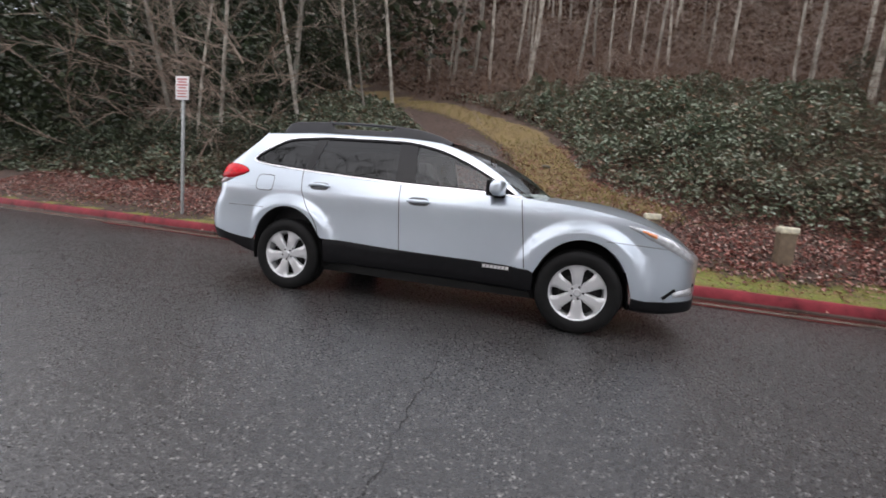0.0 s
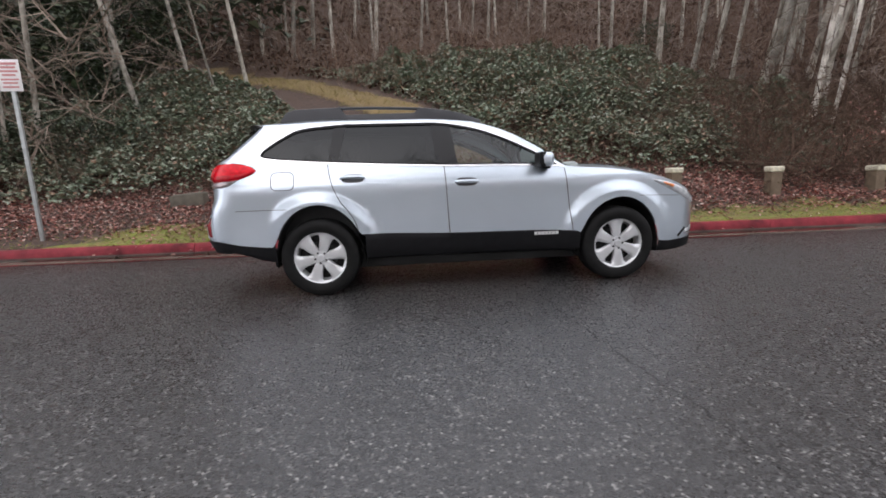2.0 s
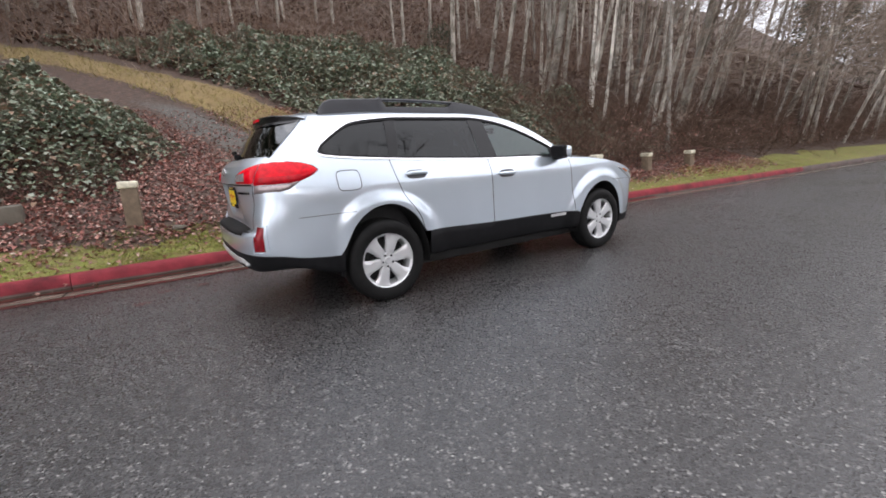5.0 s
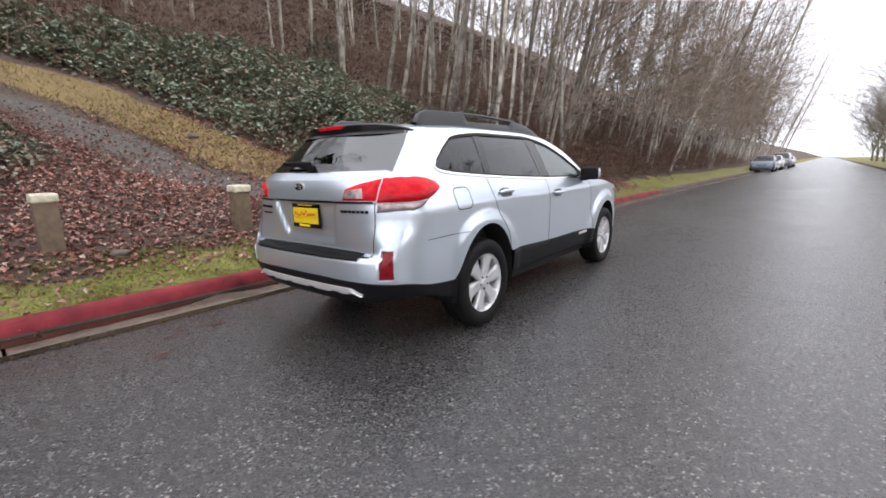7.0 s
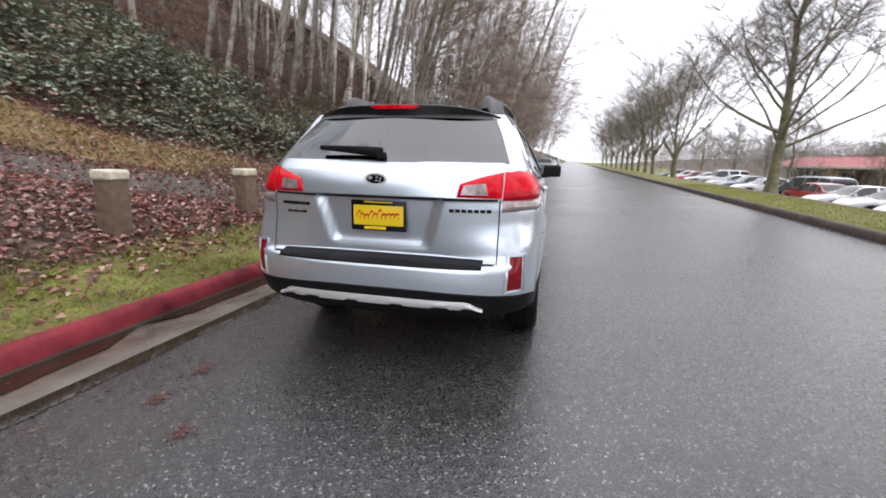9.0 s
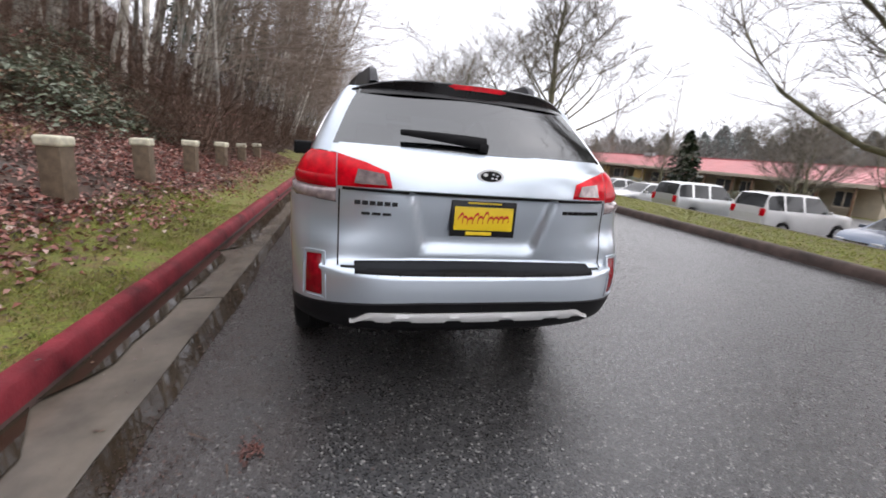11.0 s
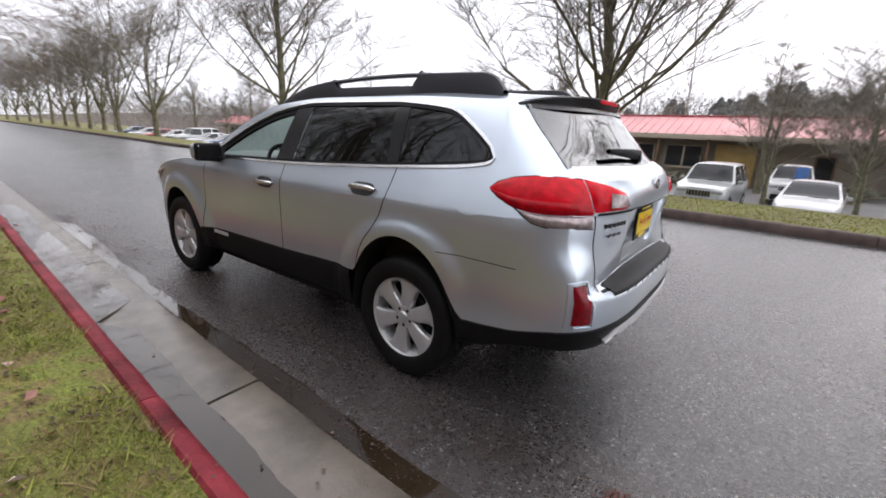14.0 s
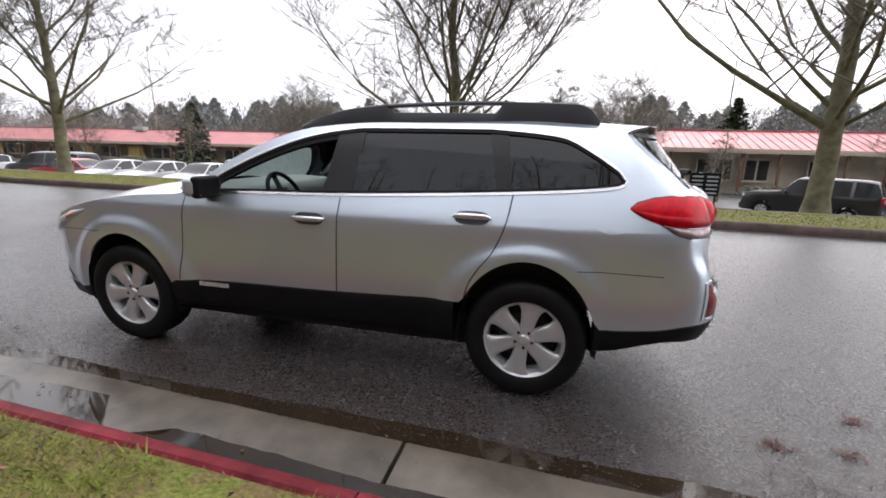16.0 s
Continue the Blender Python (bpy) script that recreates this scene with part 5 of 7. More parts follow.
def blades(x, y, z, length, width, lean):
    n = len(x)
    yaw = rng.uniform(0, 2 * math.pi, n)
    w = np.stack([np.cos(yaw), np.sin(yaw), np.zeros(n)], 1) * (width * rng.uniform(0.6, 1.3, n))[:, None]
    base = np.stack([x, y, z], 1)
    ln = length * rng.uniform(0.45, 1.4, n)
    tip = base + np.stack([rng.normal(0, lean, n) * ln, rng.normal(0, lean, n) * ln, ln], 1)
    verts = np.stack([base - w, base + w, tip], 1).reshape(-1, 3)
    k = np.arange(n) * 3
    return verts.tolist(), np.stack([k, k + 1, k + 2], 1).tolist()


# verge grass, thick near the walk
for count, xs, ds, ln, wd in ((170000, (-3.6, 2.6), (0.0, 1.15), 0.016, 0.0032), (50000, (-12, 16), (0.0, 1.3), 0.036, 0.006)):
    u, d = rng.uniform(*xs, count), rng.uniform(*ds, count)
    v = d + KERB_BACK
    x, y = u * CR - v * SR, u * SR + v * CR
    patchy = np.array([soft_noise(a, b, 1.4, 31) + 0.5 * soft_noise(a, b, 4.0, 32) for a, b in zip(x, y)])
    keep = rng.uniform(0, 1, count) < np.clip(0.55 + 1.2 * patchy, 0.06, 1) * np.clip((1.25 - d) / 0.5, 0, 1) * (0.25 + 0.75 * np.clip((u + 6.5) / 2.5, 0, 1)) * (1 - 0.5 * np.clip((u - 1.5) / 2.5, 0, 1))
    x, y = x[keep], y[keep]
    z = np.array([height(a, b) for a, b in zip(x, y)]) - 0.004
    verts, faces = blades(x, y, z, ln, wd, 1.0)
    stuff("verge_grass", verts, faces, M_MOSS, "short mossy grass along the kerb", "grass")
count = 80000
x, y = rng.uniform(-14, 5, count), rng.uniform(4.5, 22, count)
t = field(FIELD_T, x, y)
keep = (t > 0.6) & (t < 2.4) & (rng.uniform(0, 1, count) < np.clip(9 / y, 0.3, 1)) & (field(FIELD_R, x, y) < 0.5)
x, y = x[keep], y[keep]
verts, faces = blades(x, y, field(FIELD_H, x, y) - 0.01, 0.13, 0.008, 0.8)
stuff("bank_grass", verts, faces, M_STRAW, "tufted yellow grass beside the trail", "grass")


# bare alders
def tube(verts, faces, points, radii, sides):
    base = len(verts)
    for k, (p, r) in enumerate(zip(points, radii)):
        d = (points[min(k + 1, len(points) - 1)] - points[max(k - 1, 0)]).normalized()
        a = d.orthogonal().normalized() if abs(d.z) < 0.95 else Vector((1, 0, 0)).cross(d).normalized()
        b = d.cross(a)
        for i in range(sides):
            t = 2 * math.pi * i / sides
            verts.append(tuple(p + (a * math.cos(t) + b * math.sin(t)) * r))
    for k in range(len(points) - 1):
        for i in range(sides):
            j = (i + 1) % sides
            faces.append((base + k * sides + i, base + k * sides + j, base + (k + 1) * sides + j, base + (k + 1) * sides + i))


def tree_meshes(name, seed, tall, thick, bend, first, limbs, reach, twigs, bark=None):
    """Trunk and crown of a bare tree."""
    r = random.Random(seed)
    tv, tf, cv, cf = [], [], [], []
    ax, ay = r.uniform(-1, 1) * bend, r.uniform(-1, 1) * bend
    wob = r.uniform(0, 6)
    def axis(t):
        return Vector((ax * t * t * tall + 0.12 * math.sin(wob + 4 * t), ay * t * t * tall + 0.12 * math.cos(wob + 3.3 * t) - 0.12 * math.cos(wob), tall * t))
    n = 11
    origin = axis(0)
    pts = [axis(k / n) - Vector((origin.x, origin.y, 0)) for k in range(n + 1)]
    pts[0].z = -0.4
    rad = [thick * (1.25 if k == 0 else 1.0) * (1 - 0.9 * k / n) ** 0.85 + 0.008 for k in range(n + 1)]
    tube(tv, tf, pts, rad, 9)
    s_start, s_end, s_rad = [], [], []
    for k in range(limbs):
        t = first + (0.97 - first) * (k + r.random()) / limbs
        i = min(int(t * n), n - 1)
        p = pts[i].lerp(pts[i + 1], t * n - i)
        a = r.uniform(0, 2 * math.pi)
        rise = r.uniform(0.35, 1.1)
        long = reach * (1.15 - t) * r.uniform(0.5, 1.2) + 0.4
        line = [p]
        d = Vector((math.cos(a), math.sin(a), rise)).normalized()
        for q in range(4):
            d = (d + Vector((r.uniform(-0.22, 0.22), r.uniform(-0.22, 0.22), r.uniform(-0.1, 0.22)))).normalized()
            line.append(line[-1] + d * long / 4)
        br = thick * 0.24 * (1.1 - t) + 0.006
        tube(cv, cf, line, [br, br * 0.75, br * 0.5, br * 0.3, br * 0.12], 4)
        for q in range(twigs):
            w = r.uniform(0.2, 1.0)
            j = min(int(w * 4), 3)
            b = line[j].lerp(line[j + 1], w * 4 - j)
            e = (d + Vector((r.uniform(-0.9, 0.9), r.uniform(-0.9, 0.9), r.uniform(-0.4, 0.6)))).normalized() * r.uniform(0.25, 0.85) * long * 0.45
            s_start.append(b), s_end.append(b + e), s_rad.append(br * 0.22 + 0.003)
            if q % 2 == 0:
                m = b + e * 0.5
                s_start.append(m), s_end.append(m + (e + Vector((r.uniform(-1, 1), r.uniform(-1, 1), r.uniform(-0.5, 0.6))) * e.length).normalized() * e.length * 0.6), s_rad.append(0.004)
    wv, wf = sticks([tuple(v) for v in s_start], [tuple(v) for v in s_end], s_rad)
    base = len(cv)
    cv += [tuple(v) for v in wv]
    cf += [tuple(i + base for i in f) for f in wf]
    out = []
    for label, vs, fs, m in (("trunk", tv, tf, bark or M_BARK), ("crown", cv, cf, M_BRANCH)):
        me = bpy.data.meshes.new(name + "_" + label)
        me.from_pydata(vs, [], fs)
        me.polygons.foreach_set("use_smooth", [True] * len(fs))
        me.materials.append(m)
        out.append(me)
    return out


ALDERS = [tree_meshes("alder", 100 + k, tall, thick, bend, first, limbs, reach, 20) for k, (tall, thick, bend, first, limbs, reach) in enumerate([(20, 0.09, 0.05, 0.2, 40, 4.2), (24, 0.11, 0.06, 0.22, 44, 4.8), (17, 0.066, 0.06, 0.15, 36, 3.6), (21, 0.085, 0.05, 0.25, 38, 4.0), (11, 0.05, 0.1, 0.12, 30, 2.6), (25, 0.125, 0.05, 0.2, 46, 5.2)])]


def plant(meshes, at, turn, scale, lean=(0, 0), label="bare alder with pale mottled bark on the bank", group="bare alders on the bank"):
    tree = new("tree")
    tree.matrix_world = Matrix.Translation(at) @ Matrix.Rotation(lean[0], 4, "X") @ Matrix.Rotation(lean[1], 4, "Y") @ Matrix.Rotation(turn, 4, "Z") @ Matrix.Scale(scale, 4)
    tagged(tree, label, "tree", group)
    for name, me in zip(("trunk", "crown"), meshes):
        ob = new(name, me)
        ob.parent = tree
    return tree


BASES = [(-18.3, 15), (-16.2, 19.7), (-14.7, 20.1), (-13.4, 19.8), (-10.3, 29), (-7.4, 25.7), (-4.9, 26.1), (-2.1, 25.3), (2.9, 27.7), (5.8, 28.1), (12, 23.4), (12.4, 17.4), (11, 12.8), (11.3, 10.9), (14.3, 12.1), (23.5, 22), (5.1, 30.4), (7, 30.8), (13, 24), (21.9, 28.4), (16.7, 14.8), (17.0, 13.6), (16.9, 11.7), (24.6, 13.2), (24.5, 9.1), (20.5, 5.6), (22.5, 5.0), (28, 4.5), (-9.7, 27.2), (-8.1, 27.3), (-6.6, 28.6), (-2.4, 27.6), (0.9, 27.0), (11.7, 10.1), (10.6, 6.8), (14.5, 7.6), (14.9, 5.9), (16.8, 6.3)]
tree_rng = random.Random(5)


def stand(x, y, small=False):
    v = -x * SR + y * CR
    near_road = v - KERB_BACK < 13 and x > 9
    k = tree_rng.choice([0, 2, 3, 4] if small else [0, 1, 2, 3, 5])
    lean = (tree_rng.uniform(0.05, 0.24) + (0.12 if v - KERB_BACK < 6 else 0) if near_road else tree_rng.uniform(-0.05, 0.07), tree_rng.uniform(-0.02, 0.12) if near_road else tree_rng.uniform(-0.06, 0.06))
    plant(ALDERS[k], (x, y, height(x, y)), tree_rng.uniform(0, 6.28), tree_rng.uniform(0.8, 1.15), lean)


for x, y in BASES:
    stand(x, y)
for k in range(66):
    u = 10 + 100 * (k / 66) ** 1.3 + tree_rng.uniform(-1, 1)
    v = KERB_BACK + 2.2 + 9 * tree_rng.random() ** 1.3
    p = plan(u, v)
    stand(p.x, p.y, tree_rng.random() < 0.4)
for k in range(64):
    stand(tree_rng.uniform(-40, 48), tree_rng.uniform(31, 56))
for k in range(16):
    stand(tree_rng.uniform(14, 46), tree_rng.uniform(14, 30))
# slim pale stems along the wood's edge
M_BARK_PALE = blotched_bark("pale_alder_bark", (0.44, 0.41, 0.365), (0.12, 0.095, 0.07), 0.3)
SLIM = [tree_meshes("slim_alder", 150 + k, tall, thick, 0.05, 0.25, 14, 2.4, 6, M_BARK_PALE) for k, (tall, thick) in enumerate([(15, 0.06), (13, 0.048), (17, 0.072)])]
for k in range(54):
    p = plan(9.5 + 62 * (k / 54) ** 1.25 + tree_rng.uniform(-0.8, 0.8), KERB_BACK + tree_rng.uniform(1.7, 6.5))
    plant(SLIM[k % 3], (p.x, p.y, height(p.x, p.y)), tree_rng.uniform(0, 6.28), tree_rng.uniform(0.8, 1.15), (tree_rng.uniform(0.0, 0.3), tree_rng.uniform(-0.05, 0.12)), "slim bare alder with pale bark at the wood's edge", "slim alders at the wood's edge")
# stems and arching limbs by the road sign
for x, y, k, turn in ((-9.6, 6.2, 4, 0.5), (-9.2, 6.6, 2, 2.5), (-11.5, 7.4, 0, 1.0), (-8.3, 9.5, 3, 4.0), (-12.6, 8.8, 2, 3.0), (-7.2, 12.5, 4, 1.2), (-6.4, 13.4, 3, 5.0), (-15.5, 9.0, 1, 0.3), (-10.5, 12.0, 5, 2.0), (-9.0, 14.6, 0, 2.8)):
    plant(ALDERS[k], (x, y, height(x, y)), turn, 0.85, (tree_rng.uniform(-0.1, 0.12), tree_rng.uniform(-0.25, 0.1)), "mossy bare tree among dark evergreen undergrowth")


# dark evergreen growth beyond the sign
def leaf_mass(count, lumps, size, material, label, category, name):
    cs = []
    for cx, cy, rx, ry, h in lumps:
        n = int(count * rx * ry * h / sum(a[2] * a[3] * a[4] for a in lumps))
        d = rng.normal(0, 1, (n, 3))
        d /= np.linalg.norm(d, axis=1, keepdims=True)
        r = rng.uniform(0.25, 1.0, n) ** 0.4 * (1 + 0.25 * np.sin(d[:, 0] * 7 + cx) * np.cos(d[:, 2] * 6 + cy))
        p = d * r[:, None] * np.array([rx, ry, h / 2])
        cs.append(p + np.array([cx, cy, height(cx, cy) + h * 0.42]))
    c = np.concatenate(cs)
    verts, faces = leaves(c, size, size * 0.7, 0.9)
    return stuff(name, verts, faces, material, label, category)


leaf_mass(90000, [(-14.5, 6.2, 2.2, 1.6, 7.5), (-18.5, 7.5, 2.6, 2.2, 9), (-11.2, 9.6, 2.2, 1.8, 5.5), (-23, 8.5, 3.4, 2.6, 9), (-15, 12, 3.5, 2.5, 9), (-20, 15, 4, 3, 11), (-29, 9, 4, 3, 9), (-26, 18, 5, 4, 12), (-13, 17, 3, 3, 10)], 0.24, M_IVY, "dark evergreen trees and ivy beyond the sign", "evergreens", "evergreen_growth")
leaf_mass(16000, [(-10.5, 6.6, 2.0, 1.2, 1.8), (-8.2, 6.8, 1.6, 1.2, 1.5), (-12.5, 5.6, 1.6, 0.9, 1.4), (-7.0, 9.5, 2.0, 1.6, 1.6), (-16.5, 5.2, 2.0, 0.9, 1.3)], 0.1, M_IVY, "low dark ivy and salal under the trees", "undergrowth", "undergrowth")
leaf_mass(2600, [(14.6, 22.0, 1.2, 1.2, 2.6), (26, 6.4, 0.7, 0.6, 1.0), (32, 5.6, 0.8, 0.6, 1.1), (9.5, 5.6, 0.8, 0.6, 0.8)], 0.12, M_IVY, "small evergreen shrubs among the alders", "shrubs", "shrubs")

# dead fern and leaf drifts on the upper slope
n = 46000
x, y = rng.uniform(-30, 100, n), 11 + 50 * rng.uniform(0, 1, n) ** 1.3
t = field(FIELD_T, x, np.clip(y, 1, 47))
keep = (np.abs(t) > 3.0) & ((field(FIELD_R, x, np.clip(y, 1, 47)) + field(FIELD_L, x, np.clip(y, 1, 47))) < 0.6)
x, y = x[keep], y[keep]
z = np.array([height(a, b) for a, b in zip(x, y)])
size = 0.16 + 0.009 * y
verts, faces = leaves(np.stack([x, y, z + rng.uniform(0, 0.22, len(x)) + 0.003 * y], 1), size, size * 0.5, 0.9)
stuff("dead_fern", verts, faces, leafy("dead_fern_brown", [(0.0, (0.022, 0.012, 0.008)), (0.5, (0.047, 0.025, 0.016)), (0.85, (0.09, 0.05, 0.034)), (0.95, (0.04, 0.042, 0.024)), (1.0, (0.12, 0.072, 0.05))], 0.9, 0.05), "dead brown fern and leaf drifts on the slope", "dead fern")

# brown brush along the wood's edge and up the slope
for count, box, tall, rad in ((26000, (6.5, 50, 1.5, 9.5), 1.7, 0.006), (34000, (-29, 48, 15, 46), 3.2, 0.009)):
    if count == 26000:
        u = box[0] + (box[1] - box[0]) * rng.uniform(0, 1, count) ** 1.4
        v = KERB_BACK + rng.uniform(box[2], box[3], count)
        x, y = u * CR - v * SR, u * SR + v * CR
    else:
        x, y = rng.uniform(box[0], box[1], count), rng.uniform(box[2], box[3], count)
        far = np.abs(field(FIELD_T, x, y)) > 2.0
        x, y = x[far], y[far]
    n = len(x)
    z = field(FIELD_H, np.clip(x, -29, 49), y)
    a = np.stack([x, y, z + rng.uniform(0, 0.5, n)], 1)
    b = a + np.stack([rng.normal(0, 0.7, n), rng.normal(0, 0.7, n), tall * rng.uniform(-0.05, 1.0, n) ** 2], 1)
    verts, faces = sticks(a, b, rad * rng.uniform(0.5, 1.5, n))
    stuff("brush", verts, faces, M_TWIG, "tangled brown leafless brush", "brush")
n = 14000
u = 7 + 40 * rng.uniform(0, 1, n) ** 1.5
v = KERB_BACK + 1.9 + rng.uniform(0, 5.5, n)
x, y = u * CR - v * SR, u * SR + v * CR
lump = np.array([soft_noise(a, b, 0.7, 41) for a, b in zip(x, y)])
keep = lump > -0.1
x, y, lump = x[keep], y[keep], lump[keep]
verts, faces = leaves(np.stack([x, y, field(FIELD_H, np.clip(x, -29, 49), y) + rng.uniform(0.1, 1.2, len(x)) * (0.6 + lump)], 1), 0.09, 0.06, 0.9)
stuff("brush_leaves", verts, faces, M_LITTER, "dead brown leaves caught in the brush", "leaves")

# fine twigs of the wood's edge, arching out over the road, and a thicket behind them
def arching(count, us, power, vs, zs, reach, seed, stout=1.0, out=(0.0, 1.2), droop=0.12, material=None):
    r = np.random.default_rng(seed)
    u = us[0] + (us[1] - us[0]) * r.uniform(0, 1, count) ** power
    v = KERB_BACK + vs[0] + (vs[1] - vs[0]) * r.uniform(0, 1, count)
    p = np.stack([u * CR - v * SR, u * SR + v * CR], 1)
    ground_z = np.array([height(a, b) for a, b in p])
    tall = zs[0] + (zs[1] - zs[0]) * r.uniform(0, 1, count) ** 1.3
    at = np.column_stack([p, ground_z + tall])
    d = np.stack([r.normal(-0.1, 0.45, count), -r.uniform(*out, count), r.uniform(0.0, 0.9, count)], 1)
    starts, ends, rads = [], [], []
    long = reach * r.uniform(0.4, 1.1, count)
    for k in range(4):
        d = d + r.normal(0, 0.22, (count, 3)) - np.array([0, 0, droop])
        d /= np.linalg.norm(d, axis=1, keepdims=True)
        nxt = at + d * (long / 4)[:, None]
        starts.append(at), ends.append(at + (nxt - at) * 1.25), rads.append(np.full(count, stout * (0.011 - 0.0024 * k)))
        for q in range(5):
            b = at + (nxt - at) * r.uniform(0, 1, (count, 1))
            e = d + r.normal(0, 0.5, (count, 3))
            e /= np.linalg.norm(e, axis=1, keepdims=True)
            starts.append(b), ends.append(b + e * (long * r.uniform(0.12, 0.4, count))[:, None]), rads.append(np.full(count, stout * 0.0045))
        at = nxt
    verts, faces = sticks(np.concatenate(starts), np.concatenate(ends), np.concatenate(rads))
    return stuff("twig_thicket", verts, faces, material or M_HAZE_TWIG, "fine brown leafless twigs at the wood's edge", "twigs")


M_DARK_TWIG = leafy("dark_brush_twig", [(0.0, (0.025, 0.014, 0.01)), (0.6, (0.075, 0.044, 0.03)), (1.0, (0.16, 0.105, 0.075))], 0.8, 0.2)
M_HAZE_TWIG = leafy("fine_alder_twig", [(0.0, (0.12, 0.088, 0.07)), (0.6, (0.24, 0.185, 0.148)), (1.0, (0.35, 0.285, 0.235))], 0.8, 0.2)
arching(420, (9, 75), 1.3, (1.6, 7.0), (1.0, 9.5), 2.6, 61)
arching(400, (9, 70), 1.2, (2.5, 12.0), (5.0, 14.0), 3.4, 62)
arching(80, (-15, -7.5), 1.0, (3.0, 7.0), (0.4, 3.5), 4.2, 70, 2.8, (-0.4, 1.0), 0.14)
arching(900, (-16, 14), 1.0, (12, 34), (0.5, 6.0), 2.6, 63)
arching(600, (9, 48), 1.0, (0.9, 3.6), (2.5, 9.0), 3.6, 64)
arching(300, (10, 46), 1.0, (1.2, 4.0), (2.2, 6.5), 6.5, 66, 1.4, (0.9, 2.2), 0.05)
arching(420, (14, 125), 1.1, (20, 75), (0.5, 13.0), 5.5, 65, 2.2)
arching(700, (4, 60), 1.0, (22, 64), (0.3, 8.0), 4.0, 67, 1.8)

arching(1300, (6.5, 34), 1.2, (1.3, 7.5), (0.0, 1.3), 1.9, 81, 1.2, (-0.6, 0.8), 0.1, M_DARK_TWIG)
arching(350, (7, 40), 1.1, (3.0, 9.0), (0.5, 2.6), 2.6, 82, 1.3, (-0.6, 0.8), 0.06, M_DARK_TWIG)

# ---- things beside the road ----
def post_and_cap():
    ob = new("bollard")
    post = box_bm((0.2, 0.2, 0.86), (0, 0, 0.29), 0.012)
    for v in post.verts:
        v.co.x += 0.004 * noise.noise(v.co * 9)
    part("post", post, M_POST, ob, "weathered square wooden post")
    cap = box_bm((0.235, 0.235, 0.1), (0, 0, 0.765), 0.03, 3)
    part("cap", cap, M_CAP, ob, "chipped cream painted cap")
    return tagged(ob, "square wooden bollard with a cream cap in leaf litter", "bollard", "bollards along the verge")


first = post_and_cap()
BOLLARDS = [(-3.2, 3.42, 1.095), (-1.2, 3.27, 1.085), (0.7, 3.19, 1.06), (2.55, 3.1, 1.04), (4.38, 3.03, 1.01), (6.28, 2.94, 0.97), (8.3, 2.85, 0.92), (10.3, 2.76, 0.9)]
for k, (x, y, top) in enumerate(BOLLARDS):
    m = Matrix.Translation((x, y, top - 0.815)) @ Matrix.Rotation(ROAD_TURN + 0.1 * math.sin(k * 2.3), 4, "Z") @ Matrix.Rotation(0.03 * math.sin(k * 1.7), 4, "X")
    if k == 0:
        first.matrix_world = m
    else:
        copy_thing(first, m)

sign_at = (-6.5, 2.75)
sign = thing("road_sign", "white sign with red print on a galvanised post", "sign", at=(*sign_at, height(*sign_at)), turn=4)
zs = sign.location.z
part("post", box_bm((0.055, 0.045, 2.85), (0, 0, 1.3), 0.008), M_GALV, sign, "galvanised steel post")
face = part("panel", box_bm((0.31, 0.006, 0.46), (0, -0.032, 2.76 - zs), 0.002), M_SIGN, sign, "white sign panel")
for k, (w, z, h) in enumerate(((0.24, 2.93, 0.035), (0.2, 2.875, 0.03), (0.25, 2.82, 0.03), (0.18, 2.765, 0.03), (0.24, 2.70, 0.025), (0.2, 2.65, 0.025), (0.22, 2.59, 0.025))):
    part("print_bar", box_bm((w, 0.003, h), (0, -0.0365, z - zs), 0.0006), M_SIGN_RED, face, "red bar of print")
for z in (2.9, 2.62):
    part("bolt", box_bm((0.018, 0.012, 0.018), (0, -0.04, z - zs), 0.005), M_GALV, sign)

M_STONE = plain("grey_stone", (0.1, 0.088, 0.068), 0.8, vary=0.3, scale=6, bump=0.5, bump_scale=20)


def stone(x, y, size, label, rise=0.3):
    bm = bmesh.new()
    bmesh.ops.create_icosphere(bm, subdivisions=3, radius=1.0)
    for v in bm.verts:
        v.co *= 1 + 0.25 * noise.noise(v.co * 1.3 + Vector((x, y, 0)))
        v.co = Vector((v.co.x * size[0], v.co.y * size[1], v.co.z * size[2]))
    ob = new("stone", mesh_of("stone", bm, M_STONE))
    ob.location = (x, y, height(x, y) + size[2] * rise)
    return tagged(ob, label, "stone")


block = box_bm((0.62, 0.3, 0.4), (0, 0, 0.0), 0.03, 2)
bmesh.ops.subdivide_edges(block, edges=block.edges[:], cuts=2, use_grid_fill=True)
for v in block.verts:
    v.co += Vector((noise.noise(v.co * 5), noise.noise(v.co * 5 + Vector((7, 0, 0))), noise.noise(v.co * 5 + Vector((0, 7, 0))))) * 0.022
block_ob = new("stone", mesh_of("stone", block, M_STONE))
block_ob.matrix_world = pose(-4.75, 4.05, height(-4.75, 4.05) + 0.01, 3, -4, 6)
tagged(block_ob, "squarish grey concrete block half hidden by brambles", "stone")
for x, y, r in ((-1.5, 6.7, 0.09), (-2.7, 3.1, 0.07), (0.5, 8.6, 0.1), (-0.4, 4.1, 0.06), (-2.0, 5.4, 0.06)):
    stone(x, y, (r * 1.3, r, r * 0.7), "pale stone lying among fallen leaves")

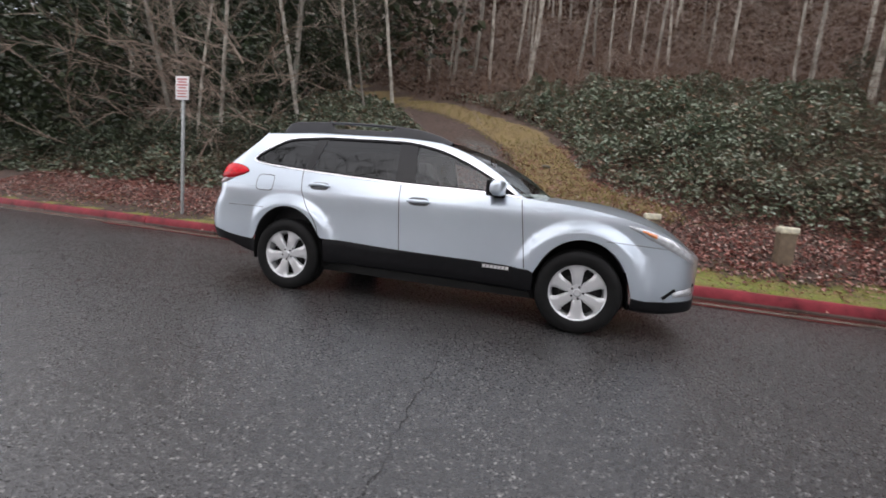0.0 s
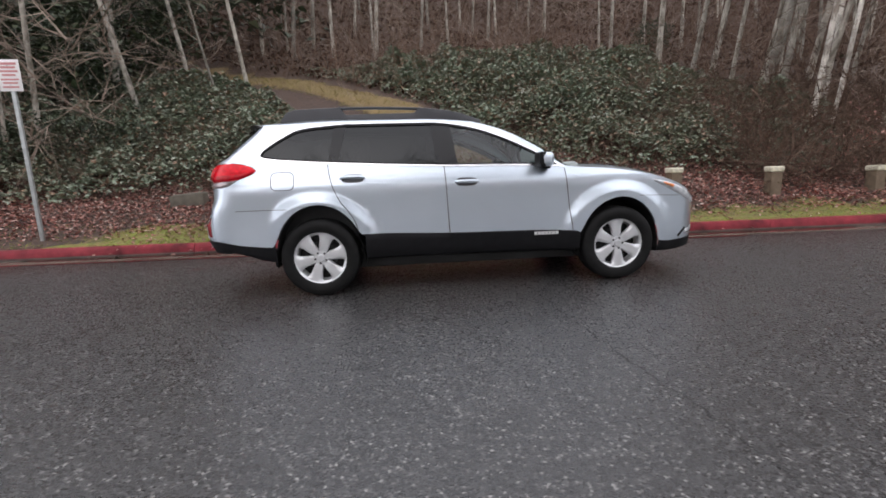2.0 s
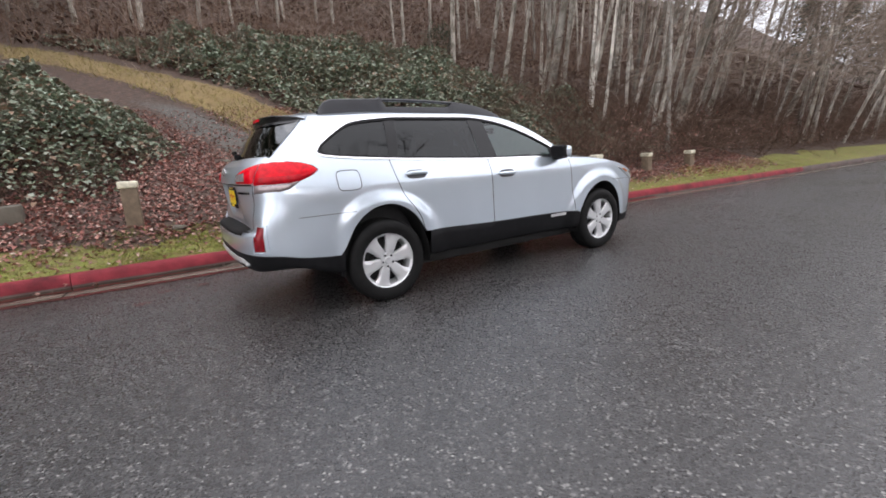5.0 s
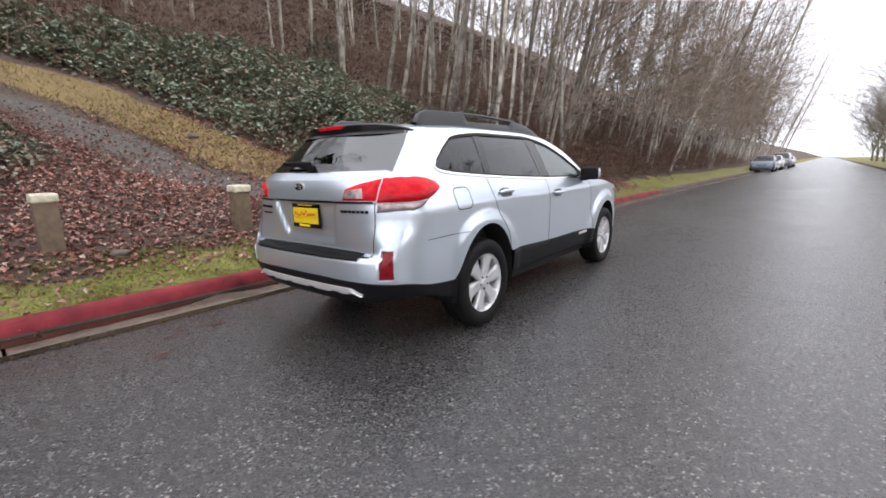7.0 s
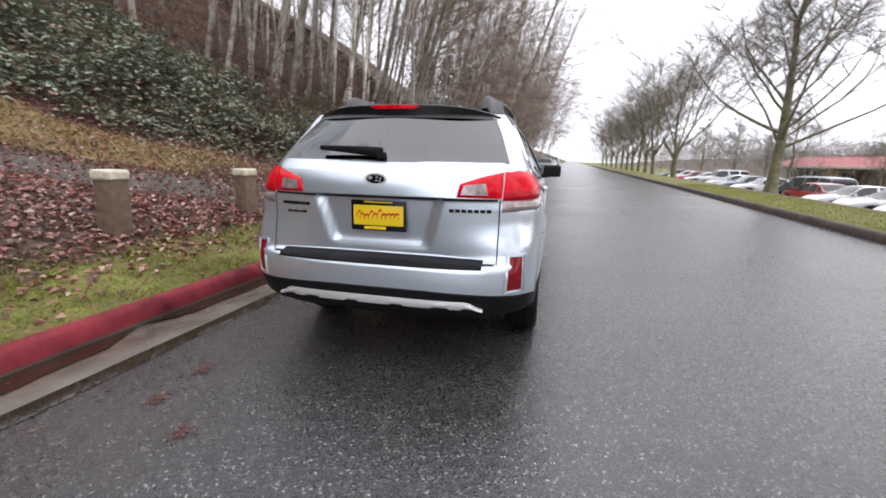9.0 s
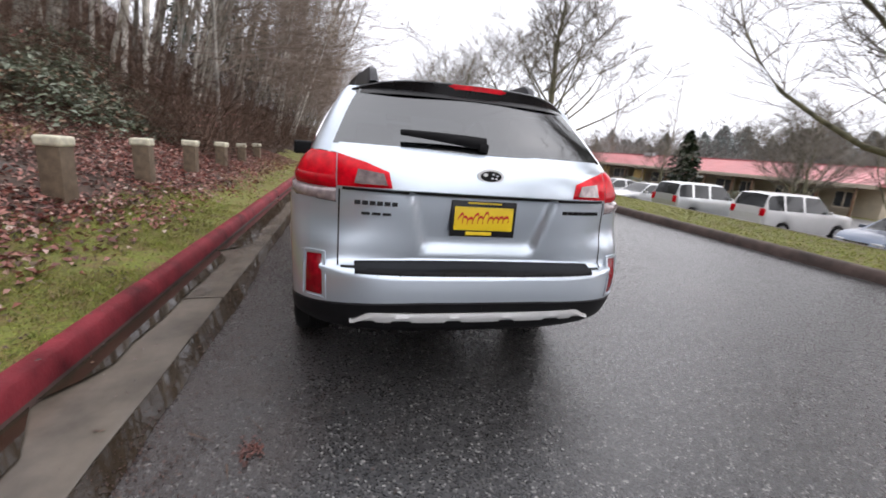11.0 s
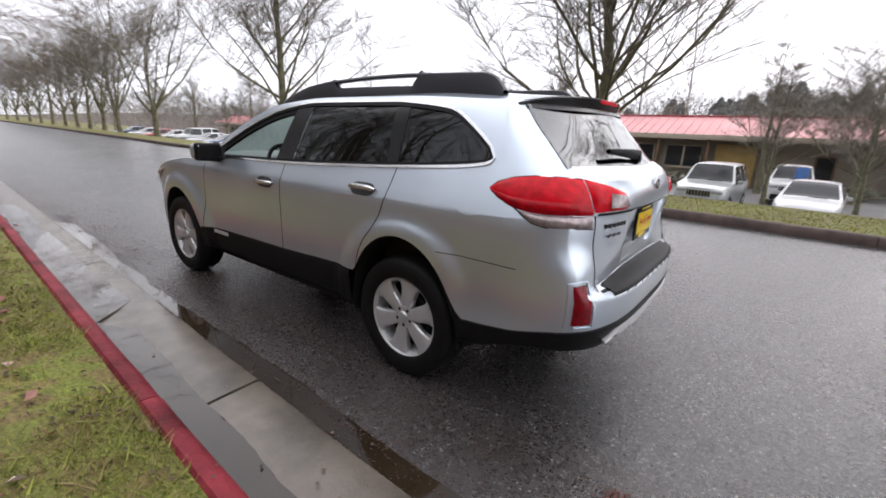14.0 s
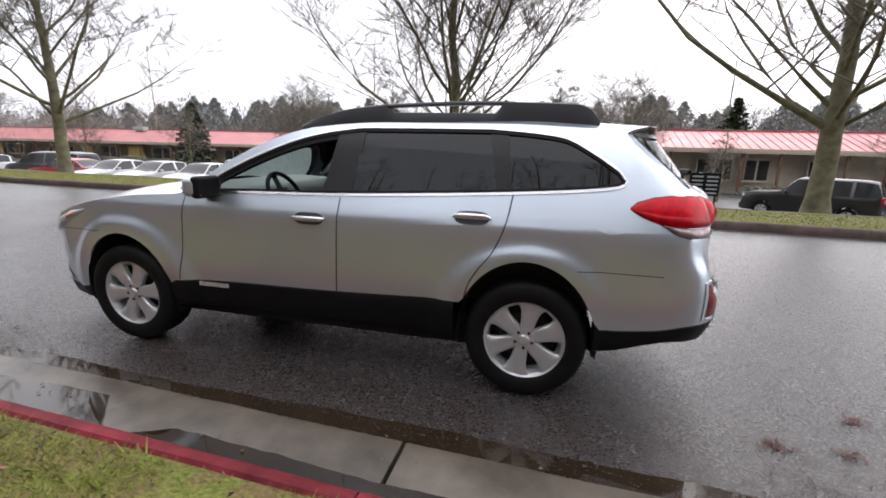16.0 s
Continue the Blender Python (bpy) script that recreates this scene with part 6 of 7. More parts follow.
# twigs on the road
n = 60
a = np.stack([rng.uniform(-5, 5.5, n), rng.uniform(0.95, 1.5, n), np.full(n, 0.012)], 1)
b = a + np.stack([rng.normal(0, 0.09, n), rng.normal(0, 0.05, n), rng.uniform(-0.004, 0.01, n)], 1)
verts, faces = sticks(a, b, rng.uniform(0.002, 0.005, n))
stuff("twig_litter", verts, faces, M_TWIG, "small wet twigs along the gutter edge", "twigs")
M_CRUMB = leafy("wet_debris", [(0.0, (0.014, 0.01, 0.008)), (0.5, (0.035, 0.022, 0.017)), (0.85, (0.08, 0.042, 0.032)), (1.0, (0.13, 0.07, 0.055))], 0.5)
n = 3000
u = rng.uniform(-6, 9, n)
v = GUTTER_EDGE + rng.normal(-0.05, 0.06, n) + 0.05 * np.sin(u * 2.2)
verts, faces = leaves(np.stack([u * CR - v * SR, u * SR + v * CR, np.full(n, 0.006)], 1), 0.009, 0.006, 0.25, 0.3)
n2 = 9000
u2, v2 = rng.uniform(-5, 6, n2), GUTTER_EDGE - 0.08 - rng.exponential(0.28, n2)
lump = np.array([soft_noise(a, b, 1.6, 71) for a, b in zip(u2, v2)])
keep = (v2 > 0.2) & (lump > rng.uniform(-0.35, 0.35, n2))
u2, v2 = u2[keep], v2[keep]
more, more_faces = leaves(np.stack([u2 * CR - v2 * SR, u2 * SR + v2 * CR, np.full(len(u2), 0.006)], 1), 0.014, 0.009, 0.3, 0.3)
faces += [[i + len(verts) for i in f] for f in more_faces]
verts += more
stuff("gutter_debris", verts, faces, M_CRUMB, "dark wet leaf crumbs along the gutter joint", "debris")

# cracks in the asphalt
def crack(points, width, seed):
    r = random.Random(seed)
    rows, line = [], [Vector((x, y, 0.0)) for x, y in points]
    for a, b in zip(line, line[1:]):
        n = max(int((b - a).length / 0.06), 2)
        side = Vector((-(b - a).y, (b - a).x, 0)).normalized()
        for k in range(n):
            p = a.lerp(b, k / n) + side * r.uniform(-0.025, 0.025)
            w = width * r.uniform(0.25, 1.0)
            z = 0.012 * soft_noise(p.x, p.y, 0.35, 8) * step(0, 1.5, abs(p.y) - 1.0) + 0.004
            rows.append([p + side * w + Vector((0, 0, z)), p - side * w + Vector((0, 0, z))])
    ob = new("road_crack", outward(surface(rows, M_UNDER, "road_crack"), (0, 0, 1)))
    return tagged(ob, "thin dark crack in the wet asphalt", "crack", kind="structure")


crack([(0.5,-1.0),(0.51,-1.5),(0.545,-2.16),(0.59,-2.7),(0.65,-3.3),(0.6,-4.2)], 0.003, 2)


def wet_strip(u0, u1, near, wide, z, seed, material, label):
    """A strip of standing water with a ragged edge, from a straight line outwards by wide."""
    rows = []
    n = int((u1 - u0) / 0.025)
    for k in range(n + 1):
        u = u0 + (u1 - u0) * k / n
        w = wide * (1 + 0.5 * noise.noise((u * 0.6, seed, 0)) + 0.18 * noise.noise((u * 2.3, seed, 3)) + 0.05 * noise.noise((u * 11, seed, 5))) * min(1.0, (k + 0.3) / 14, (n - k + 0.3) / 14)
        rows.append([plan(u, near, z), plan(u, near - w, z)])
    ob = new("puddle", outward(surface(rows, material, "puddle"), (0, 0, 1)))
    return tagged(ob, label, "puddle", kind="structure")


M_BROWN_WATER = plain("brown_water", (0.026, 0.018, 0.011), 0.035, vary=0.3, scale=4, spec=0.5, bump=0.012, bump_scale=14)
wet_strip(-6.5, -2.3, KERB_FACE - 0.001, 0.2, 0.0035, 1.0, M_BROWN_WATER, "shallow brown water standing along the kerb")
wet_strip(-2.25, 0.55, KERB_FACE - 0.001, 0.17, 0.0035, 2.6, M_BROWN_WATER, "shallow brown water standing along the kerb")
wet_strip(0.5, 6.5, KERB_FACE - 0.001, 0.27, 0.0035, 5.2, M_BROWN_WATER, "shallow water reflecting the sky along the kerb")
wet_strip(-7.5, 4.5, GUTTER_EDGE - 0.004, 0.12, 0.004, 8.3, M_BROWN_WATER, "brown water caught beside the gutter slabs")
n = 240
seat = np.array([(-2.64, 1.0), (-3.17, 0.66), (-2.96, 0.98), (0.98, 0.76)])[rng.integers(0, 4, n)]
x, y = seat[:, 0] + rng.normal(0, 0.04, n), seat[:, 1] + rng.normal(0, 0.025, n)
verts, faces = leaves(np.stack([x, y, np.full(n, 0.007)], 1), 0.022, 0.013, 0.25, 0.3)
stuff("wet_leaf_clumps", verts, faces, leafy("rotten_leaf", [(0.0, (0.05, 0.02, 0.015)), (0.6, (0.13, 0.05, 0.04)), (1.0, (0.2, 0.09, 0.07))], 0.45), "clumps of rotten red brown leaf on the road", "leaves")

# ---- across the road ----
lot_us = spaced((-40, 60), (-60, 110), 4.0)
lot, _ = sheet("parking_lot", lot_us, [-40, -36, -30, -24, -18, -12.2], lambda u, v: (lambda p: Vector((p.x, p.y, height(p.x, p.y) + 0.03)))(plan(u, v)), M_LOT)
tagged(lot, "wet asphalt parking lot below the verge", "parking lot", kind="structure")
walk_strip, _ = sheet("pavement", spaced((-40, 60), (-60, 110), 2.0), [-9.9, -9.4, -8.9], lambda u, v: (lambda p: Vector((p.x, p.y, height(p.x, p.y) + 0.012)))(plan(u, v)), plain("leafy_footpath", (0.13, 0.1, 0.075), 0.7, vary=0.4, scale=3, bump=0.2))
tagged(walk_strip, "narrow footpath covered with brown leaves", "footpath", kind="structure")
n = 40000
u, v = rng.uniform(-16, 22, n), rng.uniform(-8.8, -6.5, n)
x, y = u * CR - v * SR, u * SR + v * CR
verts, faces = blades(x, y, np.array([height(a, b) for a, b in zip(x, y)]) - 0.005, 0.03, 0.01, 1.0)
stuff("far_verge_grass", verts, faces, leafy("green_verge", [(0.0, (0.12, 0.15, 0.02)), (0.5, (0.23, 0.28, 0.035)), (0.85, (0.34, 0.37, 0.06)), (1.0, (0.3, 0.24, 0.09))], 0.6), "green grass on the verge across the road", "grass")


# street trees with many rising limbs
def street_tree_meshes(seed, tall=8.5, thick=0.26, fork=1.7, limbs=6, fine=12, leader=False, spread=False):
    r = random.Random(seed)
    tv, tf, cv, cf = [], [], [], []
    trunk = [Vector((0, 0, -0.3)), Vector((0, 0, 0.05)), Vector((0.02, 0, 0.4)), Vector((0.03, 0.02, fork * 0.7)), Vector((0.05, 0.0, fork)), Vector((0.06, 0.02, fork + 0.35))]
    girth = [thick * 1.75, thick * 1.35, thick * 1.05, thick * 0.95, thick * 1.05, thick * 0.7]
    if leader:
        girth[4:] = [thick * 0.9, thick * 0.85]
        for k in range(1, 7):
            trunk.append(Vector((0.05 + r.uniform(-0.1, 0.1), r.uniform(-0.1, 0.1), fork + 0.35 + (tall - fork - 0.35) * k / 6)))
            girth.append(thick * 0.85 * (1 - 0.93 * k / 6))
    tube(tv, tf, trunk, girth, 12)
    s_start, s_end, s_rad = [], [], []

    def limb(p, d, long, rad, level):
        line, rads = [p], [rad]
        segs = 6 if level == 0 else 5 if level == 1 else 4
        for k in range(segs):
            pull = (0.15 if spread else 0.06 if leader else 0.1) if level == 0 else 0.0
            d = (d + Vector((r.uniform(-0.2, 0.2), r.uniform(-0.2, 0.2), r.uniform(-0.08, 0.12) + pull))).normalized()
            line.append(line[-1] + d * long / segs)
            rads.append(rad * (1 - 0.82 * (k + 1) / segs))
        store = (tv, tf) if level == 0 else (cv, cf)
        tube(*store, line, rads, 8 if level == 0 else 5 if level == 1 else 4)
        if level < 2:
            for k in range(fine if level == 0 else 7):
                w = r.uniform(0.18, 1.0)
                j = min(int(w * segs), segs - 1)
                b = line[j].lerp(line[j + 1], w * segs - j)
                a = r.uniform(0, 2 * math.pi)
                side = Vector((math.cos(a), math.sin(a), r.uniform(-0.1, 0.6)))
                limb(b, (d * 0.6 + side).normalized(), long * r.uniform(0.32, 0.65) * (1.15 - 0.5 * w), max(rads[j] * 0.45, 0.01), level + 1)
        else:
            for k in range(9):
                w = r.uniform(0.1, 1.0)
                j = min(int(w * segs), segs - 1)
                b = line[j].lerp(line[j + 1], w * segs - j)
                e = (d + Vector((r.uniform(-0.5, 0.5), r.uniform(-0.5, 0.5), r.uniform(-0.25, 0.4)))).normalized() * long * r.uniform(0.6, 1.5)
                s_start.append(tuple(b)), s_end.append(tuple(b + e)), s_rad.append(0.0055)

    for k in range(limbs):
        a = 2 * math.pi * k / limbs + r.uniform(-0.35, 0.35)
        rise = r.uniform(0.7, 2.0) if k % 4 else 3.0
        z = fork + r.uniform(-0.25, 0.4)
        if leader:
            up = (k + r.random()) / limbs
            a = 2.4 * k + r.uniform(-0.3, 0.3)
            z = fork + (tall - fork) * 0.85 * up**1.5
            if spread:
                z = fork + (tall - fork) * 0.55 * up**2
                limb(Vector((0.05, 0, z)), Vector((math.cos(a), math.sin(a), r.uniform(0.05, 0.55) + 0.9 * up)).normalized(), (tall - fork) * (0.92 - 0.4 * up) * r.uniform(0.75, 1.1), thick * (0.38 - 0.2 * up) * r.uniform(0.7, 1.1), 0)
                continue
            limb(Vector((0.05, 0, z)), Vector((math.cos(a), math.sin(a), r.uniform(0.35, 1.25) + 0.5 * up)).normalized(), (tall - fork) * (0.66 - 0.45 * up) * r.uniform(0.8, 1.1), thick * (0.36 - 0.22 * up) * r.uniform(0.8, 1.1), 0)
            continue
        limb(Vector((0.05, 0, z)), Vector((math.cos(a), math.sin(a), rise)).normalized(), (tall - fork) * r.uniform(0.75, 1.05), thick * r.uniform(0.34, 0.52), 0)
    wv, wf = sticks(s_start, s_end, s_rad)
    base = len(cv)
    cv += [tuple(v) for v in wv]
    cf += [tuple(i + base for i in f) for f in wf]
    out = []
    for label, vs, fs, m in (("trunk", tv, tf, M_STREET_BARK), ("crown", cv, cf, M_STREET_BRANCH)):
        me = bpy.data.meshes.new("street_tree_" + label)
        me.from_pydata(vs, [], fs)
        me.polygons.foreach_set("use_smooth", [True] * len(fs))
        me.materials.append(m)
        out.append(me)
    return out


M_STREET_BARK = plain("green_grey_bark", (0.15, 0.14, 0.085), 0.85, vary=0.45, scale=5, bump=0.5, bump_scale=22)
M_STREET_BRANCH = plain("grey_branch", (0.17, 0.148, 0.12), 0.85, vary=0.35, scale=2)
BIG = [street_tree_meshes(11, 9.8, 0.23, 1.9, 17, 9, True, True), street_tree_meshes(23, 9.5, 0.175, 1.75, 20, 9, True, True), street_tree_meshes(37, 7.0, 0.12, 1.4, 11, 5, True), street_tree_meshes(51, 9.0, 0.15, 1.4, 8, 6), street_tree_meshes(64, 9.5, 0.18, 1.6, 24, 6, True)]
for x, y, k, turn, sc in ((-8.0, -9.35, 0, 0.4, 1.05), (1.6, -10.6, 1, 1.9, 1.1), (17.6, -10.6, 4, 4.2, 1.2), (34.5, -10.9, 3, 2.2, 1.25), (43, -11.1, 3, 1.0, 1.1), (48, -11.4, 3, 3.3, 1.15), (53, -11.6, 2, 5.0, 1.3), (58, -11.8, 3, 0.9, 1.1), (64, -12.1, 3, 2.6, 1.15), (71, -12.4, 2, 4.0, 1.4), (78, -12.6, 3, 5.8, 1.1), (86, -12.9, 3, 1.4, 1.15), (97, -13.3, 3, 2.1, 1.1), (110, -14, 3, 0.6, 1.1), (-17.5, -9.2, 4, 5.2, 1.0)):
    plant(BIG[k], (x, y, height(x, y)), turn, sc, label="bare street tree with rising limbs on the grass verge", group="street trees on the far verge")
for x, y, k, turn, sc in ((-5.5, -20.5, 2, 0.7, 0.75), (-11.5, -26, 2, 2.7, 0.6), (6.5, -19.0, 2, 1.1, 0.9), (-2.5, -22, 2, 5.1, 0.85), (24, -24, 2, 3.0, 0.8), (36, -26, 2, 1.6, 0.8), (12, -22, 2, 4.6, 0.8), (-19, -24, 2, 4.0, 0.8), (50, -24, 2, 0.2, 0.9), (41, -22, 2, 4.9, 1.2), (56, -23, 2, 3.6, 1.2), (71, -24, 2, 5.5, 1.3), (92, -25, 2, 4.2, 1.4), (-6.0, -27.5, 1, 3.4, 0.8), (-2.0, -28.5, 2, 0.4, 1.15), (16, -27, 1, 5.9, 0.75)):
    plant(BIG[k], (x, y, height(x, y)), turn, sc, label="small bare tree between parked cars and building", group="small trees in the parking lot")
BIRCH = tree_meshes("far_birch", 321, 10.5, 0.09, 0.04, 0.2, 46, 3.4, 24)
for x, y, turn in ((14, -62, 0.3), (19, -64, 2.2), (24, -60, 4.1), (9, -66, 1.2), (-25, -66, 2.0), (62, -58, 0.8), (70, -52, 3.1)):
    plant(BIRCH, (x, y, height(x, y)), turn, 1.75, label="tall bare birch behind the low building", group="tall birches behind the building")

# ---- the low building with a red metal roof ----
M_WALL = plain("beige_wall", (0.5, 0.44, 0.36), 0.8, vary=0.12, scale=1.5, bump=0.15, bump_scale=30)
M_FASCIA = plain("tan_fascia", (0.42, 0.36, 0.28), 0.6, vary=0.1)
M_ROOF = plain("faded_red_metal_roof", (0.5, 0.2, 0.2), 0.4, 0.15, vary=0.16, scale=0.5)
M_ROOF_EDGE = plain("dark_red_ridge", (0.32, 0.05, 0.06), 0.45, vary=0.1)
M_COLUMN = plain("brown_column", (0.16, 0.09, 0.05), 0.7, vary=0.2)
M_OCHRE = plain("ochre_panel", (0.42, 0.29, 0.1), 0.7, vary=0.15, scale=2)
M_DARK_GLASS = plain("dark_shop_glass", (0.02, 0.022, 0.024), 0.08, vary=0.3, scale=0.6)


def building(x0, x1, yf, ground_z, eave, ridge, run, seed, label):
    r = random.Random(seed)
    b = thing("building", label, "building", at=(x0, yf, ground_z), turn=math.degrees(ROAD_TURN) * 0.4)
    long, e, h = x1 - x0, eave - ground_z, ridge - ground_z
    part("wall", box_bm((long, 9.0, e + 0.3), (long / 2, -run - 0.6, (e + 0.3) / 2 - 0.2), 0.02), M_WALL, b, "beige rendered wall")
    bm = bmesh.new()
    pts = [(0.0, e - 0.02), (0.0, e + 0.06), (-run, h), (-2 * run, e + 0.06), (-2 * run, e - 0.02)]
    ends = [[bm.verts.new((x, y + 1.6, z)) for y, z in pts] for x in (-0.6, long + 0.6)]
    for i in range(5):
        bm.faces.new((ends[0][i], ends[0][(i + 1) % 5], ends[1][(i + 1) % 5], ends[1][i]))
    bm.faces.new(ends[0][::-1])
    bm.faces.new(ends[1])
    bmesh.ops.recalc_face_normals(bm, faces=bm.faces)
    roof = part("roof", bm, M_ROOF, b, "faded red standing seam metal roof", smooth=False)
    slope = math.atan2(h - e - 0.06, run)
    rib = mesh_of("roof_seam", box_bm((0.05, math.hypot(run, h - e), 0.06)), M_ROOF, False)
    count = int(long / 0.62)
    for k in range(count):
        ob = new("roof_seam", rib)
        ob.parent = roof
        ob.matrix_local = Matrix.Translation((0.3 + k * 0.62, 1.6 - run / 2, (e + 0.06 + h) / 2 + 0.02)) @ Matrix.Rotation(-slope, 4, "X")
    part("ridge_cap", box_bm((long + 1.3, 0.3, 0.12), (long / 2, 1.6 - run, h + 0.03), 0.03), M_ROOF_EDGE, roof, "dark red ridge cap")
    part("fascia", box_bm((long + 1.2, 0.1, 0.34), (long / 2, 1.62, e - 0.1), 0.01), M_FASCIA, b, "tan fascia board")
    part("soffit", box_bm((long, 1.6, 0.04), (long / 2, 0.8, e - 0.2), 0.005), M_WALL, b)
    x = 1.2
    while x < long - 2:
        w = r.choice([1.6, 2.4, 3.2])
        kind = r.random()
        if kind < 0.55:
            win = part("window", box_bm((w, 0.12, e * 0.5), (x + w / 2, 0.65, e * 0.54), 0.01), M_FASCIA, b, "tan framed window")
            for side in (-1, 1):
                part("pane", box_bm((w / 2 - 0.12, 0.1, e * 0.5 - 0.16), (x + w / 2 + side * w / 4, 0.67, e * 0.54), 0.005), M_DARK_GLASS, win, "dark glass pane")
            part("sill", box_bm((w + 0.1, 0.16, 0.06), (x + w / 2, 0.68, e * 0.28), 0.01), M_FASCIA, win)
        elif kind < 0.8:
            door = part("door", box_bm((1.1, 0.1, e * 0.74), (x + w / 2, 0.64, e * 0.34), 0.01), M_COLUMN, b, "brown framed glass door")
            part("pane", box_bm((0.86, 0.08, e * 0.6), (x + w / 2, 0.665, e * 0.36), 0.005), M_DARK_GLASS, door, "dark glass pane")
        else:
            part("wall_panel", box_bm((w, 0.06, e * 0.86), (x + w / 2, 0.61, e * 0.4), 0.01), M_OCHRE, b, "ochre wall panel under the porch")
        part("column", box_bm((0.16, 0.16, e), (x - 0.35, 1.35, e / 2 - 0.1), 0.01), M_COLUMN, b, "brown porch column")
        x += w + r.choice([0.8, 1.4, 2.4])
    return b


building(-58, 13, -33.5, -1.35, 1.83, 3.28, 4.2, 3, "long low beige building with a faded red metal roof")
building(21, 92, -43, -1.7, 1.15, 2.75, 4.6, 8, "far low building with a faded red metal roof")
for x, y, z in ((-9.5, -38, 3.3), (52, -46, 2.7)):
    vent = thing("roof_vent", "pale metal vent box on the red roof", "vent", at=(x, y, z))
    part("vent_box", box_bm((1.6, 0.9, 0.5), (0, 0, 0.15), 0.05), M_GALV, vent)

# directory board and small signs in the lot
board = thing("directory_board", "black directory board on posts in the parking lot", "sign board", at=(-9.9, -23.5, height(-9.9, -23.5)), turn=-6)
part("panel", box_bm((1.5, 0.1, 1.25), (0, 0, 1.15), 0.02), M_GLOSS_BLACK, board, "black board panel")
for k in range(5):
    for s in (-0.36, 0.36):
        part("print_bar", box_bm((0.55, 0.006, 0.09), (s, 0.054, 0.68 + 0.22 * k), 0.002), M_GALV, board, "pale bar of lettering")
for s in (-0.6, 0.6):
    part("post", box_bm((0.09, 0.09, 1.1), (s, 0, 0.3), 0.01), M_BLACK, board)
lot_sign = thing("lot_sign", "small blue parking sign on a thin post", "sign", at=(-3.6, -20.5, height(-3.6, -20.5)), turn=-4)
part("post", box_bm((0.05, 0.05, 1.6), (0, 0, 0.7), 0.008), M_GALV, lot_sign)
part("panel", box_bm((0.42, 0.02, 0.6), (0, 0.036, 1.5), 0.004), plain("blue_sign_face", (0.1, 0.22, 0.55), 0.4), lot_sign)


# ---- parked cars, seen from afar ----
CAR_SHAPES = {
    "sedan": dict(wide=0.88, top=[(-2.3, 0.68), (-2.24, 0.95), (-1.72, 1.0), (-0.95, 1.38), (-0.4, 1.43), (0.15, 1.41), (0.98, 0.94), (1.7, 0.86), (2.16, 0.7), (2.3, 0.5)], belt=0.93, screen=(0.2, 0.93), back=(-1.66, -1.0), pillars=(-0.35, -1.05)),
    "suv": dict(wide=0.91, top=[(-2.32, 0.9), (-2.28, 1.12), (-2.02, 1.72), (-1.4, 1.77), (0.3, 1.75), (0.92, 1.15), (1.4, 1.1), (2.16, 1.0), (2.26, 0.85), (2.32, 0.6)], belt=1.09, screen=(0.36, 0.88), back=(-2.26, -2.06), pillars=(-0.45, -1.4)),
    "van": dict(wide=0.95, top=[(-2.5, 0.85), (-2.46, 1.08), (-2.3, 1.66), (-1.4, 1.74), (0.5, 1.7), (1.45, 1.08), (1.9, 1.0), (2.38, 0.8), (2.5, 0.55)], belt=1.06, screen=(0.58, 1.4), back=(-2.44, -2.32), pillars=(-0.35, -1.5)),
}


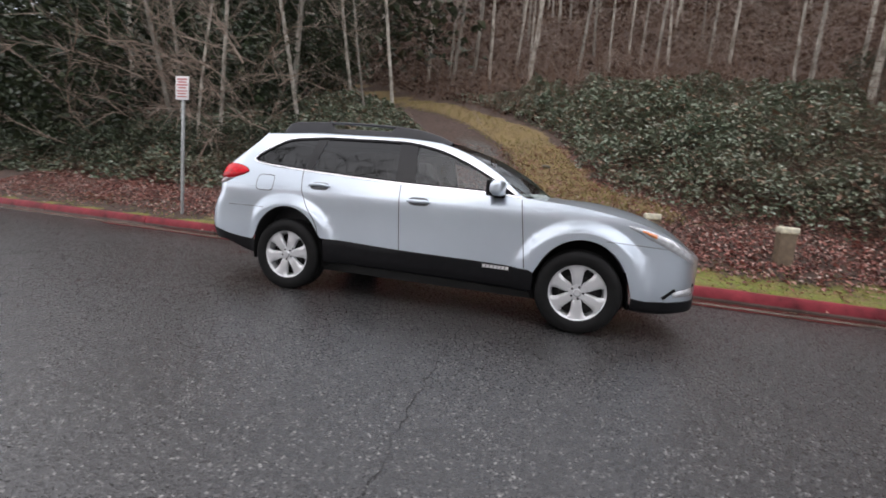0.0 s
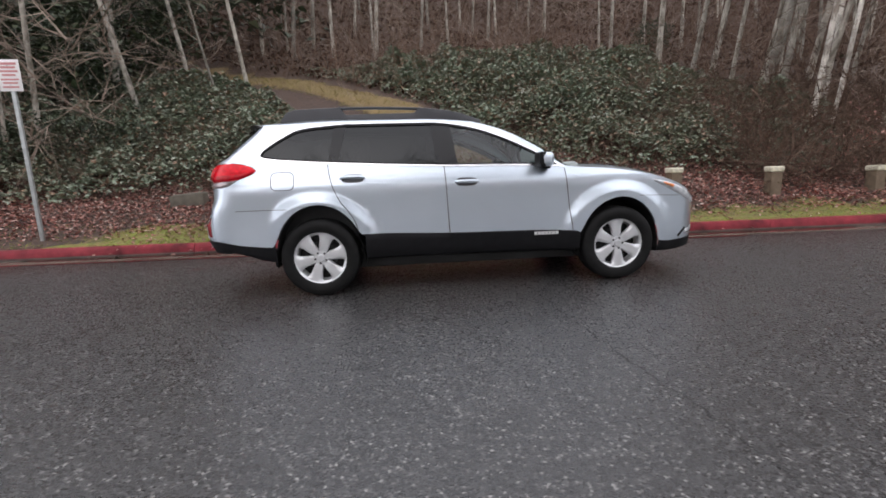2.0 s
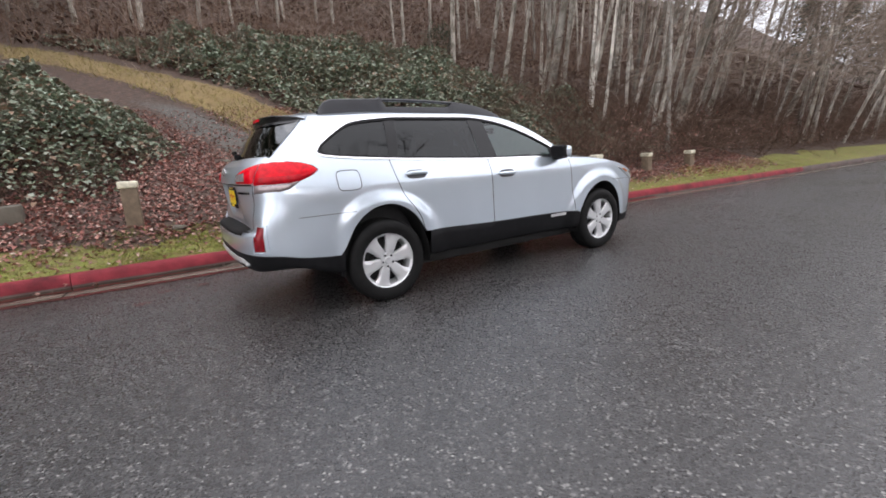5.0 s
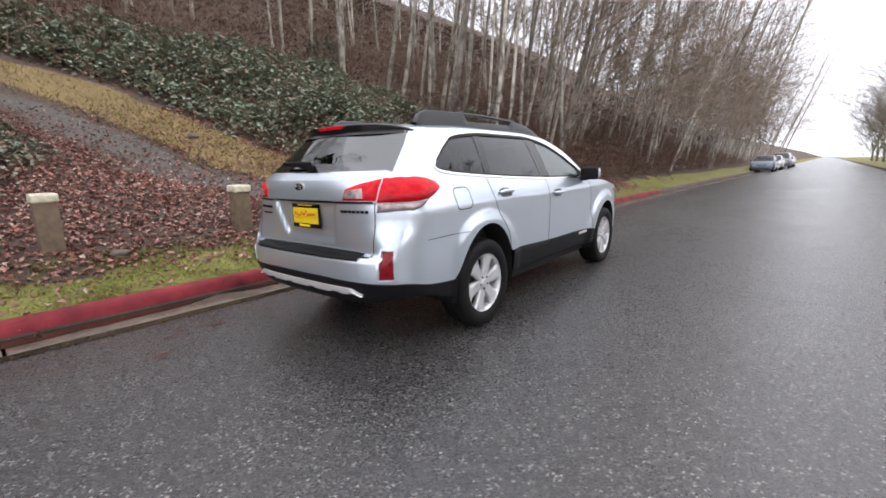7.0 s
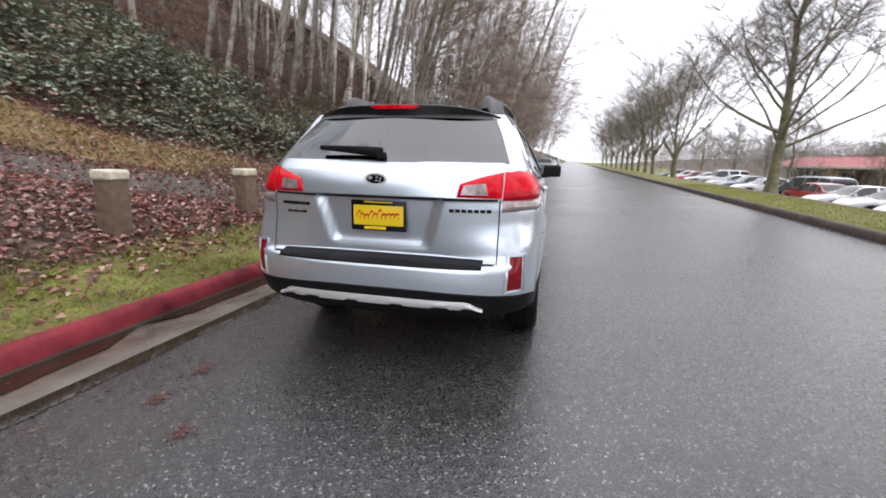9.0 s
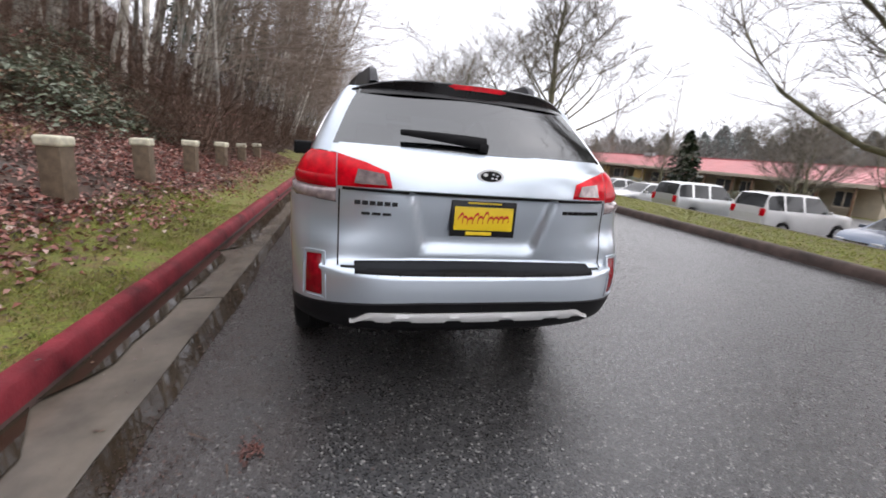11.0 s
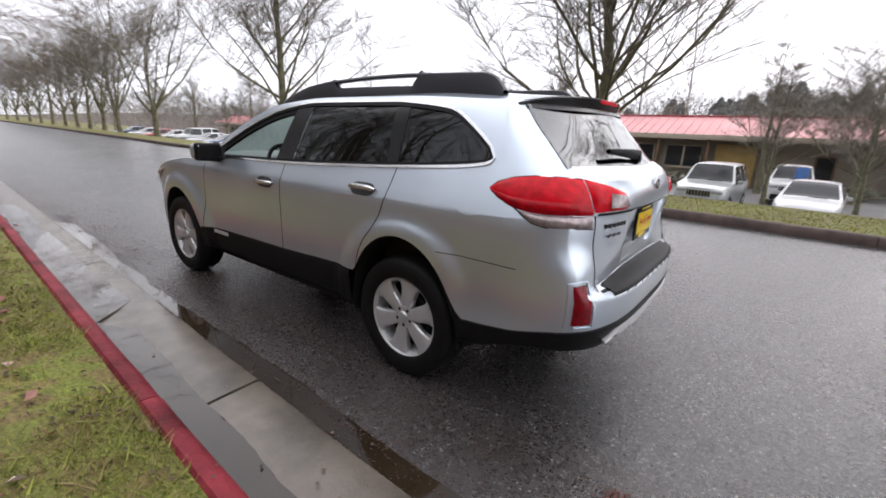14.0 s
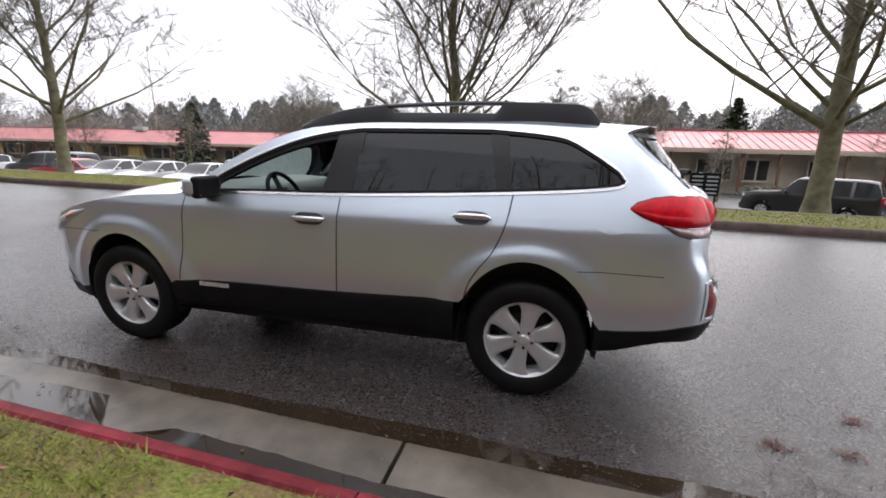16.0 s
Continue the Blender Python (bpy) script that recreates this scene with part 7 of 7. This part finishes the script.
def parked_car(label, colour, kind, metal=0.3):
    """A car of one lofted shell with glazing let into it, wheels, lamps, grille and bumpers. x forward."""
    ob = new("parked_car")
    tagged(ob, label, "car", "cars parked in the lot")
    paint = plain("car_paint_" + kind, colour, 0.3, metal, vary=0.03, coat=0.6)
    shape = CAR_SHAPES[kind]
    wide, belt_z = shape["wide"], shape["belt"]
    top = curve_through([a for a, _ in shape["top"]], [b for _, b in shape["top"]])
    tail, hl = shape["top"][0][0], shape["top"][-1][0]
    tall = max(b for _, b in shape["top"])
    wid = curve_through([tail, tail + 0.12, tail + 0.6, 0, hl - 0.6, hl - 0.15, hl], [wide * 0.8, wide * 0.93, wide, wide, wide * 0.96, wide * 0.84, wide * 0.66])
    wheels_x = (hl - 0.88, tail + 0.95)
    s0, s1 = shape["screen"]
    b0, b1 = shape["back"]
    p0, p1 = shape["pillars"]
    xs = set(round(float(x), 3) for x in np.linspace(tail, hl, 40))
    for x in (s0, s1, b0, b1, p0 - 0.05, p0 + 0.05, p1 - 0.05, p1 + 0.05, s1 - 0.12, b0 + 0.1):
        xs.add(round(x, 3))
    xs = sorted(xs)
    grid = []
    for x in xs:
        w, t = wid(x), top(x)
        low = 0.27
        for xw in wheels_x:
            q = (x - xw) / 0.41
            if abs(q) < 1:
                low = max(low, 0.27 + 0.44 * math.sqrt(1 - q * q))
        bz = max(min(belt_z + 0.03 * (0.5 - x) / 2, t - 0.02), low + 0.05)
        f = max(t - bz, 0) / (tall - belt_z)
        edge = bz + (t - bz) * 0.9
        rw = w * (0.95 - 0.21 * f)
        half = [(w * 0.95, low), (w, low + (bz - low) * 0.25), (w * 1.005, low + (bz - low) * 0.6), (w * 0.98, low + (bz - low) * 0.9), (w * 0.95, bz), (rw, edge), (rw * 0.9, t - 0.008), (rw * 0.45, t + 0.012), (0, t + 0.018)]
        grid.append([Vector((x, y, z)) for y, z in half] + [Vector((x, -y, z)) for y, z in half[-2::-1]])
    paint_bm, glass_bm = bmesh.new(), bmesh.new()
    store = {}
    n = len(grid[0])
    for j in range(len(xs) - 1):
        x = (xs[j] + xs[j + 1]) / 2
        for i in range(n - 1):
            k = min(i, n - 2 - i)
            side_glass = k == 4 and b0 + 0.1 < x < s1 - 0.12 and not any(abs(x - p) < 0.05 for p in (p0, p1))
            glazed = side_glass or (k >= 6 and (s0 < x < s1 or b0 < x < b1))
            bm = glass_bm if glazed else paint_bm
            quad = []
            for a, b in ((j, i), (j + 1, i), (j + 1, i + 1), (j, i + 1)):
                key = (glazed, a, b)
                if key not in store:
                    store[key] = bm.verts.new(grid[a][b])
                quad.append(store[key])
            bm.faces.new(quad)
    for bm in (paint_bm, glass_bm):
        bmesh.ops.recalc_face_normals(bm, faces=bm.faces)
    for row in (grid[0], grid[-1]):
        paint_bm.faces.new([paint_bm.verts.new(p) for p in row])
    body = new("body", outward(mesh_of("body", paint_bm, paint), (0, 0, 1)))
    body.parent = ob
    gl = new("glazing", outward(mesh_of("glazing", glass_bm, M_DARK_GLASS), (0, 0, 1)))
    gl.parent = ob
    for x, way in ((tail, -1), (hl, 1)):
        part("bumper", box_bm((0.16, 2 * wid(x) * 1.04, 0.24), (x - way * 0.03, 0, 0.42), 0.06, 3), M_UNDER if kind == "suv" else paint, ob)
    hz = top(hl - 0.12)
    for y in (1, -1):
        for x in wheels_x:
            wh = new("wheel")
            wh.parent = ob
            wh.matrix_local = pose(x, y * (wide - 0.11), 0.33, 0, 0, 0 if y > 0 else 180) @ Matrix.Scale(0.95, 4)
            for name, me2 in (("tyre", far_tyre_me), ("rim", far_rim_me), ("hub_cap", hub_me)):
                q = new(name, me2)
                q.parent = wh
            for k in range(6):
                q = new("spoke", spoke_me)
                q.parent = wh
                q.matrix_local = pose(0, 0, 0, 0, 60 * k, 0)
        part("headlamp", box_bm((0.14, 0.34, 0.13), (hl - 0.13, y * wide * 0.62, hz - 0.1), 0.04, 3), M_HEAD, ob)
        part("tail_lamp", box_bm((0.1, 0.2, 0.3), (tail + 0.04, y * wide * 0.74, top(tail + 0.05) - 0.14), 0.03), M_TAIL_RED, ob)
        part("door_mirror", box_bm((0.1, 0.18, 0.12), (s1 - 0.22, y * (wide + 0.06), belt_z + 0.07), 0.03), paint, ob)
    grille = part("grille", box_bm((0.06, wide * 0.8, 0.18), (hl - 0.005, 0, hz - 0.16), 0.01), M_BLACK, ob, "dark slatted grille")
    slat = mesh_of("grille_slat", box_bm((0.02, 0.03, 0.17), (0, 0, 0), 0.004), M_CHROME)
    for k in range(7):
        q = new("grille_slat", slat)
        q.parent = grille
        q.location = (hl + 0.027, (k - 3) * wide * 0.11, hz - 0.16)
    part("underside", box_bm((hl * 1.7, wide * 1.5, 0.16), (0, 0, 0.33), 0.03), M_UNDER, ob)
    part("windscreen_wiper", box_bm((0.02, 0.5, 0.02), (s1 + 0.03, 0.2, top(s1) + 0.02), 0.005), M_BLACK, ob)
    return ob


def park(proto, x, y, heading, used):
    on_lot = y < -10
    z = height(x, y) + 0.03 if on_lot else 0.0
    m = Matrix.Translation((x, y, z)) @ Matrix.Rotation(radians(heading), 4, "Z")
    if proto in used:
        return copy_thing(proto, m)
    used.add(proto)
    proto.matrix_world = m
    return proto


white = parked_car("white sedan with dark windows parked in the lot", (0.6, 0.61, 0.62), "sedan", 0.1)
silver = parked_car("pale silver off-roader parked in the lot", (0.5, 0.52, 0.52), "suv", 0.5)
black = parked_car("black off-roader with dark windows parked in the lot", (0.012, 0.012, 0.014), "suv", 0.1)
grey = parked_car("dark grey van parked in the lot", (0.09, 0.1, 0.11), "van", 0.4)
red = parked_car("red sedan parked in the lot", (0.4, 0.03, 0.03), "sedan", 0.1)
blue = parked_car("blue grey sedan parked in the lot", (0.11, 0.14, 0.2), "sedan", 0.4)
pale_suv = parked_car("white small off-roader parked nose to the building", (0.64, 0.64, 0.64), "suv", 0.0)
used = set()
for proto, x, y, heading in (
    (white, 1.9, -17.6, 88), (silver, -0.9, -17.3, 86), (pale_suv, -3.4, -24.6, 88), (white, -3.9, -16.8, 84),
    (blue, 5.4, -18.0, 88), (pale_suv, 9.3, -18.0, -93), (silver, 12.9, -17.0, -90), (white, 15.8, -16.0, 92), (white, 18.8, -16.2, 88), (white, 21.8, -16.4, 90),
    (grey, 27.5, -17.2, 8), (red, 24.8, -16.2, 4), (black, -12.4, -18.4, -36), (blue, -17.6, -18.2, -60), (white, 33, -17, 90), (blue, 36.5, -17.2, 88), (white, 40, -17.4, 90), (silver, 44, -17.6, 90), (white, 49, -18, 90), (red, 53, -18, 90), (white, 58, -18.5, 90), (blue, 64, -19, 90)):
    park(proto, x, y, heading, used)
for proto, x, y in ((blue, 45, -0.6), (white, 52.0, -1.0), (grey, 60, -1.5), (white, 68, -1.9)):
    ob = park(proto, x, y - 0.0, 180 + math.degrees(ROAD_TURN), used)
    tagged(ob, "car parked along the wooded kerb far down the road", "car", "cars parked along the kerb")

# low hedges by the building
leaf_mass(9000, [(-16, -30.5, 2.0, 0.7, 1.0), (-6, -30.3, 1.6, 0.7, 0.9), (3, -30.4, 2.2, 0.7, 0.9), (-24, -30.6, 2, 0.7, 1.0), (29, -38, 2.4, 0.8, 1.2), (37, -38.5, 1.8, 0.8, 1.3), (46, -39, 2.5, 0.8, 1.2)], 0.16, M_BRAMBLE, "low clipped shrubs along the building", "shrubs", "shrubs")


# distant conifers
def conifers(name, spots, label, material, count, size, wide=0.3):
    cs = []
    for x, y, h in spots:
        n = count
        t = rng.uniform(0, 1, n) ** 0.8
        a = rng.uniform(0, 2 * math.pi, n)
        r = h * wide * (1.04 - t ** 1.4) * rng.uniform(0.2, 1.1, n)
        z = height(x, y)
        cs.append(np.stack([x + r * np.cos(a), y + r * np.sin(a), z + h * (0.08 + 0.92 * t)], 1))
    c = np.concatenate(cs)
    verts, faces = leaves(c, size, size * 0.8, 0.7, 0.3)
    return stuff(name, verts, faces, material, label, "far woods")


# distance haze is put into these leaf colours, paler than real conifers
M_FAR_HAZED = leafy("haze_paled_conifer", [(0.0, (0.24, 0.265, 0.26)), (0.6, (0.33, 0.36, 0.345)), (1.0, (0.4, 0.43, 0.41))], 0.9, 0.1)
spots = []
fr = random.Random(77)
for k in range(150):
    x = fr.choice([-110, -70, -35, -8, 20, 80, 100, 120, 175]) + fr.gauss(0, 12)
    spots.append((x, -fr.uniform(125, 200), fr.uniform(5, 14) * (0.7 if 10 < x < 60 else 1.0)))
conifers("far_woods", spots, "conifer woods on the skyline, leaves paled to grey green for haze", M_FAR_HAZED, 420, 1.7, 0.48)
spots = [(fr.uniform(85, 150), fr.uniform(4, 30), fr.uniform(12, 20)) for _ in range(24)] + [(34.5, -36, 6.5), (-21, -52, 9)] + [(fr.uniform(-40, -9), fr.uniform(22, 46), fr.uniform(13, 19)) for _ in range(16)]
conifers("dark_conifers", spots, "dark green conifers beyond the alders", M_IVY, 620, 0.7)
# bare woods that rise behind the building
n = 50000
x = rng.uniform(-170, 220, n)
y = -rng.uniform(62, 130, n)
crest = np.array([8.0 + 7.0 * soft_noise(p, q, 0.025, 51) + 4.5 * soft_noise(p, q, 0.09, 52) for p, q in zip(x, y)])
z = np.array([height(p, q) for p, q in zip(x, y)])
c = np.stack([x, y, z + np.maximum(crest, 1) * rng.uniform(0, 1, n) ** 0.6], 1)
verts, faces = sticks(c, c + rng.normal(0, 1, (n, 3)) * np.array([0.8, 0.8, 1.0]) + np.array([0, 0, 0.9]), rng.uniform(0.03, 0.08, n))
stuff("far_thicket", verts, faces, leafy("far_bare_twigs", [(0.0, (0.1, 0.085, 0.08)), (0.6, (0.16, 0.145, 0.135)), (1.0, (0.22, 0.21, 0.19))], 0.9, 0.1), "bare grey brown woods behind the building", "far woods")
# bare woods along the far verge where the road runs out of sight
n = 15000
x, y = 62 + 150 * rng.uniform(0, 1, n) ** 1.2, -rng.uniform(15, 62, n)
crest = np.array([6.5 + 3.5 * soft_noise(p, q, 0.05, 53) + 3.0 * soft_noise(p, q, 0.15, 54) for p, q in zip(x, y)])
z = np.array([height(p, q) for p, q in zip(x, y)])
c = np.stack([x, y, z + np.maximum(crest, 1) * rng.uniform(0, 1, n) ** 0.7], 1)
verts, faces = sticks(c, c + rng.normal(0, 1, (n, 3)) * np.array([0.5, 0.5, 0.8]) + np.array([0, 0, 0.9]), rng.uniform(0.012, 0.04, n))
# pale greys carry the haze over the far trees in the twig colour
stuff("far_thicket", verts, faces, leafy("haze_paled_verge_twigs", [(0.0, (0.2, 0.18, 0.16)), (0.6, (0.3, 0.28, 0.25)), (1.0, (0.4, 0.37, 0.33))], 0.9, 0.1), "bare trees far down the verge, twigs paled for haze", "far woods")
